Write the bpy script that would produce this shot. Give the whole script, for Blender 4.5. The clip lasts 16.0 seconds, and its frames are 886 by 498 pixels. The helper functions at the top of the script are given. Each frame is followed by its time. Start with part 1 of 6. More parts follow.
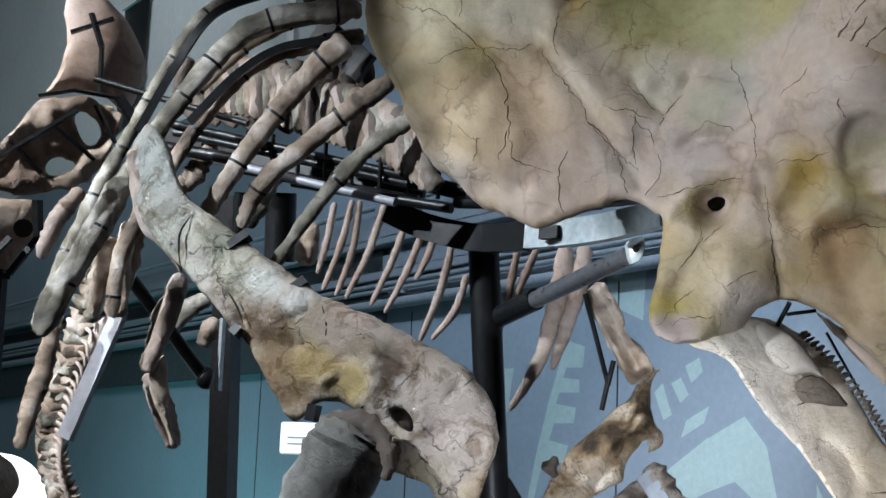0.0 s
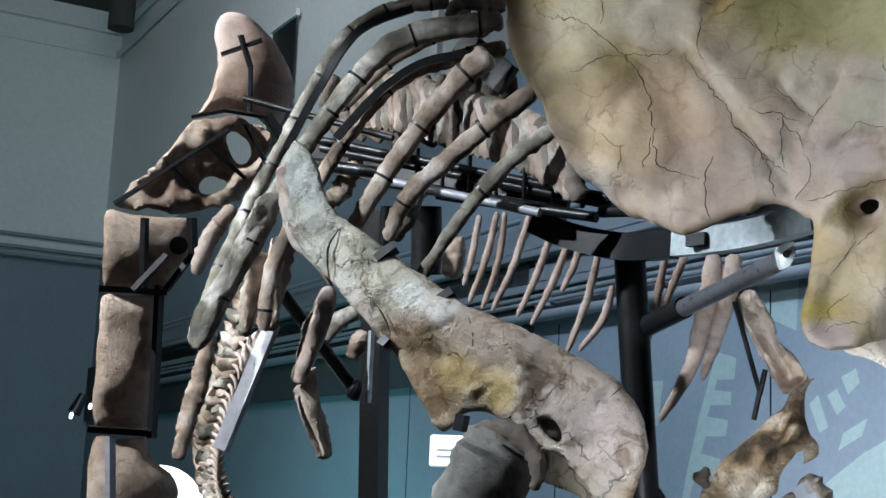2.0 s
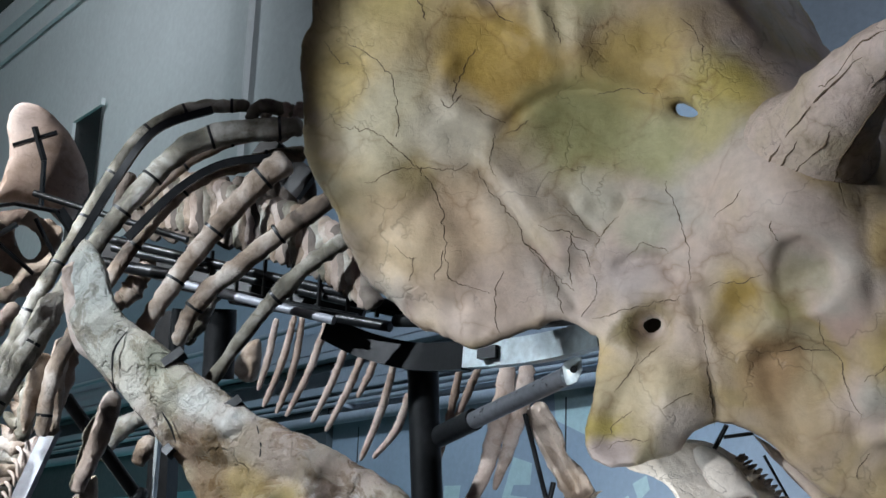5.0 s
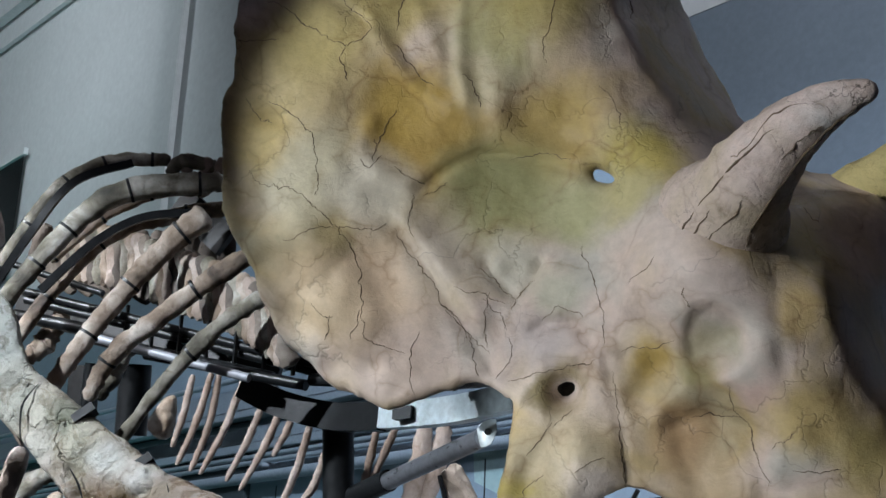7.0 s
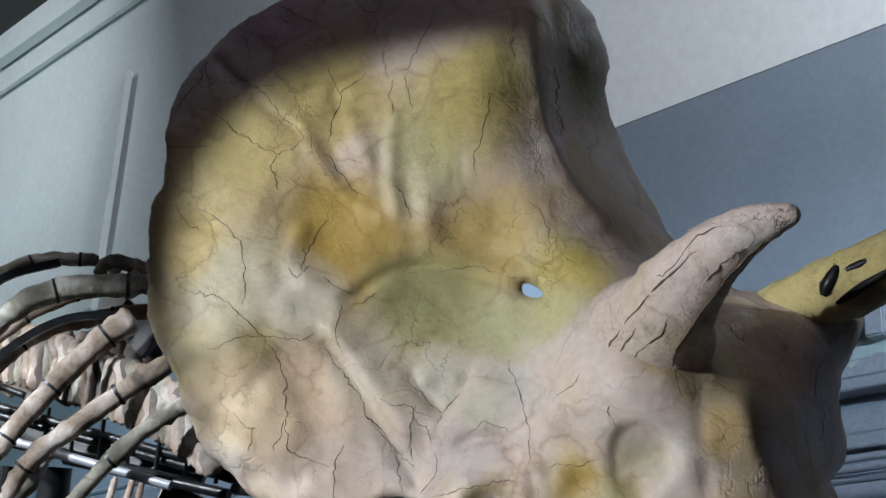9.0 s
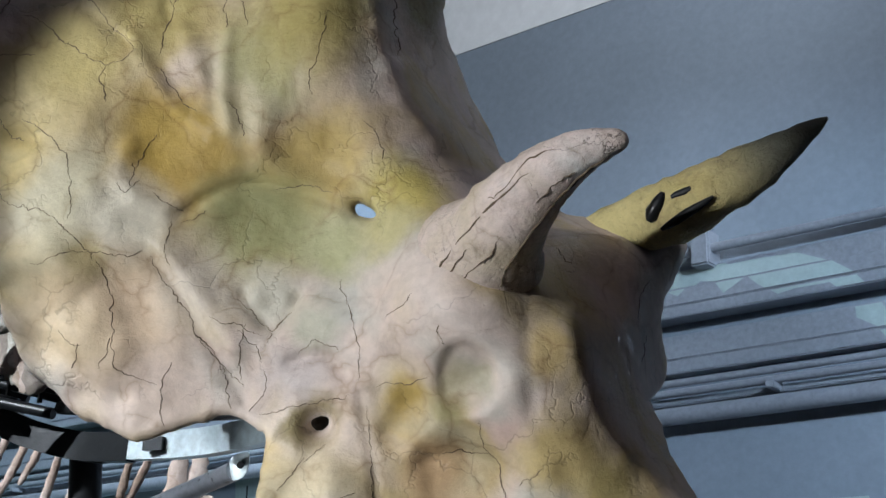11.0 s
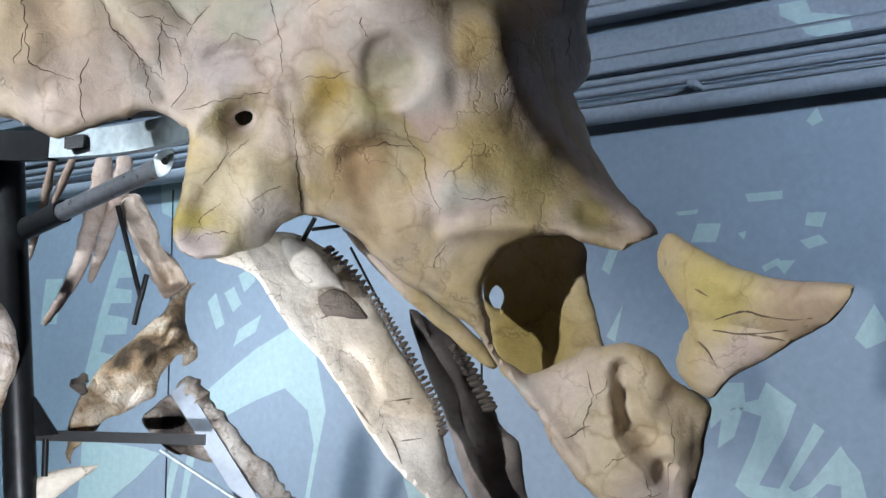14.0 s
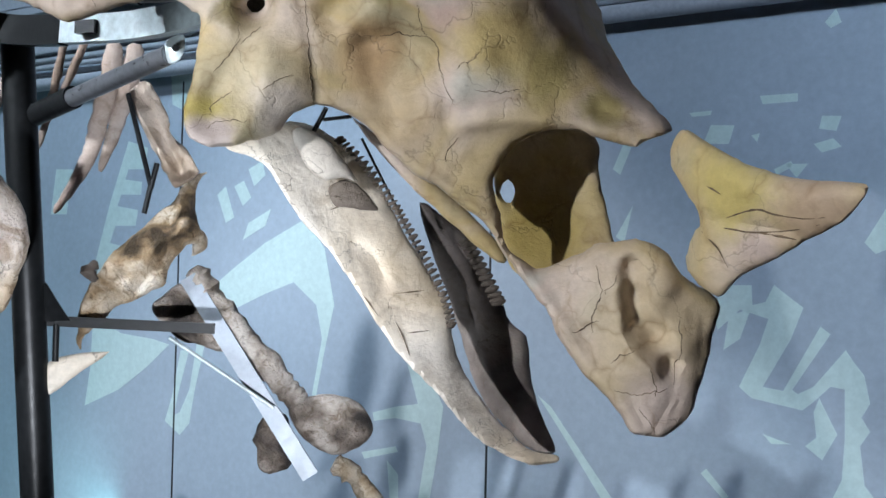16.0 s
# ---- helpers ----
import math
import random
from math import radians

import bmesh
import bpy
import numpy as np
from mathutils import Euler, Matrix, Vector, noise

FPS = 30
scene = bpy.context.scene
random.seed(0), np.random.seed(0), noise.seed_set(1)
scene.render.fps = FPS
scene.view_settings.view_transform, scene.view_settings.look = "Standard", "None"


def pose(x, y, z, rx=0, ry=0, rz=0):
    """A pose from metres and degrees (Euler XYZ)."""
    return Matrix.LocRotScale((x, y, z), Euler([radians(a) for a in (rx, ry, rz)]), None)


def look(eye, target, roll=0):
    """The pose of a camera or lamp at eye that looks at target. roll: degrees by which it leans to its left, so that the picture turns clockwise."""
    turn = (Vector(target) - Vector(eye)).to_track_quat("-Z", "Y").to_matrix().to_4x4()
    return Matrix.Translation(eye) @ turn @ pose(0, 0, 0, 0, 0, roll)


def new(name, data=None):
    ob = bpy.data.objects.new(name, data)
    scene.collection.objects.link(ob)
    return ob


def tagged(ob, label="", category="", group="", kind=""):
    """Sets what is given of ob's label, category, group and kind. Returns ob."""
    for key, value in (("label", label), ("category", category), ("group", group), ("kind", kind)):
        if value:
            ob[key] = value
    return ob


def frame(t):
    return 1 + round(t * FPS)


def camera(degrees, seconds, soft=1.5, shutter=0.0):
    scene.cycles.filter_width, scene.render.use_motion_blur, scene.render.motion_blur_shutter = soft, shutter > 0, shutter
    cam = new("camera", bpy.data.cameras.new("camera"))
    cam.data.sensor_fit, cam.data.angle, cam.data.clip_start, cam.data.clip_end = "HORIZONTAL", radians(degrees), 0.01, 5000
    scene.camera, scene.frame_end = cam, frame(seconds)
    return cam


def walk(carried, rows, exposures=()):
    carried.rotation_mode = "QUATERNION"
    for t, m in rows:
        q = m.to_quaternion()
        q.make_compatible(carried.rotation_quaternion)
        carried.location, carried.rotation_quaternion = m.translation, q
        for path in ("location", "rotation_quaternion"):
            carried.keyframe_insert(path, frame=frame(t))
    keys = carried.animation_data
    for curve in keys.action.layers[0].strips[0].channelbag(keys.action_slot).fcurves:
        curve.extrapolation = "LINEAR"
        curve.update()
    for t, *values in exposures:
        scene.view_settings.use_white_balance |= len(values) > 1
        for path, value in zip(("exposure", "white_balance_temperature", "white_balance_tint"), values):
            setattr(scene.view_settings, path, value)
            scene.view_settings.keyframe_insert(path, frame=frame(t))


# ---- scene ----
from mathutils.bvhtree import BVHTree
from mathutils.geometry import delaunay_2d_cdt

cam = camera(36.899, 16.0, soft=1.5)
walk(cam, [
    (0, pose(-0.0470, -0.0225, 1.5806, 100.097, -2.221, 19.391)),
    (0.5, pose(-0.0482, -0.0243, 1.5754, 100.122, -2.155, 20.596)),
    (1, pose(-0.0505, -0.0300, 1.5721, 100.207, -2.578, 22.760)),
    (1.5, pose(-0.0507, -0.0267, 1.5689, 99.635, -2.502, 24.726)),
    (2, pose(-0.0426, -0.0261, 1.5685, 100.479, -2.441, 25.754)),
    (2.5, pose(-0.0410, -0.0302, 1.5722, 101.739, -2.498, 25.855)),
    (3, pose(-0.0385, -0.0323, 1.5730, 100.751, -2.122, 25.437)),
    (3.5, pose(-0.0283, -0.0328, 1.5833, 101.507, -2.049, 23.731)),
    (4, pose(-0.0240, -0.0265, 1.5939, 102.421, -1.914, 20.883)),
    (4.5, pose(-0.0185, -0.0066, 1.6116, 103.448, -1.603, 18.861)),
    (4.7, pose(-0.0217, -0.0011, 1.6047, 104.225, -1.824, 18.165)),
    (6.8, pose(0.0035, 0.0107, 1.5959, 106.803, -2.335, 14.423)),
    (7, pose(-0.0022, 0.0050, 1.6042, 107.694, -2.407, 13.901)),
    (7.5, pose(-0.0033, 0.0050, 1.6162, 109.839, -2.513, 12.879)),
    (8, pose(-0.0045, 0.0030, 1.6323, 112.288, -2.417, 12.481)),
    (8.2, pose(0.0041, 0.0057, 1.6403, 113.053, -2.640, 12.434)),
    (10.3, pose(0.0236, 0.0038, 1.6430, 109.530, -1.583, 6.371)),
    (10.5, pose(0.0270, 0.0132, 1.6294, 109.619, -1.415, 5.643)),
    (11, pose(0.0303, 0.0148, 1.6280, 109.008, -1.238, 4.145)),
    (11.5, pose(0.0342, 0.0161, 1.6243, 108.473, -1.083, 3.051)),
    (12, pose(0.0321, 0.0194, 1.6150, 106.457, -1.014, 1.947)),
    (12.5, pose(0.0304, 0.0254, 1.6116, 103.546, -0.519, 1.374)),
    (13, pose(0.0293, 0.0229, 1.6086, 100.514, 0.133, 1.031)),
    (13.5, pose(0.0310, 0.0261, 1.6055, 98.276, 0.420, 0.920)),
    (14, pose(0.0298, 0.0241, 1.6025, 96.456, -0.112, 1.066)),
    (14.5, pose(0.0281, 0.0275, 1.5968, 93.550, -0.818, 0.902)),
    (15, pose(0.0273, 0.0271, 1.5943, 92.249, -0.874, 1.194)),
    (15.5, pose(0.0277, 0.0286, 1.5923, 92.239, -0.930, 1.020)),
    (16, pose(0.0270, 0.0339, 1.5889, 92.143, -1.262, 1.387)),
], [(0, -0.38, 6050, 10.5), (3, -0.3, 6050, 10.5), (4.7, -0.34, 6050, 10.5), (7.5, -0.2, 6050, 10.5), (8.2, 0.0, 6050, 10.5), (10.5, 0.14, 6050, 10.5), (12.5, 0.25, 6050, 10.5), (14.5, 0.23, 6050, 10.5), (16, 0.17, 6050, 10.5)])

# ---- light ----
world = bpy.data.worlds.new("hall_air")
scene.world = world
world.use_nodes = True
world.node_tree.nodes["Background"].inputs[0].default_value = (0.30, 0.38, 0.45, 1)
world.node_tree.nodes["Background"].inputs[1].default_value = 0.04


def spot(name, eye, target, power, degrees, colour, radius=0.03, blend=0.1):
    d = bpy.data.lights.new(name, "SPOT")
    d.energy, d.spot_size, d.spot_blend, d.color, d.shadow_soft_size = power, radians(degrees), blend, colour, radius
    ob = new(name, d)
    ob.matrix_world = look(eye, target)
    return ob


def area(name, eye, target, power, sx, sy, colour):
    d = bpy.data.lights.new(name, "AREA")
    d.shape, d.size, d.size_y, d.energy, d.color = "RECTANGLE", sx, sy, power, colour
    ob = new(name, d)
    ob.matrix_world = look(eye, target)
    return ob


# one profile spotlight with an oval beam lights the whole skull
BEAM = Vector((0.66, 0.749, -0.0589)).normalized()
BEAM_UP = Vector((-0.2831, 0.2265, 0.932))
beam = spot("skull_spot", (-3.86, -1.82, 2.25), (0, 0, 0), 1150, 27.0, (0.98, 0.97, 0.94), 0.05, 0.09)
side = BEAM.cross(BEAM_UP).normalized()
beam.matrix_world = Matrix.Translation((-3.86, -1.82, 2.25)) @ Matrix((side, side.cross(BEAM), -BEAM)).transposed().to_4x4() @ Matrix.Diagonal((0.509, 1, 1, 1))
# the lamps from here on are unseen, added to brighten bones, walls and hall
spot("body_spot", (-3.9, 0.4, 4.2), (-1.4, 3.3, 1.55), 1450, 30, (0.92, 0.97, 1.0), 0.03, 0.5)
spot("arm_fill", (-0.5, 0.6, 0.75), (-0.6, 3.4, 1.6), 400, 30, (0.96, 0.98, 1.0), 0.03, 0.7)
spot("girdle_fill", (-1.5, 0.3, 0.6), (-0.35, 3.0, 2.2), 150, 9, (0.90, 0.98, 1.0), 0.03, 0.5)
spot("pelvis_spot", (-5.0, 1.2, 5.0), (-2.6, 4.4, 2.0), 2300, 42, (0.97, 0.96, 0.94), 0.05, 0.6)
spot("back_wall_spot", (2.4, 0.8, 4.2), (0.7, 6.23, 2.15), 1200, 52, (0.74, 0.86, 1.0), 0.2, 0.8)
spot("back_wall_spot", (-1.9, 2.5, 7.5), (-3.4, 9.1, 1.6), 3000, 54, (0.72, 0.88, 1.0), 0.3, 0.6)
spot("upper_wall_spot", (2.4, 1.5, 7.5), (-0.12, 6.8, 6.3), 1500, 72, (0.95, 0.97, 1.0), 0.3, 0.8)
area("wall_foot_fill", (-4.26, 7.32, 0.2), (-5.46, 10.1, 1.8), 22, 8, 0.2, (0.45, 1.0, 0.95))
area("far_foot_fill", (-7.0, 8.5, 0.4), (-10.5, 14.0, 2.0), 80, 5, 0.3, (0.35, 1.0, 0.95))
area("ceiling_fill", (-8.6, 7.8, 9.2), (-13.0, 14.2, 6.6), 315, 4, 4, (0.88, 0.94, 0.95))
area("hall_fill", (-0.5, -2.5, 8.5), (0.0, 3.5, 2.0), 40, 3, 3, (0.95, 0.85, 1.0))


# ---- materials ----
def nodes_of(name):
    m = bpy.data.materials.new(name)
    m.use_nodes = True
    nt = m.node_tree
    return m, nt, nt.nodes["Principled BSDF"]


def noise_node(nt, scale, detail=6, rough=0.6, dist=0.0):
    n = nt.nodes.new("ShaderNodeTexNoise")
    n.inputs["Scale"].default_value, n.inputs["Detail"].default_value = scale, detail
    n.inputs["Roughness"].default_value, n.inputs["Distortion"].default_value = rough, dist
    nt.links.new(nt.nodes["Geometry"].outputs["Position"], n.inputs["Vector"])
    return n


def ramp_node(nt, src, stops):
    r = nt.nodes.new("ShaderNodeValToRGB")
    while len(r.color_ramp.elements) < len(stops):
        r.color_ramp.elements.new(0.5)
    for e, (p, c) in zip(r.color_ramp.elements, stops):
        e.position, e.color = p, (*c, 1) if len(c) == 3 else c
    nt.links.new(src, r.inputs[0])
    return r


def mix_node(nt, kind, fac, a, b):
    m = nt.nodes.new("ShaderNodeMix")
    m.data_type, m.blend_type = "RGBA", kind
    if isinstance(fac, float):
        m.inputs[0].default_value = fac
    else:
        nt.links.new(fac, m.inputs[0])
    for s, v in ((m.inputs[6], a), (m.inputs[7], b)):
        if isinstance(v, tuple):
            s.default_value = (*v, 1)
        else:
            nt.links.new(v, s)
    return m.outputs[2]


def bone_mat(name, stops, scale=2.2, crack=0.0, crack_scale=4.0, grain=40.0, rough=0.62, bump=0.5, dark=(0.06, 0.045, 0.03), stain=0.5, spec=0.3, zones=(), warp=0.2, vein=0.0, vein_scale=6.0):
    """Painted cast bone: patches of colour, fine grain, stains and hairline cracks."""
    m, nt, p = nodes_of(name)
    nt.nodes.new("ShaderNodeNewGeometry").name = "Geometry"
    big = noise_node(nt, scale, 3, 0.5, 0.4)
    col = ramp_node(nt, big.outputs[0], stops).outputs[0]
    if zones:
        jit = noise_node(nt, 5.0, 5, 0.65)
        moved = nt.nodes.new("ShaderNodeVectorMath")
        moved.operation = "MULTIPLY_ADD"
        nt.links.new(jit.outputs[1], moved.inputs[0])
        moved.inputs[1].default_value = (warp,) * 3
        nt.links.new(nt.nodes["Geometry"].outputs["Position"], moved.inputs[2])
        for (cx, cy, cz), rad, tint in zones:
            far = nt.nodes.new("ShaderNodeVectorMath")
            far.operation = "DISTANCE"
            nt.links.new(moved.outputs[0], far.inputs[0])
            far.inputs[1].default_value = (cx + warp / 2, cy + warp / 2, cz + warp / 2)
            fade = nt.nodes.new("ShaderNodeMapRange")
            fade.interpolation_type = "SMOOTHSTEP"
            nt.links.new(far.outputs["Value"], fade.inputs[0])
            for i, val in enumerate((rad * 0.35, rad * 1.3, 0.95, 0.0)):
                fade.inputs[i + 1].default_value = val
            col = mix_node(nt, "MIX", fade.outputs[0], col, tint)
    fine = noise_node(nt, grain, 8, 0.7)
    col = mix_node(nt, "MULTIPLY", 0.35, col, ramp_node(nt, fine.outputs[0], [(0.3, (0.62, 0.60, 0.58)), (0.65, (1.1, 1.08, 1.05))]).outputs[0])
    mid = noise_node(nt, scale * 4.3, 6, 0.65, 1.0)
    col = mix_node(nt, "MULTIPLY", stain, col, ramp_node(nt, mid.outputs[0], [(0.32, (0.42, 0.36, 0.28)), (0.5, (1, 1, 1))]).outputs[0])
    height = mix_node(nt, "MIX", 0.45, mid.outputs[0], fine.outputs[0])
    if crack:
        warp = noise_node(nt, crack_scale * 1.6, 4, 0.6)
        add = nt.nodes.new("ShaderNodeVectorMath")
        add.operation = "MULTIPLY_ADD"
        nt.links.new(warp.outputs[1], add.inputs[0])
        add.inputs[1].default_value = (0.22, 0.22, 0.22)
        nt.links.new(nt.nodes["Geometry"].outputs["Position"], add.inputs[2])
        v = nt.nodes.new("ShaderNodeTexVoronoi")
        v.feature = "DISTANCE_TO_EDGE"
        v.inputs["Scale"].default_value = crack_scale
        nt.links.new(add.outputs[0], v.inputs["Vector"])
        line = ramp_node(nt, v.outputs["Distance"], [(0.0, (1, 1, 1)), (0.012, (0, 0, 0))])
        some = ramp_node(nt, noise_node(nt, 5.0, 3).outputs[0], [(0.42, (0, 0, 0)), (0.58, (1, 1, 1))])
        k = mix_node(nt, "MULTIPLY", 1.0, line.outputs[0], some.outputs[0])
        kk = mix_node(nt, "MULTIPLY", 1.0, k, (crack, crack, crack))
        col = mix_node(nt, "MIX", kk, col, dark)
        height = mix_node(nt, "SUBTRACT", 0.6, height, k)
    if vein:
        sway = noise_node(nt, vein_scale * 0.7, 4, 0.6)
        drift = nt.nodes.new("ShaderNodeVectorMath")
        drift.operation = "MULTIPLY_ADD"
        nt.links.new(sway.outputs[1], drift.inputs[0])
        drift.inputs[1].default_value = (1.2 / vein_scale,) * 3
        nt.links.new(nt.nodes["Geometry"].outputs["Position"], drift.inputs[2])
        web = nt.nodes.new("ShaderNodeTexVoronoi")
        web.feature = "DISTANCE_TO_EDGE"
        web.inputs["Scale"].default_value = vein_scale
        nt.links.new(drift.outputs[0], web.inputs["Vector"])
        thin = ramp_node(nt, web.outputs["Distance"], [(0.0, (1, 1, 1)), (0.010, (0.6, 0.6, 0.6)), (0.055, (0, 0, 0))])
        here = ramp_node(nt, noise_node(nt, vein_scale * 1.3, 4, 0.6, 0.5).outputs[0], [(0.36, (0, 0, 0)), (0.60, (1, 1, 1))])
        k2 = mix_node(nt, "MULTIPLY", 1.0, thin.outputs[0], here.outputs[0])
        col = mix_node(nt, "MIX", mix_node(nt, "MULTIPLY", 1.0, k2, (vein,) * 3), col, mix_node(nt, "MULTIPLY", 1.0, col, (0.48, 0.38, 0.28)))
        height = mix_node(nt, "SUBTRACT", 0.12, height, k2)
    wv = noise_node(nt, scale * 7, 5, 0.7, 1.5)
    b0 = nt.nodes.new("ShaderNodeBump")
    b0.inputs["Strength"].default_value, b0.inputs["Distance"].default_value = bump * 0.7, 0.012
    nt.links.new(wv.outputs[0], b0.inputs["Height"])
    b = nt.nodes.new("ShaderNodeBump")
    b.inputs["Strength"].default_value, b.inputs["Distance"].default_value = bump, 0.02
    nt.links.new(height, b.inputs["Height"])
    nt.links.new(b0.outputs[0], b.inputs["Normal"])
    shine = ramp_node(nt, mid.outputs[0], [(0.35, (rough * 0.6,) * 3), (0.6, (min(1, rough * 1.25),) * 3)])
    nt.links.new(shine.outputs[0], p.inputs["Roughness"])
    nt.links.new(b.outputs[0], p.inputs["Normal"])
    nt.links.new(col, p.inputs["Base Color"])
    p.inputs["Roughness"].default_value = rough
    p.inputs["Specular IOR Level"].default_value = spec
    return m


def plain_mat(name, colour, rough=0.5, metal=0.0, grain=30.0, vary=0.25, bump=0.15, emit=0.0, spec=0.5):
    m, nt, p = nodes_of(name)
    nt.nodes.new("ShaderNodeNewGeometry").name = "Geometry"
    n1, n2 = noise_node(nt, grain, 6), noise_node(nt, grain * 0.06, 3)
    lo = tuple(c * (1 - vary) for c in colour)
    hi = tuple(min(1, c * (1 + vary)) for c in colour)
    c1 = ramp_node(nt, n1.outputs[0], [(0.3, lo), (0.7, hi)]).outputs[0]
    c2 = ramp_node(nt, n2.outputs[0], [(0.35, (1 - vary * 0.7,) * 3), (0.65, (1, 1, 1))]).outputs[0]
    nt.links.new(mix_node(nt, "MULTIPLY", 1.0, c1, c2), p.inputs["Base Color"])
    r = ramp_node(nt, n1.outputs[0], [(0.3, (rough * 0.8,) * 3), (0.7, (min(1, rough * 1.2),) * 3)])
    nt.links.new(r.outputs[0], p.inputs["Roughness"])
    p.inputs["Metallic"].default_value, p.inputs["Specular IOR Level"].default_value = metal, spec
    b = nt.nodes.new("ShaderNodeBump")
    b.inputs["Strength"].default_value, b.inputs["Distance"].default_value = bump, 0.005
    nt.links.new(n1.outputs[0], b.inputs["Height"])
    nt.links.new(b.outputs[0], p.inputs["Normal"])
    if emit:
        p.inputs["Emission Color"].default_value, p.inputs["Emission Strength"].default_value = (*colour, 1), emit
    return m


FRILL_ZONES = [
    ((-0.697, 2.498, 2.684), 0.163, (0.42, 0.29, 0.07)), ((-0.768, 2.477, 2.73), 0.1, (0.48, 0.34, 0.09)), ((-0.431, 2.561, 2.699), 0.163, (0.44, 0.33, 0.11)), ((-0.253, 2.554, 2.626), 0.1, (0.50, 0.42, 0.12)),
    ((-0.55, 2.45, 2.89), 0.125, (0.36, 0.34, 0.16)), ((-0.772, 2.415, 3.022), 0.15, (0.46, 0.38, 0.15)), ((-0.454, 2.435, 3.01), 0.175, (0.42, 0.35, 0.12)), ((-0.947, 2.425, 2.565), 0.138, (0.62, 0.58, 0.41)),
    ((-0.802, 2.475, 2.529), 0.112, (0.64, 0.60, 0.48)), ((-1.006, 2.392, 2.757), 0.125, (0.60, 0.50, 0.25)), ((-1.043, 2.404, 2.661), 0.0875, (0.62, 0.50, 0.21)), ((-0.929, 2.387, 2.882), 0.125, (0.55, 0.46, 0.19)),
    ((-0.802, 2.523, 2.351), 0.15, (0.60, 0.47, 0.33)), ((-0.937, 2.498, 2.334), 0.112, (0.62, 0.50, 0.33)), ((-0.653, 2.528, 2.421), 0.112, (0.64, 0.57, 0.47)), ((-0.548, 2.565, 2.565), 0.138, (0.32, 0.32, 0.15)),
    # the tints at z 3.195 and 3.25 paint in weak purple light on the frill top
    ((-0.406, 2.576, 2.528), 0.1, (0.42, 0.42, 0.23)), ((-0.287, 2.551, 2.54), 0.075, (0.50, 0.46, 0.24)), ((-0.518, 2.561, 2.405), 0.075, (0.50, 0.48, 0.39)), ((-0.878, 2.38, 3.195), 0.15, (0.40, 0.31, 0.30)),
    ((-0.593, 2.463, 3.25), 0.175, (0.38, 0.30, 0.26)), ((-0.241, 2.707, 3.173), 0.1, (0.36, 0.33, 0.18)), ((-0.89, 2.467, 2.455), 0.0438, (0.40, 0.33, 0.17)), ((-0.6, 2.479, 2.788), 0.075, (0.52, 0.46, 0.29)),
]
FACE_ZONES = [
    ((-0.464, 2.552, 2.243), 0.07, (0.56, 0.50, 0.47)), ((-0.42, 2.536, 2.343), 0.06, (0.45, 0.44, 0.34)), ((-0.237, 2.533, 2.194), 0.05, (0.46, 0.33, 0.10)), ((-0.125, 2.451, 2.33), 0.08, (0.64, 0.55, 0.49)),
    ((-0.183, 2.485, 2.42), 0.1, (0.64, 0.56, 0.50)), ((-0.027, 2.493, 2.119), 0.06, (0.56, 0.42, 0.36)), ((-0.172, 2.582, 2.047), 0.08, (0.52, 0.36, 0.20)), ((0.07, 2.523, 2.082), 0.1, (0.54, 0.42, 0.18)),
    ((0.037, 2.475, 2.27), 0.06, (0.50, 0.38, 0.18)), ((-0.395, 2.533, 2.026), 0.1, (0.52, 0.44, 0.30)), ((-0.501, 2.539, 1.94), 0.05, (0.40, 0.33, 0.10)), ((-0.485, 2.527, 1.885), 0.05, (0.44, 0.37, 0.35)),
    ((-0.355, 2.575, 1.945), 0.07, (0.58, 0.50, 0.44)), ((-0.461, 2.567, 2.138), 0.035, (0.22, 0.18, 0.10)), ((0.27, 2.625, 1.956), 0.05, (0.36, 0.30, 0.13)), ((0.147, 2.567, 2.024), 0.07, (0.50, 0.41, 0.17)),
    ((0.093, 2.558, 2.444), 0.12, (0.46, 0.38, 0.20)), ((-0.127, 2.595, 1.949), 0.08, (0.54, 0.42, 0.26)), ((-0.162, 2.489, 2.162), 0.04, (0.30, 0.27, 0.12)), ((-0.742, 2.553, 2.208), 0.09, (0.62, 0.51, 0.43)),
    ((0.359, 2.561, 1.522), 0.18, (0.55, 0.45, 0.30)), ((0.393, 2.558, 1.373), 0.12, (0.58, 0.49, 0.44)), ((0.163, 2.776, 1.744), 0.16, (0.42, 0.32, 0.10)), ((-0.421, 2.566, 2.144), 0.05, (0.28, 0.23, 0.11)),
    ((0.485, 2.462, 1.795), 0.12, (0.52, 0.43, 0.15)), ((0.622, 2.354, 1.74), 0.1, (0.44, 0.33, 0.23)), ((-0.124, 2.538, 2.239), 0.075, (0.36, 0.33, 0.21)), ((0.53, 2.45, 1.68), 0.07, (0.55, 0.45, 0.40)),
]
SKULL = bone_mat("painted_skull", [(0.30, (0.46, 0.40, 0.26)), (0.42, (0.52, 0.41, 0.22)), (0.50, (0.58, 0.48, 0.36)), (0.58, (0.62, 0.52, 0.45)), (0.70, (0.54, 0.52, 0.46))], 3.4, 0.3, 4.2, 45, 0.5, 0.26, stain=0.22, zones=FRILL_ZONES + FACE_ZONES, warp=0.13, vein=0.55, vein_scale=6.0)
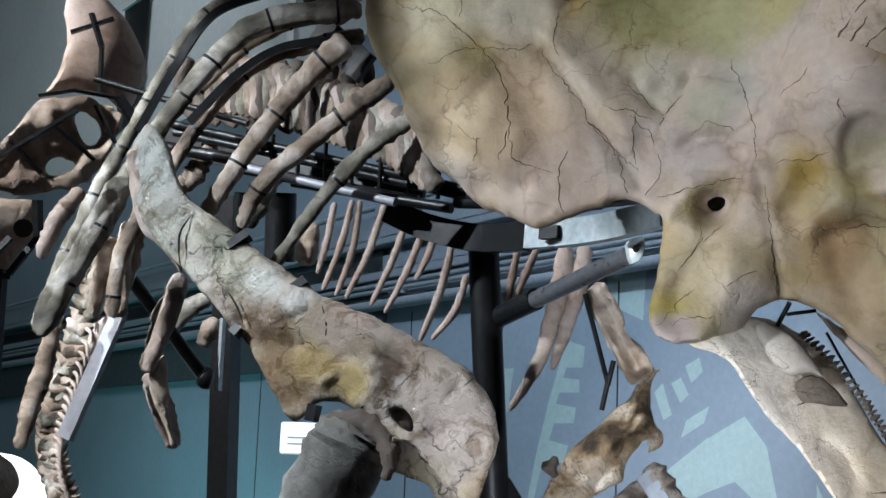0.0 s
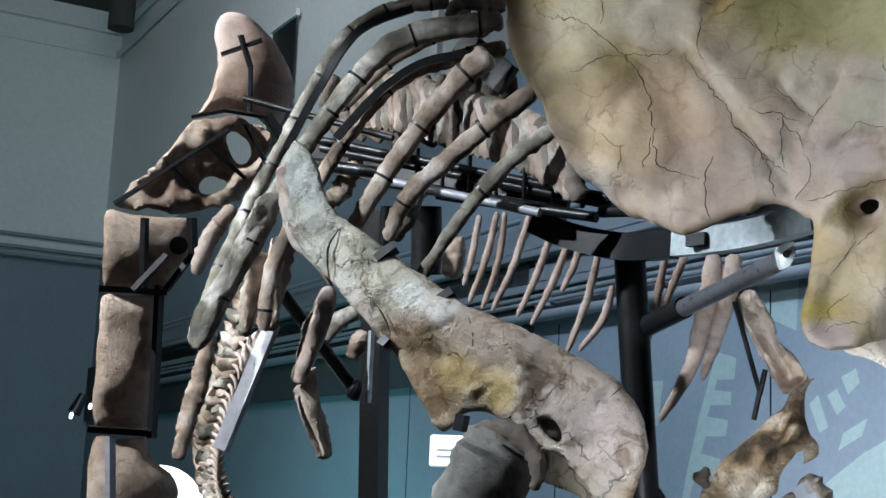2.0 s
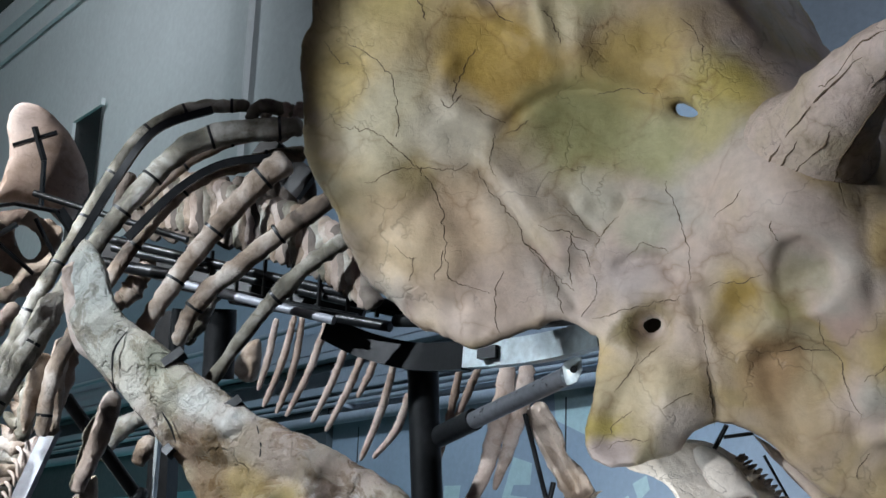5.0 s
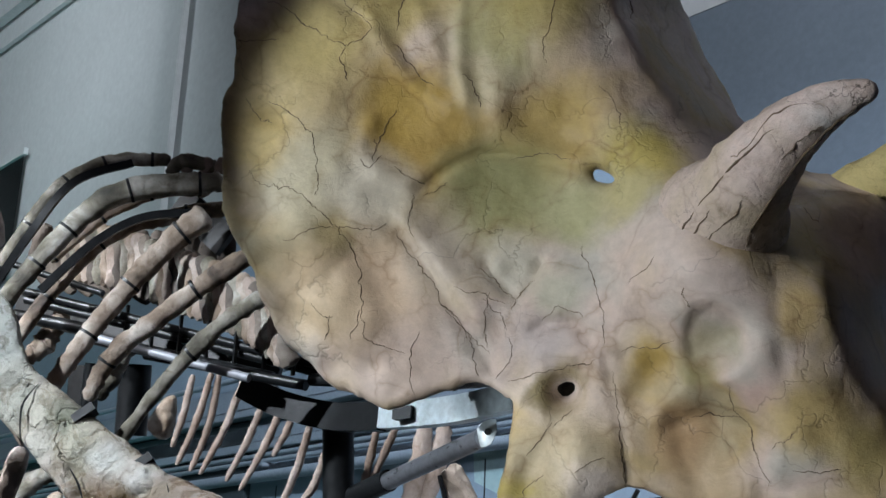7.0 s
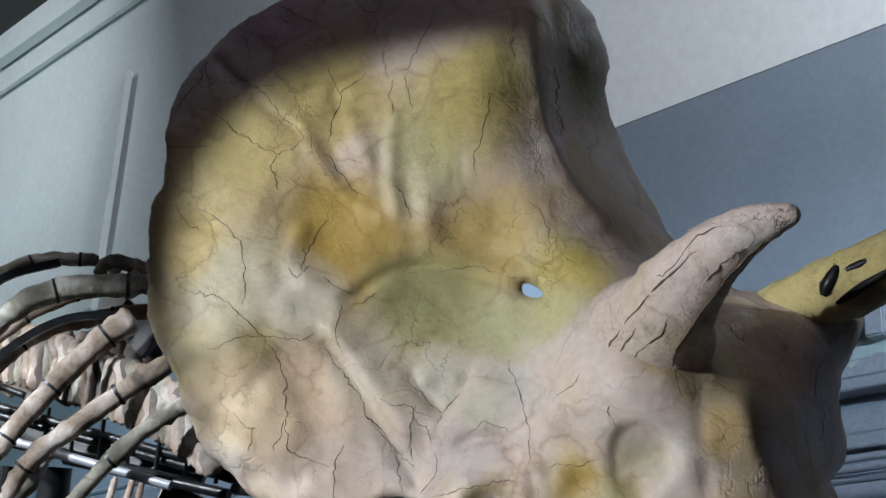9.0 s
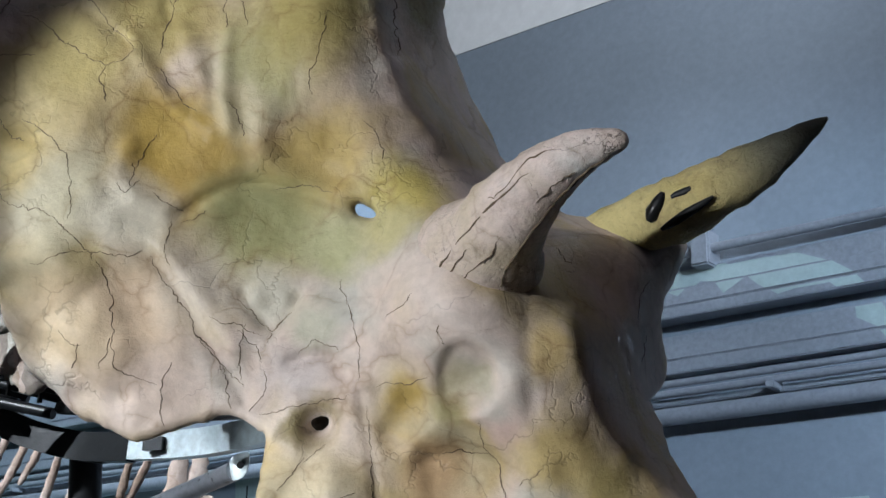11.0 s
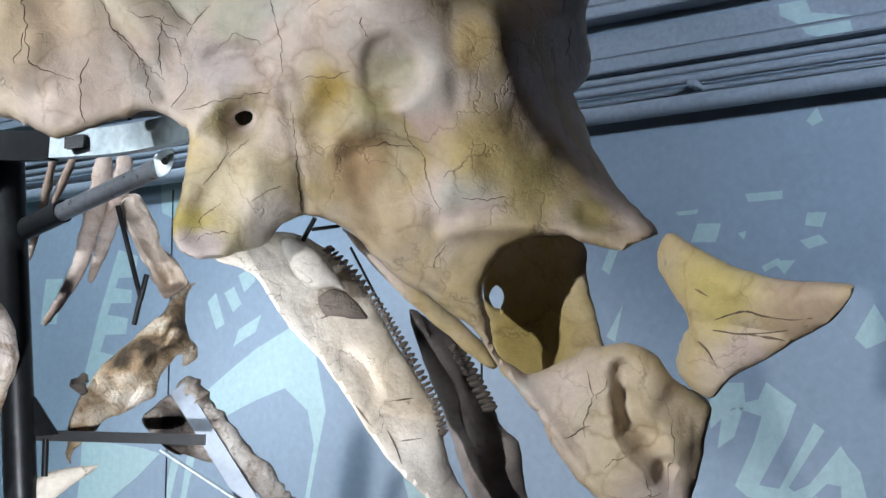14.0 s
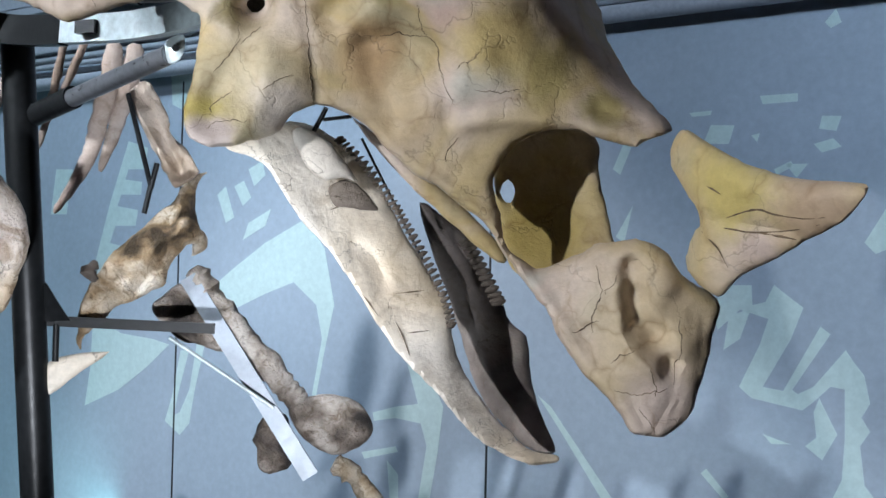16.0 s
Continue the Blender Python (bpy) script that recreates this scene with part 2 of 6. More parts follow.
# the two whitest tints are cream bone with painted glossy highlights
BLADE_ZONES = [((-1.901, 2.88, 2.373), 0.1495, (0.34, 0.36, 0.33)), ((-1.836, 2.88, 2.206), 0.115, (0.42, 0.42, 0.36)), ((-1.735, 2.88, 2.174), 0.0575, (0.6, 0.58, 0.48)), ((-1.745, 2.88, 2.088), 0.0575, (0.62, 0.6, 0.52)), ((-1.67, 2.88, 2.158), 0.06, (0.26, 0.27, 0.2)), ((-1.617, 2.88, 2.086), 0.069, (0.55, 0.53, 0.42)), ((-1.551, 2.88, 2.042), 0.0575, (0.74, 0.74, 0.68)), ((-1.472, 2.88, 1.999), 0.046, (0.84, 0.84, 0.8)), ((-1.573, 2.88, 1.916), 0.105, (0.2, 0.13, 0.075)), ((-1.491, 2.88, 1.834), 0.105, (0.26, 0.17, 0.08)), ((-1.403, 2.88, 1.862), 0.069, (0.4, 0.29, 0.11)), ((-1.312, 2.88, 1.822), 0.06325, (0.5, 0.38, 0.15)), ((-1.499, 2.88, 1.944), 0.06, (0.2, 0.14, 0.07)), ((-1.319, 2.88, 1.957), 0.092, (0.4, 0.32, 0.26)), ((-1.156, 2.88, 1.863), 0.092, (0.36, 0.28, 0.22)), ((-1.195, 2.88, 1.797), 0.0575, (0.5, 0.42, 0.37)), ((-1.053, 2.88, 1.734), 0.138, (0.54, 0.46, 0.41)), ((-1.211, 2.88, 1.83), 0.045, (0.15, 0.11, 0.08)), ((-1.276, 2.88, 1.703), 0.0575, (0.44, 0.36, 0.32)), ((-1.515, 2.88, 1.738), 0.0345, (0.55, 0.45, 0.3)), ((-1.587, 2.88, 1.889), 0.0345, (0.5, 0.4, 0.26))]
HORN = bone_mat("pale_horn", [(0.35, (0.56, 0.48, 0.36)), (0.55, (0.68, 0.58, 0.53)), (0.7, (0.60, 0.60, 0.58))], 5.0, 0.8, 7.0, 60, 0.6, 0.6, vein=0.4, vein_scale=8.0)
# the two zones of FAR_HORN paint in a lit base and a shadowed tip
FAR_HORN = bone_mat("olive_horn", [(0.35, (0.46, 0.38, 0.14)), (0.55, (0.54, 0.46, 0.22)), (0.7, (0.50, 0.46, 0.28))], 4.0, 0.3, 7.0, 60, 0.7, 0.7, zones=[((0.142, 2.842, 2.625), 0.24, (0.60, 0.52, 0.24)), ((0.589, 2.63, 2.799), 0.21, (0.075, 0.08, 0.065))], warp=0.06)
JAW = bone_mat("cream_jaw", [(0.35, (0.56, 0.47, 0.35)), (0.5, (0.72, 0.65, 0.55)), (0.65, (0.72, 0.67, 0.60))], 3.0, 0.6, 6.0, 60, 0.5, 0.3)
# dark bone colour, also used as shade in the jaw hollow and holes
DARK_BONE_SHADE = bone_mat("dark_bone_and_shade", [(0.35, (0.06, 0.05, 0.045)), (0.55, (0.14, 0.115, 0.095)), (0.7, (0.27, 0.23, 0.19))], 4.0, 0.5, 7.0, 60, 0.6, 0.5)
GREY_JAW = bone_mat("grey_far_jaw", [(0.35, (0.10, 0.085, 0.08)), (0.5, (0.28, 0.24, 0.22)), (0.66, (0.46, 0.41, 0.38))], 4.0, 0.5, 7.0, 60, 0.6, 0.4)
BLADE = bone_mat("mottled_shoulder_bone", [(0.30, (0.30, 0.20, 0.11)), (0.42, (0.46, 0.38, 0.28)), (0.52, (0.52, 0.46, 0.40)), (0.66, (0.40, 0.36, 0.22))], 3.2, 0.35, 4.5, 55, 0.32, 0.95, stain=0.85, spec=0.55, zones=BLADE_ZONES, warp=0.09, vein=0.5, vein_scale=7.0)
RIB = bone_mat("brown_rib", [(0.32, (0.07, 0.05, 0.035)), (0.46, (0.24, 0.18, 0.13)), (0.58, (0.40, 0.33, 0.27)), (0.68, (0.58, 0.52, 0.46))], 9.0, 0.6, 9.0, 80, 0.5, 0.5)
GREY_RIB = bone_mat("grey_rib", [(0.32, (0.05, 0.047, 0.036)), (0.47, (0.17, 0.155, 0.115)), (0.58, (0.34, 0.32, 0.27)), (0.68, (0.55, 0.53, 0.48))], 9.0, 0.6, 9.0, 80, 0.45, 0.5)
PALE_RIB = bone_mat("pale_rib", [(0.32, (0.26, 0.20, 0.16)), (0.5, (0.42, 0.34, 0.29)), (0.66, (0.54, 0.48, 0.44))], 5.0, 0.3, 9.0, 80, 0.5, 0.4)
PINK = bone_mat("pink_hip_bone", [(0.35, (0.44, 0.33, 0.26)), (0.5, (0.55, 0.44, 0.38)), (0.66, (0.62, 0.55, 0.50))], 2.6, 0.3, 5.0, 60, 0.6, 0.3)
LEG = bone_mat("brown_leg_bone", [(0.34, (0.17, 0.12, 0.09)), (0.48, (0.38, 0.30, 0.23)), (0.66, (0.56, 0.48, 0.41))], 3.4, 0.4, 6.0, 60, 0.55, 0.6, stain=0.6)
PITTED = bone_mat("pitted_tan_bone", [(0.34, (0.07, 0.05, 0.03)), (0.43, (0.34, 0.24, 0.14)), (0.52, (0.58, 0.48, 0.36)), (0.66, (0.70, 0.64, 0.55))], 9.0, 0.8, 12.0, 70, 0.55, 0.9, stain=0.9, vein=0.8, vein_scale=14.0)
MOTTLED = bone_mat("mottled_arm_bone", [(0.36, (0.05, 0.042, 0.038)), (0.47, (0.22, 0.18, 0.15)), (0.56, (0.48, 0.42, 0.37)), (0.66, (0.62, 0.57, 0.52))], 9.0, 0.6, 12.0, 70, 0.5, 0.9, stain=0.9)
BLACK = plain_mat("black_steel", (0.010, 0.011, 0.012), 0.38, 0.0, 60, 0.3, spec=0.28)
ARM = bone_mat("grey_arm_bone", [(0.34, (0.10, 0.10, 0.09)), (0.5, (0.24, 0.235, 0.215)), (0.66, (0.46, 0.45, 0.42))], 5.0, 0.5, 8.0, 70, 0.42, 0.6)
STEEL = plain_mat("pale_steel", (0.55, 0.62, 0.64), 0.35, 0.15, 50, 0.2)
STRUT = plain_mat("dull_grey_steel", (0.20, 0.21, 0.23), 0.32, 0.6, 50, 0.2)
GREY_BAR = plain_mat("grey_painted_bar", (0.30, 0.31, 0.34), 0.45, 0.1, 40, 0.15)
WALL = plain_mat("blue_grey_wall", (0.215, 0.26, 0.31), 0.85, 0, 26, 0.10, 0.25)
UPPER = plain_mat("pale_grey_plaster", (0.72, 0.74, 0.74), 0.85, 0, 14, 0.06, 0.2)
# paint that stands for the light projected on the wall
LIGHT_PATTERN = plain_mat("pale_green_projected_light", (0.32, 0.41, 0.41), 0.85, 0, 26, 0.10, 0.2)
CEILING = plain_mat("dark_ceiling_paint", (0.05, 0.05, 0.045), 0.9, 0, 8, 0.2)
BAND = plain_mat("dark_wall_band", (0.035, 0.045, 0.05), 0.8, 0, 20, 0.2)
PIPE = plain_mat("grey_conduit", (0.26, 0.29, 0.33), 0.45, 0.2, 40, 0.15)
FLOOR = plain_mat("dark_floor", (0.06, 0.06, 0.065), 0.5, 0, 8, 0.2)
SIGN = plain_mat("white_lit_sign", (0.85, 0.9, 0.88), 0.5, 0, 8, 0.02, 0.0, 0.45)
LAMP = plain_mat("white_lamp_glass", (1.0, 0.98, 0.92), 0.4, 0, 8, 0.02, 0.0, 2.5)


# ---- building helpers ----
def mesh_of(name, verts, faces, smooth=True):
    me = bpy.data.meshes.new(name)
    me.from_pydata([tuple(v) for v in verts], [], faces)
    me.validate()
    bm = bmesh.new()
    bm.from_mesh(me)
    bmesh.ops.recalc_face_normals(bm, faces=bm.faces)
    bm.to_mesh(me)
    bm.free()
    if smooth:
        me.polygons.foreach_set("use_smooth", [True] * len(me.polygons))
        me.set_sharp_from_angle(angle=radians(50))
    return me


def part(name, me, material, parent=None, label=""):
    ob = new(name, me)
    me.materials.clear()
    me.materials.append(material)
    if parent:
        ob.parent = parent
        if parent.type == "EMPTY":
            ob.matrix_parent_inverse = Matrix.Translation(-parent.location)
    if label:
        ob["label"] = label
    return ob


def thing(name, base, label, category, group=""):
    ob = new(name)
    ob.location = base
    ob.empty_display_size = 0.05
    ob["label"], ob["category"] = label, category
    if group:
        ob["group"] = group
    return ob


def spline(pts, n, closed=False):
    """Catmull-Rom through the points, n steps a span."""
    p = np.array(pts, float)
    k = len(p)
    out = []
    for i in range(k if closed else k - 1):
        if closed:
            a, b, c, d = p[i - 1], p[i], p[(i + 1) % k], p[(i + 2) % k]
        else:
            a, b, c, d = p[max(i - 1, 0)], p[i], p[i + 1], p[min(i + 2, k - 1)]
        for s in range(n):
            u = s / n
            out.append(0.5 * (2 * b + (c - a) * u + (2 * a - 5 * b + 4 * c - d) * u * u + (3 * b - a - 3 * c + d) * u ** 3))
    if not closed:
        out.append(p[-1])
    return np.array(out)


def wobble(p, scale, seed):
    return noise.fractal(Vector(p) * scale + Vector((seed * 7.3, seed * 3.1, seed * 1.7)), 0.6, 2.0, 4)


def loft(pts, radii, sides=12, flat=1.0, up=(0, -0.4, 1), rough=0.06, seed=0, step=5, square=False, caps=True):
    """A swept bone, pipe or bar: elliptical (flat: its second half-width) or square in section."""
    line = spline(pts, step)
    r = np.interp(np.linspace(0, 1, len(line)), np.linspace(0, 1, len(radii)), radii)
    verts, faces = [], []
    n = len(line)
    tang = np.gradient(line, axis=0)
    upv = Vector(up)
    for i in range(n):
        t = Vector(tang[i]).normalized()
        b = t.cross(upv)
        b = b.normalized() if b.length > 1e-4 else t.orthogonal().normalized()
        c = b.cross(t)
        rr = r[i]
        if caps and not square:
            e = min(i, n - 1 - i)
            rr *= (0.55, 0.88, 1.0)[min(e, 2)]
        for k in range(sides):
            if square:
                a = (math.pi / 4 + math.pi / 2 * k)
                x, y = math.copysign(1, math.cos(a)), math.copysign(1, math.sin(a))
            else:
                a = 2 * math.pi * k / sides
                x, y = math.cos(a), math.sin(a)
            v = Vector(line[i]) + b * (x * rr) + c * (y * rr * flat)
            if rough:
                v += (b * x + c * y * flat) * rr * rough * 3 * wobble(v, 0.35 / max(rr, 0.004), seed)
            verts.append(v)
    for i in range(n - 1):
        for k in range(sides):
            k2 = (k + 1) % sides
            faces.append((i * sides + k, i * sides + k2, (i + 1) * sides + k2, (i + 1) * sides + k))
    faces.append(tuple(range(sides - 1, -1, -1)))
    faces.append(tuple((n - 1) * sides + k for k in range(sides)))
    return mesh_of("loft", verts, faces)


def pipe(a, b, r, sides=16):
    return loft([a, b], [r, r], sides, rough=0, step=2, caps=False)


def bar(a, b, w, h, up=(0, 0, 1)):
    return loft([a, b], [w / 2, w / 2], 4, h / w, up, 0, square=True, step=1)


def bent_bar(pts, w, h, up=(0, 0, 1)):
    return loft(pts, [w / 2, w / 2], 4, h / w, up, 0, square=True, step=8)


def inside(poly, q):
    x, y = q
    a, b = poly, np.roll(poly, -1, 0)
    cross = ((a[:, 1] > y) != (b[:, 1] > y)) & (x < (b[:, 0] - a[:, 0]) * (y - a[:, 1]) / (b[:, 1] - a[:, 1] + 1e-12) + a[:, 0])
    return cross.sum() % 2 == 1


def relief(outline, inner, out, thick=0.06, edge=0.03, step=0.02, rough=0.006, rough_scale=6.0, holes=(), seed=0, span=3, stiff=1e-3, jag=0.0, dents=(), ease=2, lines=(), line_width=0.004, ridges=(), wide=0):
    """A solid shell of bone: an outline with depth, inner points that swell or hollow it, a rounded rim and a back.
    out: the way its face looks. holes: (centre, half width, half height, turn) of openings right through.
    dents: (centre, radius, depth) of hollows, or swellings where the depth is negative."""
    out = Vector(out).normalized()
    ua = Vector((0, 0, 1)).cross(out).normalized()
    va = out.cross(ua)
    axes = np.array([ua, va, out])
    o3 = np.array(outline, float)
    org = o3.mean(0)
    loc = (o3 - org) @ axes.T
    ctrl = np.vstack([loc, (np.array(inner, float) - org) @ axes.T]) if len(inner) else loc
    # smooth depth by radial functions
    d = np.linalg.norm(ctrl[:, None, :2] - ctrl[None, :, :2], axis=2)
    k = len(ctrl)
    A = np.zeros((k + 3, k + 3))
    A[:k, :k] = d ** 3 * 0.3 + np.eye(k) * stiff
    A[:k, k:] = np.c_[np.ones(k), ctrl[:, :2]]
    A[k:, :k] = A[:k, k:].T
    wts = np.linalg.solve(A, np.r_[ctrl[:, 2], 0, 0, 0])

    def depth(q):
        dd = np.linalg.norm(q[:, None] - ctrl[None, :, :2], axis=2)
        return dd ** 3 * 0.3 @ wts[:k] + wts[k] + q @ wts[k + 1:]

    rim = spline(loc[:, :2], span, True)
    seg = np.linalg.norm(np.roll(rim, -1, 0) - rim, axis=1)
    dense = []
    for i, p in enumerate(rim):
        m = max(1, int(seg[i] / step))
        for s in range(m):
            dense.append(p + (rim[(i + 1) % len(rim)] - p) * s / m)
    rim = np.array(dense)
    if jag:
        rim = rim + np.array([[jag * wobble((*p, 0), 14, seed), jag * wobble((*p, 3), 14, seed + 2)] for p in rim])
    loops = [rim]
    for centre, hw, hh, turn in holes:
        c = ((np.array(centre, float) - org) @ axes.T)[:2]
        m = max(10, int(2 * math.pi * max(hw, hh) / step))
        a = np.linspace(0, 2 * math.pi, m, endpoint=False)
        e = np.c_[hw * np.cos(a), hh * np.sin(a)] * (1 + 0.1 * np.sin(3 * a + seed))[:, None]
        t = radians(turn)
        loops.append(c + e @ np.array([[math.cos(t), math.sin(t)], [-math.sin(t), math.cos(t)]]))
    border = np.vstack(loops)
    lo, hi = rim.min(0), rim.max(0)
    gx, gy = np.meshgrid(np.arange(lo[0], hi[0], step), np.arange(lo[1], hi[1], step * 0.87))
    gx[1::2] += step / 2
    cand = np.c_[gx.ravel(), gy.ravel()]
    near = np.array([np.min(((border - q) ** 2).sum(1)) for q in cand])
    cand = cand[near > (0.55 * step) ** 2]
    cand = np.array([q for q in cand if inside(rim, q) and not any(inside(h, q) for h in loops[1:])])
    pts = np.vstack([border, cand]) if len(cand) else border
    edges, s = [], 0
    for lp in loops:
        edges += [(s + i, s + (i + 1) % len(lp)) for i in range(len(lp))]
        s += len(lp)
    v2, _, tris, *_ = delaunay_2d_cdt([Vector(p) for p in pts], edges, [], 0, 1e-6)
    q = np.array([tuple(v) for v in v2])
    keep = []
    for t in tris:
        c = q[list(t)].mean(0)
        if inside(rim, c) and not any(inside(h, c) for h in loops[1:]):
            keep.append(tuple(t))
    dist = np.array([np.sqrt(np.min(((border - p) ** 2).sum(1))) for p in q])
    w = depth(q)
    e = np.clip(1 - dist / edge, 0, 1)
    roundness = edge * (1 - np.sqrt(np.clip(1 - e * e, 0, 1)))
    bumps = np.array([wobble((*p, 0), rough_scale, seed) for p in q]) * rough
    hollow = np.zeros(len(q))
    for centre, rad, deep in dents:
        c = ((np.array(centre, float) - org) @ axes.T)[:2]
        x = np.linalg.norm(q - c, axis=1) / rad
        hollow += deep * np.where(x < 1, (1 - x ** 2) ** 2, 0)
    for pts3, wide, high in ridges:
        c2 = spline(((np.array(pts3, float) - org) @ axes.T)[:, :2], 8)
        near_d = np.full(len(q), 9.0)
        for i in range(len(c2) - 1):
            ab = c2[i + 1] - c2[i]
            u = np.clip(((q - c2[i]) @ ab) / (ab @ ab + 1e-12), 0, 1)
            near_d = np.minimum(near_d, np.linalg.norm(q - c2[i] - u[:, None] * ab, axis=1))
        hollow -= high * np.exp(-(near_d / wide) ** 2)
    front = w - roundness + bumps - hollow
    back = np.minimum(w - thick * np.sqrt(np.clip(dist / (thick * 1.5), 0.04, 1)), front - 0.006)
    n = len(q)
    world3 = lambda h: org + np.c_[q, h] @ axes
    verts = np.vstack([world3(front), world3(back)])
    faces = list(keep) + [(c + n, b + n, a + n) for a, b, c in keep]
    count = {}
    for t in keep:
        for a, b in ((t[0], t[1]), (t[1], t[2]), (t[2], t[0])):
            count[(a, b)] = 1
    for a, b in list(count):
        if (b, a) not in count:
            faces.append((b, a, a + n, b + n))
    me = mesh_of("relief", verts, faces)
    bm = bmesh.new()
    bm.from_mesh(me)
    for _ in range(ease):
        bmesh.ops.smooth_vert(bm, verts=bm.verts, factor=0.5, use_axis_x=True, use_axis_y=True, use_axis_z=True)
    bm.to_mesh(me)
    bm.free()
    if lines:
        # hairline cracks, laid into the surface
        made = []
        skin = BVHTree.FromPolygons([v.co[:] for v in me.vertices], [f.vertices[:] for f in me.polygons])
        for n_line, pts3 in enumerate(lines):
            lv, lf = [], []
            c2 = ((np.array(pts3, float) - org) @ axes.T)[:, :2]
            c2 = spline(c2, 14)
            c2 = c2 + np.array([[0.006 * wobble((*p, 1), 40, n_line), 0.006 * wobble((*p, 5), 40, n_line)] for p in c2])
            hgt = depth(c2)
            for i, p in enumerate(c2):
                start = Vector(org + np.r_[p, hgt[i] + 0.3] @ axes)
                met = skin.ray_cast(start, -out)
                if met[0]:
                    hgt[i] += 0.3 - met[3]
            base = len(lv)
            g = np.gradient(c2, axis=0)
            for i, p in enumerate(c2):
                d2 = np.array([-g[i][1], g[i][0]]) / (np.linalg.norm(g[i]) + 1e-9)
                wd = line_width * (2.6 if n_line >= len(lines) - wide else 1) * (0.35 + 0.9 * abs(wobble((*p, 9), 30, n_line))) * min(1, 0.3 + 4 * min(i, len(c2) - 1 - i) / len(c2))
                for side, lift in ((1, -0.002), (0.3, 0.0012), (-0.3, 0.0012), (-1, -0.002)):
                    lv.append(org + np.r_[p + d2 * wd * side, hgt[i] + lift] @ axes)
            for i in range(len(c2) - 1):
                for k4 in range(3):
                    a4 = base + i * 4 + k4
                    lf.append((a4, a4 + 1, a4 + 5, a4 + 4))
            made.append(mesh_of("crack", lv, lf))
        return me, made
    return me


def box_mesh(lo, hi, bevel=0.0):
    bm = bmesh.new()
    bmesh.ops.create_cube(bm, size=1)
    for v in bm.verts:
        v.co = Vector([lo[i] + (hi[i] - lo[i]) * (v.co[i] + 0.5) for i in range(3)])
    if bevel:
        bmesh.ops.bevel(bm, geom=bm.edges[:], offset=bevel, segments=2, affect="EDGES")
    me = bpy.data.meshes.new("box")
    bm.to_mesh(me)
    bm.free()
    return me


# ---- the hall ----
WALL_FRAME = Matrix.Rotation(radians(-35), 4, "Z")   # x runs along the back wall, y goes into it
WY = 5.5


def on_wall(me, name, material, label, category="", kind="structure"):
    ob = part(name, me, material)
    ob.matrix_world = WALL_FRAME
    return tagged(ob, label, category, "", kind)


on_wall(box_mesh((-21.9, WY, 0), (9, WY + 0.2, 5.27)), "wall_back", WALL, "matt blue-grey lower hall wall")
on_wall(box_mesh((-21.9, WY - 0.004, 5.27), (9, WY + 0.2, 9.4)), "wall_back_upper", UPPER, "pale grey plaster upper hall wall")
on_wall(box_mesh((-22.1, -8, 0), (-21.9, WY + 0.2, 5.05)), "wall_left", WALL, "matt blue-grey end wall in shade")
on_wall(box_mesh((-22.1, -8, 5.05), (-21.85, WY + 0.2, 9.4)), "wall_left_upper", UPPER, "pale grey plaster upper end wall")
on_wall(box_mesh((9, -8, 0), (9.2, WY + 0.2, 9.4)), "wall_right", WALL, "matt blue-grey hall wall")
on_wall(box_mesh((-22.1, -8.2, 0), (9.2, -8, 9.4)), "wall_front", WALL, "matt blue-grey hall wall")
on_wall(box_mesh((-22.1, -8.2, 9.4), (9.2, WY + 0.2, 9.6)), "ceiling", CEILING, "dark painted hall ceiling")
on_wall(box_mesh((-22.1, -8.2, -0.2), (9.2, WY + 0.2, 0)), "floor", FLOOR, "dark smooth museum floor")
for z0, z1, y in ((8.65, 8.73, 0.05), (9.05, 9.4, 0.12)):
    on_wall(box_mesh((-21.9, WY - 0.05 - y, z0), (9, WY - 0.05, z1)), "trim", UPPER, "pale plaster cornice moulding")
    on_wall(box_mesh((-21.85, -8, z0), (-21.85 + y, WY - 0.1, z1)), "trim", UPPER, "pale plaster cornice moulding")

on_wall(box_mesh((-21.9, WY - 0.06, 2.5), (-8.6, WY - 0.002, 3.36)), "wall_band", BAND, "dark painted band below the conduits of the far wall")
# conduits along the back wall
def along_wall(name, me, label, category, group=""):
    ob = part(name, me, PIPE)
    ob.matrix_world = WALL_FRAME
    return tagged(ob, label, category, group)


for z, r, y in ((3.706, 0.022, 0.09), (3.082, 0.018, 0.08), (3.036, 0.018, 0.08), (2.926, 0.042, 0.08)):
    along_wall("conduit", pipe((-19, WY - y, z), (8.5, WY - y, z), r), "round grey conduit clamped along the wall", "conduit", "conduits along the wall")
TRAYS = ((3.545, 3.642, 0.05), (3.452, 3.535, 0.10), (3.385, 3.44, 0.13), (3.20, 3.32, 0.06), (3.125, 3.19, 0.09), (2.985, 3.012, 0.05))
for z0, z1, y in TRAYS:
    along_wall("cable_tray", box_mesh((-19, WY - y, z0), (8.5, WY - 0.002, z1), 0.006), "long grey cable tray fixed along the wall", "cable tray", "cable trays along the wall")
for x in (-11.5, -8.6, -5.7, -2.83, 0.1):
    along_wall("tray_clip", box_mesh((x - 0.05, WY - 0.13, 3.62), (x + 0.05, WY - 0.002, 3.80), 0.01), "grey steel clip over the top conduit", "clip", "clips on the conduit")
    along_wall("tray_clip", box_mesh((x + 0.30, WY - 0.135, 2.99), (x + 0.34, WY - 0.002, 3.02), 0.004), "small grey steel clip on the conduits", "clip", "clips on the conduit")
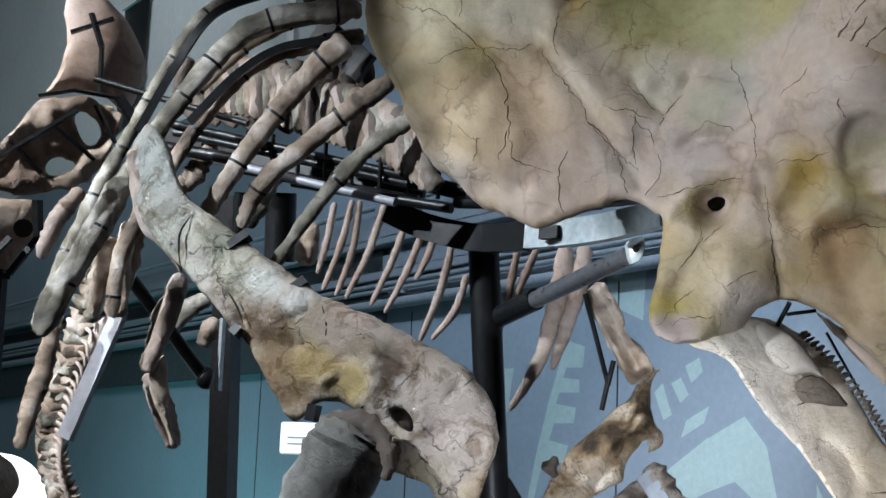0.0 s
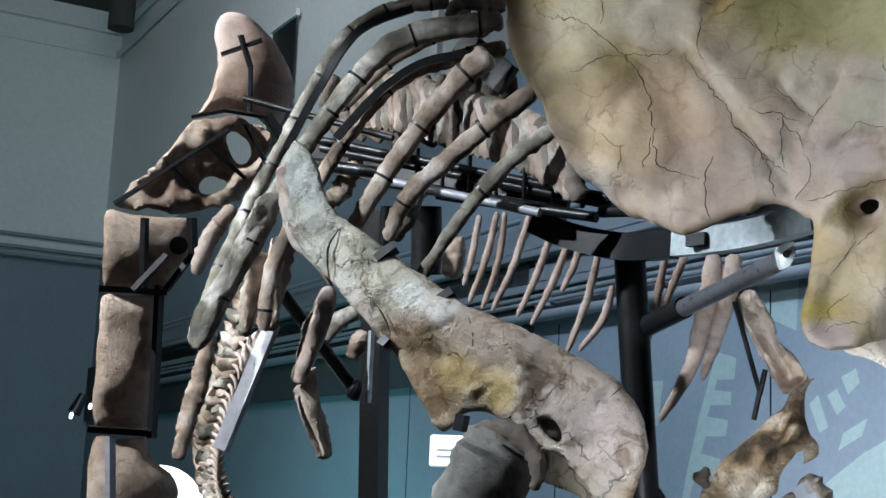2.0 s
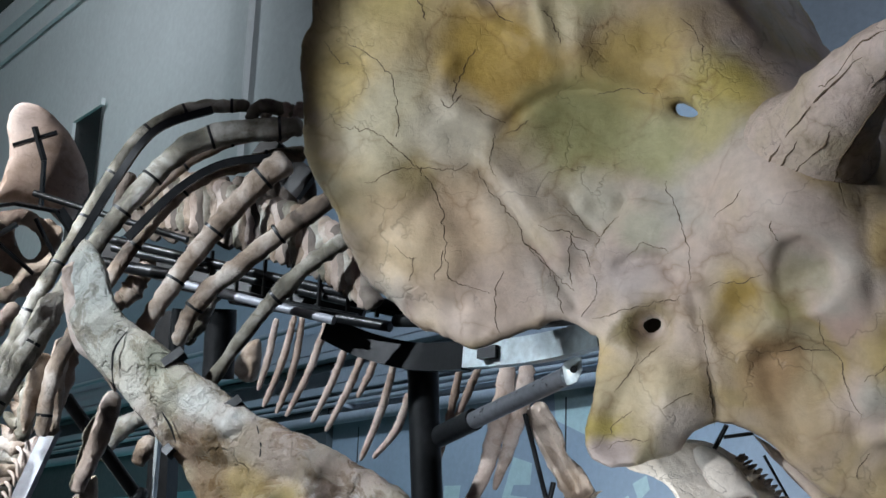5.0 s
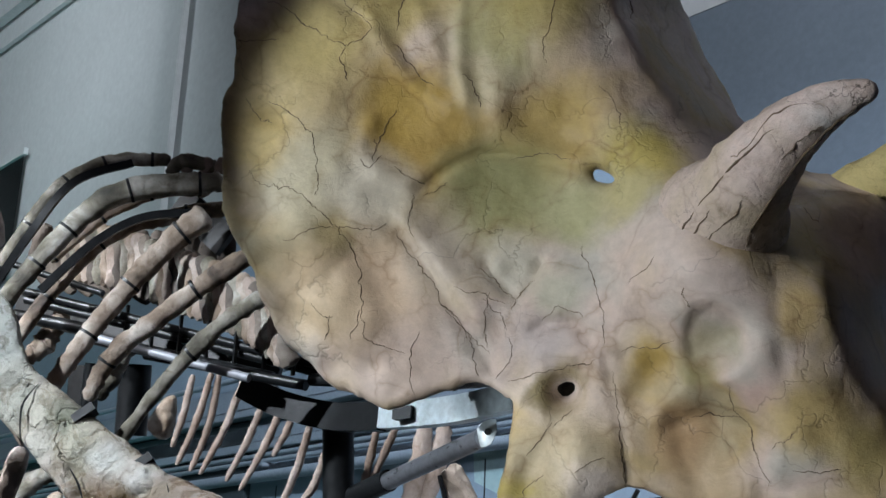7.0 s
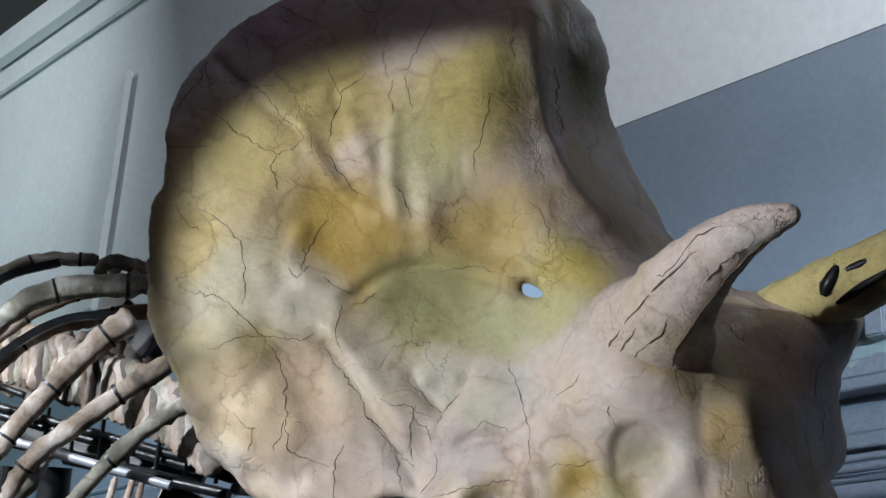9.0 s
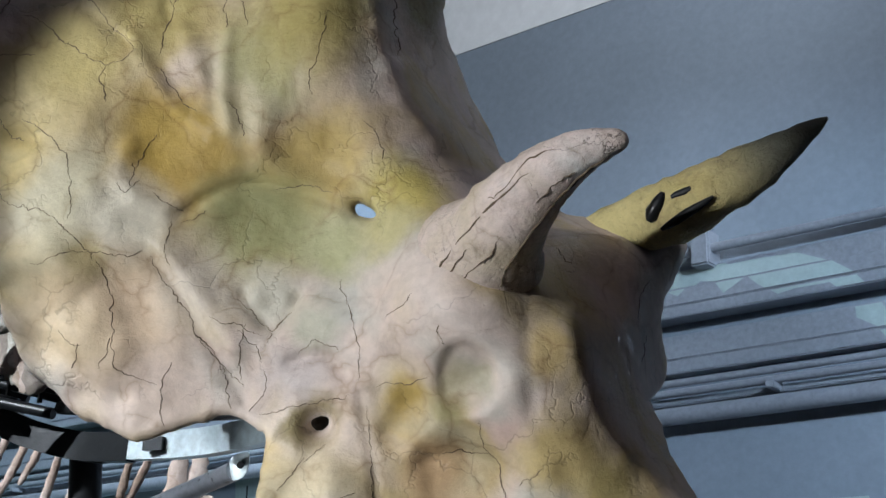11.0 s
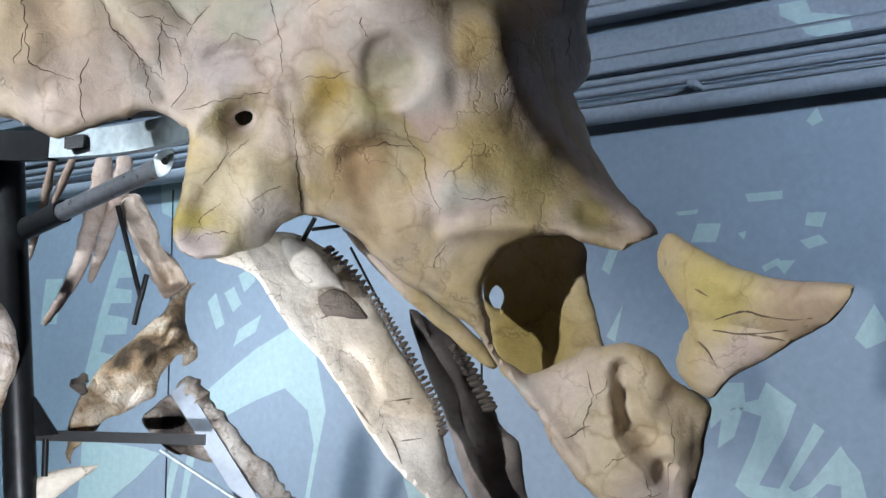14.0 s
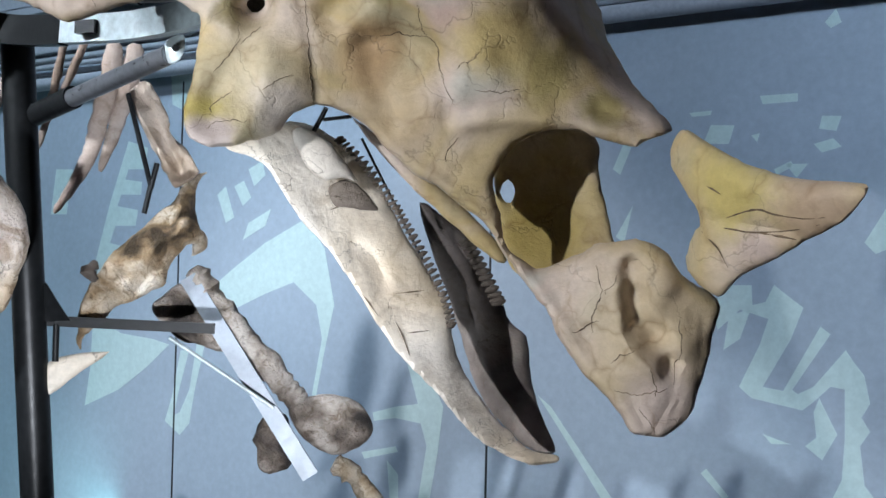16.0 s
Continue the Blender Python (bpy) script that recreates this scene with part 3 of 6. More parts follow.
# downpipe, joints and window of the upper wall
ob = on_wall(box_mesh((-10.42, WY - 0.12, 5.4), (-10.29, WY - 0.05, 7.83), 0.01), "downpipe", UPPER, "white square pipe running down the upper wall", "pipe", "")
win = thing("window_dark", (0, 0, 0), "dark window opening with a pale frame high on the wall", "window")
win["kind"] = "structure"
for nm, lo, hi, mt in (("pane", (-14.5, WY - 0.06, 5.5), (-13.78, WY - 0.055, 6.95), BLACK), ("window_frame", (-14.6, WY - 0.1, 6.95), (-13.7, WY - 0.05, 7.03), UPPER), ("window_frame", (-14.6, WY - 0.1, 5.5), (-14.5, WY - 0.05, 6.95), UPPER)):
    ob = part(nm, box_mesh(lo, hi), mt, win)
    ob.matrix_parent_inverse = WALL_FRAME
for x in (-10.6, -8.25, -5.99, -3.73, -1.4, 0.9):
    on_wall(box_mesh((x - 0.006, WY - 0.003, 0), (x + 0.006, WY - 0.001, 2.86)), "trim", BLACK, "thin dark joint between wall panels")
for z, y in ((5.38, 0.06), (5.17, 0.10), (5.05, 0.06)):
    on_wall(box_mesh((-21.8, -8, z), (-21.8 + y, WY, z + 0.05)), "trim", WALL, "moulded band along the end wall")
duct = on_wall(pipe((-19.65, WY - 0.6, 9.4), (-19.65, WY - 0.6, 8.42), 0.2), "ceiling_duct", CEILING, "dark round duct hanging from the ceiling", "duct", "")
# ---- the skull ----
OUT_S = (-0.05, -0.96, -0.27)
skull = thing("horned_dinosaur_skull", (0.1, 2.7, 1.4), "large olive and beige horned dinosaur skull with a cracked bony frill", "skull")
rim_frill = [(-1.137, 2.422, 2.627), (-1.142, 2.402, 2.696), (-1.132, 2.387, 2.765), (-1.112, 2.396, 2.79), (-1.113, 2.374, 2.88), (-1.105, 2.363, 2.953), (-1.074, 2.356, 3.033), (-1.025, 2.361, 3.102), (-0.956, 2.367, 3.178), (-0.863, 2.386, 3.239), (-0.723, 2.432, 3.295), (-0.546, 2.51, 3.337), (-0.367, 2.616, 3.372), (-0.259, 2.714, 3.389), (-0.211, 2.778, 3.33), (-0.199, 2.824, 3.255), (-0.199, 2.87, 3.172), (-0.177, 2.889, 3.096), (-0.133, 2.912, 3.007), (-0.071, 2.91, 2.87)]
rim_brow = [(0.001, 2.855, 2.738), (0.105, 2.872, 2.693), (0.26, 2.881, 2.674), (0.362, 2.906, 2.638), (0.317, 2.946, 2.532), (0.3, 2.952, 2.446), (0.308, 2.956, 2.351), (0.262, 2.905, 2.279), (0.261, 2.89, 2.272), (0.284, 2.86, 2.19), (0.317, 2.81, 2.1), (0.365, 2.74, 2.01), (0.411, 2.65, 1.941)]
rim_nose = [(0.4, 2.588, 1.905), (0.357, 2.594, 1.901), (0.32, 2.6, 1.885), (0.26, 2.604, 1.906), (0.178, 2.608, 1.918), (0.118, 2.614, 1.899), (0.075, 2.62, 1.855), (0.061, 2.625, 1.805), (0.072, 2.629, 1.745), (0.093, 2.631, 1.69), (0.146, 2.64, 1.649), (0.207, 2.646, 1.669), (0.256, 2.641, 1.7), (0.331, 2.623, 1.711), (0.384, 2.607, 1.695), (0.431, 2.592, 1.641), (0.497, 2.611, 1.596), (0.497, 2.621, 1.545), (0.48, 2.612, 1.468), (0.451, 2.591, 1.383), (0.417, 2.572, 1.335), (0.38, 2.576, 1.321), (0.335, 2.582, 1.329), (0.311, 2.588, 1.358)]
rim_mouth = [(0.269, 2.607, 1.42), (0.226, 2.623, 1.462), (0.192, 2.628, 1.516), (0.159, 2.631, 1.57), (0.114, 2.632, 1.624), (0.068, 2.631, 1.7), (0.011, 2.629, 1.755), (-0.067, 2.623, 1.808), (-0.134, 2.616, 1.85), (-0.179, 2.607, 1.904), (-0.23, 2.617, 1.943), (-0.292, 2.617, 1.964), (-0.345, 2.605, 1.93), (-0.374, 2.584, 1.897), (-0.452, 2.534, 1.861), (-0.514, 2.501, 1.861), (-0.534, 2.502, 1.9), (-0.532, 2.542, 1.986), (-0.525, 2.574, 2.052), (-0.521, 2.581, 2.125)]
rim_low = [(-0.538, 2.58, 2.134), (-0.565, 2.569, 2.155), (-0.614, 2.577, 2.162), (-0.709, 2.582, 2.127), (-0.781, 2.585, 2.113), (-0.853, 2.579, 2.131), (-0.915, 2.573, 2.16), (-0.987, 2.552, 2.229), (-1.048, 2.53, 2.304), (-1.076, 2.503, 2.391), (-1.11, 2.478, 2.453), (-1.137, 2.447, 2.538)]
swell_frill = [(-0.794, 2.451, 2.606), (-0.526, 2.496, 2.796), (-0.351, 2.517, 2.995), (-0.307, 2.5, 3.135), (-0.269, 2.567, 2.961), (-0.23, 2.602, 2.853), (-0.142, 2.616, 2.711), (-0.875, 2.391, 2.9), (-0.981, 2.433, 2.537), (-0.802, 2.487, 2.367), (-0.648, 2.441, 3.046), (-0.36, 2.602, 2.612), (-0.339, 2.504, 3.255), (-0.532, 2.47, 3.123)]
swell_face = [(-0.626, 2.552, 2.492), (-0.508, 2.528, 2.354), (-0.088, 2.408, 2.344), (-0.112, 2.518, 2.24), (-0.429, 2.566, 2.135), (-0.244, 2.548, 2.156), (-0.014, 2.486, 2.334), (-0.007, 2.517, 2.129), (-0.049, 2.518, 2.064), (0.064, 2.524, 2.12), (0.101, 2.485, 2.284), (0.14, 2.515, 2.178), (0.214, 2.562, 2.074), (0.295, 2.603, 2), (0.063, 2.508, 2.217), (0.119, 2.60, 2.419), (0.256, 2.76, 2.501), (0.219, 2.723, 2.319), (0.21, 2.69, 2.203), (0.264, 2.709, 2.084), (-0.302, 2.538, 1.999), (-0.4, 2.521, 2.018), (-0.134, 2.556, 1.996), (0.029, 2.567, 1.957), (0.19, 2.583, 2.072), (0.358, 2.551, 1.522), (0.306, 2.554, 1.435)]
crack_rim = [
    [(-0.98, 2.377, 3.048), (-0.926, 2.38, 3.008), (-0.893, 2.385, 2.98), (-0.862, 2.399, 2.944), (-0.825, 2.409, 2.914), (-0.804, 2.407, 2.888)],
    [(-0.969, 2.371, 3.154), (-0.946, 2.368, 3.122), (-0.937, 2.374, 3.082), (-0.936, 2.381, 3.016)],
    [(-0.874, 2.382, 3.174), (-0.857, 2.386, 3.154)],
    [(-0.881, 2.383, 3.212), (-0.829, 2.393, 3.177), (-0.78, 2.407, 3.159)],
    [(-0.725, 2.422, 3.236), (-0.682, 2.437, 3.209), (-0.647, 2.461, 3.298)],
    [(-0.682, 2.437, 3.209), (-0.675, 2.439, 3.156), (-0.657, 2.442, 3.099), (-0.642, 2.442, 3.048)],
    [(-0.547, 2.463, 3.231), (-0.571, 2.444, 3.136), (-0.594, 2.445, 3.081), (-0.615, 2.443, 3.057)],
    [(-0.691, 2.438, 3.057), (-0.713, 2.429, 3.028), (-0.739, 2.426, 3.005), (-0.743, 2.432, 2.974), (-0.756, 2.426, 2.924), (-0.761, 2.429, 2.893)],
    [(-0.774, 2.412, 3.063), (-0.755, 2.42, 3.031), (-0.739, 2.426, 3.005)],
    [(-0.633, 2.442, 3.041), (-0.634, 2.443, 3), (-0.626, 2.436, 2.954)],
    [(-0.609, 2.443, 3.053), (-0.597, 2.444, 3.011), (-0.581, 2.439, 2.96)],
    [(-1.033, 2.371, 2.955), (-0.994, 2.377, 2.938), (-0.949, 2.385, 2.903), (-0.911, 2.391, 2.876), (-0.874, 2.4, 2.859), (-0.845, 2.407, 2.863), (-0.822, 2.408, 2.875), (-0.804, 2.407, 2.888)],
]
crack_frill = [
    [(-1.096, 2.376, 2.871), (-1.063, 2.376, 2.865), (-1.001, 2.382, 2.868)],
    [(-0.865, 2.404, 2.853), (-0.871, 2.408, 2.823), (-0.862, 2.418, 2.794), (-0.858, 2.423, 2.776)],
    [(-1.029, 2.361, 3.068), (-1.038, 2.364, 3.021), (-1.064, 2.361, 2.979), (-1.084, 2.363, 2.955)],
    [(-1.029, 2.361, 3.068), (-1.023, 2.365, 3.027), (-1.01, 2.369, 2.987)],
    [(-1.07, 2.393, 2.741), (-1.054, 2.4, 2.711), (-1.036, 2.409, 2.695), (-1.011, 2.41, 2.69)],
    [(-1.017, 2.396, 2.733), (-0.98, 2.405, 2.709), (-0.941, 2.41, 2.678), (-0.921, 2.417, 2.642), (-0.914, 2.428, 2.59), (-0.912, 2.438, 2.537)],
    [(-1.059, 2.42, 2.586), (-1.041, 2.427, 2.563), (-0.996, 2.429, 2.549), (-0.965, 2.43, 2.543), (-0.936, 2.44, 2.527), (-0.908, 2.454, 2.5), (-0.88, 2.469, 2.48), (-0.846, 2.477, 2.472), (-0.802, 2.492, 2.473), (-0.78, 2.496, 2.489)],
    [(-0.986, 2.452, 2.441), (-0.955, 2.448, 2.445), (-0.922, 2.453, 2.464), (-0.896, 2.465, 2.473), (-0.875, 2.471, 2.474)],
    [(-0.875, 2.471, 2.474), (-0.863, 2.481, 2.447), (-0.843, 2.504, 2.418), (-0.831, 2.508, 2.371), (-0.827, 2.508, 2.323), (-0.822, 2.509, 2.289), (-0.817, 2.523, 2.252), (-0.785, 2.541, 2.233), (-0.74, 2.55, 2.223)],
    [(-0.828, 2.507, 2.3), (-0.839, 2.512, 2.272), (-0.853, 2.526, 2.247)],
    [(-0.929, 2.498, 2.32), (-0.911, 2.504, 2.294), (-0.879, 2.501, 2.29)],
    [(-0.888, 2.502, 2.288), (-0.906, 2.531, 2.248)],
]
crack_window = [
    [(-0.831, 2.449, 2.613), (-0.812, 2.452, 2.595), (-0.797, 2.459, 2.61), (-0.789, 2.468, 2.623)],
    [(-0.803, 2.464, 2.662), (-0.802, 2.456, 2.609)],
    [(-0.759, 2.478, 2.603), (-0.725, 2.489, 2.581), (-0.705, 2.51, 2.569)],
    [(-0.722, 2.497, 2.546), (-0.73, 2.495, 2.509), (-0.732, 2.498, 2.474), (-0.718, 2.506, 2.458)],
    [(-0.764, 2.506, 2.477), (-0.747, 2.519, 2.444), (-0.711, 2.529, 2.399), (-0.681, 2.538, 2.359), (-0.662, 2.542, 2.319), (-0.634, 2.555, 2.293), (-0.611, 2.564, 2.255)],
    [(-0.42, 2.45, 3.002), (-0.425, 2.451, 2.962), (-0.432, 2.45, 2.909), (-0.444, 2.454, 2.872), (-0.448, 2.46, 2.849), (-0.445, 2.479, 2.819)],
    [(-0.377, 2.47, 3.148), (-0.375, 2.477, 3.096)],
    [(-0.765, 2.431, 2.867), (-0.737, 2.448, 2.834), (-0.708, 2.467, 2.795), (-0.685, 2.476, 2.778)],
    [(-0.621, 2.461, 2.8), (-0.6, 2.482, 2.776), (-0.584, 2.498, 2.731)],
    [(-0.768, 2.477, 2.73), (-0.784, 2.476, 2.692), (-0.797, 2.467, 2.651)],
    [(-0.703, 2.508, 2.55), (-0.676, 2.516, 2.564), (-0.654, 2.52, 2.577)],
    [(-0.526, 2.56, 2.638), (-0.466, 2.561, 2.649), (-0.406, 2.561, 2.634)],
    [(-0.342, 2.516, 2.778), (-0.309, 2.533, 2.733), (-0.298, 2.543, 2.698)],
]
crack_face = [
    [(-0.382, 2.552, 2.436), (-0.366, 2.536, 2.395), (-0.346, 2.523, 2.339), (-0.333, 2.526, 2.294), (-0.328, 2.525, 2.226)],
    [(-0.314, 2.538, 2.172), (-0.306, 2.556, 2.109), (-0.302, 2.562, 2.043), (-0.299, 2.58, 1.99), (-0.294, 2.608, 1.963)],
    [(-0.515, 2.562, 2.333), (-0.514, 2.549, 2.306)],
    [(-0.657, 2.544, 2.316), (-0.63, 2.557, 2.284), (-0.608, 2.565, 2.263), (-0.591, 2.572, 2.242), (-0.567, 2.57, 2.224)],
    [(-0.613, 2.564, 2.269), (-0.6, 2.568, 2.224), (-0.587, 2.57, 2.178)],
    [(-0.527, 2.561, 2.251), (-0.52, 2.562, 2.223), (-0.531, 2.565, 2.195), (-0.553, 2.57, 2.167)],
    [(-0.633, 2.529, 2.352), (-0.579, 2.542, 2.338), (-0.535, 2.554, 2.324)],
    [(-0.578, 2.542, 2.332), (-0.544, 2.551, 2.295), (-0.527, 2.557, 2.267)],
    [(-0.569, 2.545, 2.345), (-0.575, 2.55, 2.277), (-0.573, 2.569, 2.236)],
    [(-0.455, 2.557, 2.285), (-0.437, 2.545, 2.297), (-0.42, 2.541, 2.31), (-0.386, 2.54, 2.296), (-0.372, 2.539, 2.286)],
    [(-0.53, 2.57, 2.167), (-0.497, 2.569, 2.173), (-0.429, 2.561, 2.188), (-0.383, 2.552, 2.192), (-0.347, 2.528, 2.198)],
    [(-0.435, 2.564, 2.07), (-0.414, 2.564, 2.087), (-0.399, 2.568, 2.105)],
    [(-0.297, 2.526, 2.214), (-0.236, 2.517, 2.218), (-0.19, 2.489, 2.223)],
    [(-0.28, 2.488, 2.34), (-0.245, 2.458, 2.354), (-0.222, 2.44, 2.377)],
    [(-0.095, 2.504, 2.143), (-0.093, 2.532, 2.116), (-0.077, 2.555, 2.093), (-0.055, 2.562, 2.072), (-0.052, 2.578, 2.036), (-0.044, 2.575, 2.002)],
    [(-0.172, 2.571, 2.09), (-0.128, 2.571, 2.098), (-0.072, 2.558, 2.088)],
    [(0.265, 2.786, 2.519), (0.236, 2.744, 2.455), (0.23, 2.745, 2.405)],
    [(0.259, 2.821, 2.402), (0.238, 2.788, 2.329)],
    [(0.054, 2.607, 2.527), (0.071, 2.582, 2.494), (0.082, 2.577, 2.481)],
    [(-0.17, 2.419, 2.309), (-0.167, 2.426, 2.289), (-0.157, 2.438, 2.27)],
    [(-0.709, 2.542, 2.263), (-0.73, 2.553, 2.208), (-0.726, 2.574, 2.144)],
]
crack_snout = [
    [(-0.431, 2.565, 2.08), (-0.461, 2.559, 2.045), (-0.481, 2.553, 2.011)],
    [(-0.447, 2.55, 1.978), (-0.478, 2.549, 1.95), (-0.488, 2.543, 1.928)],
    [(-0.491, 2.536, 1.905), (-0.459, 2.539, 1.917), (-0.412, 2.546, 1.919)],
    [(-0.329, 2.55, 2.013), (-0.359, 2.541, 1.995), (-0.385, 2.538, 1.978)],
    [(-0.055, 2.564, 2.069), (-0.049, 2.576, 2.034), (-0.037, 2.571, 2), (-0.025, 2.576, 1.957)],
    [(0.018, 2.551, 1.987), (0.061, 2.546, 1.982), (0.104, 2.553, 1.991)],
    [(-0.013, 2.593, 1.9), (-0.03, 2.603, 1.879), (-0.035, 2.61, 1.857)],
    [(0.26, 2.612, 1.66), (0.27, 2.596, 1.605), (0.255, 2.6, 1.562), (0.251, 2.605, 1.529)],
    [(0.213, 2.611, 1.528), (0.266, 2.595, 1.551)],
    [(0.27, 2.596, 1.605), (0.297, 2.594, 1.638)],
    [(0.299, 2.585, 1.423), (0.352, 2.58, 1.413), (0.396, 2.583, 1.425)],
    [(0.288, 2.591, 1.476), (0.328, 2.567, 1.499)],
    [(0.36, 2.561, 1.468), (0.374, 2.579, 1.414)],
    [(0.027, 2.516, 2.051), (0.006, 2.526, 2.042), (-0.015, 2.543, 2.028)],
    [(0.343, 2.583, 1.392), (0.364, 2.581, 1.365), (0.376, 2.589, 1.338)],
    [(0.417, 2.596, 1.565), (0.421, 2.581, 1.501), (0.407, 2.586, 1.436)],
]
wide_cracks = [
    [(-0.588, 2.56, 2.403), (-0.563, 2.561, 2.376), (-0.535, 2.569, 2.351), (-0.515, 2.562, 2.332), (-0.496, 2.565, 2.356), (-0.477, 2.564, 2.375)],
    [(-0.299, 2.592, 3.135), (-0.295, 2.613, 3.096), (-0.289, 2.627, 3.039), (-0.282, 2.609, 2.966)],
]
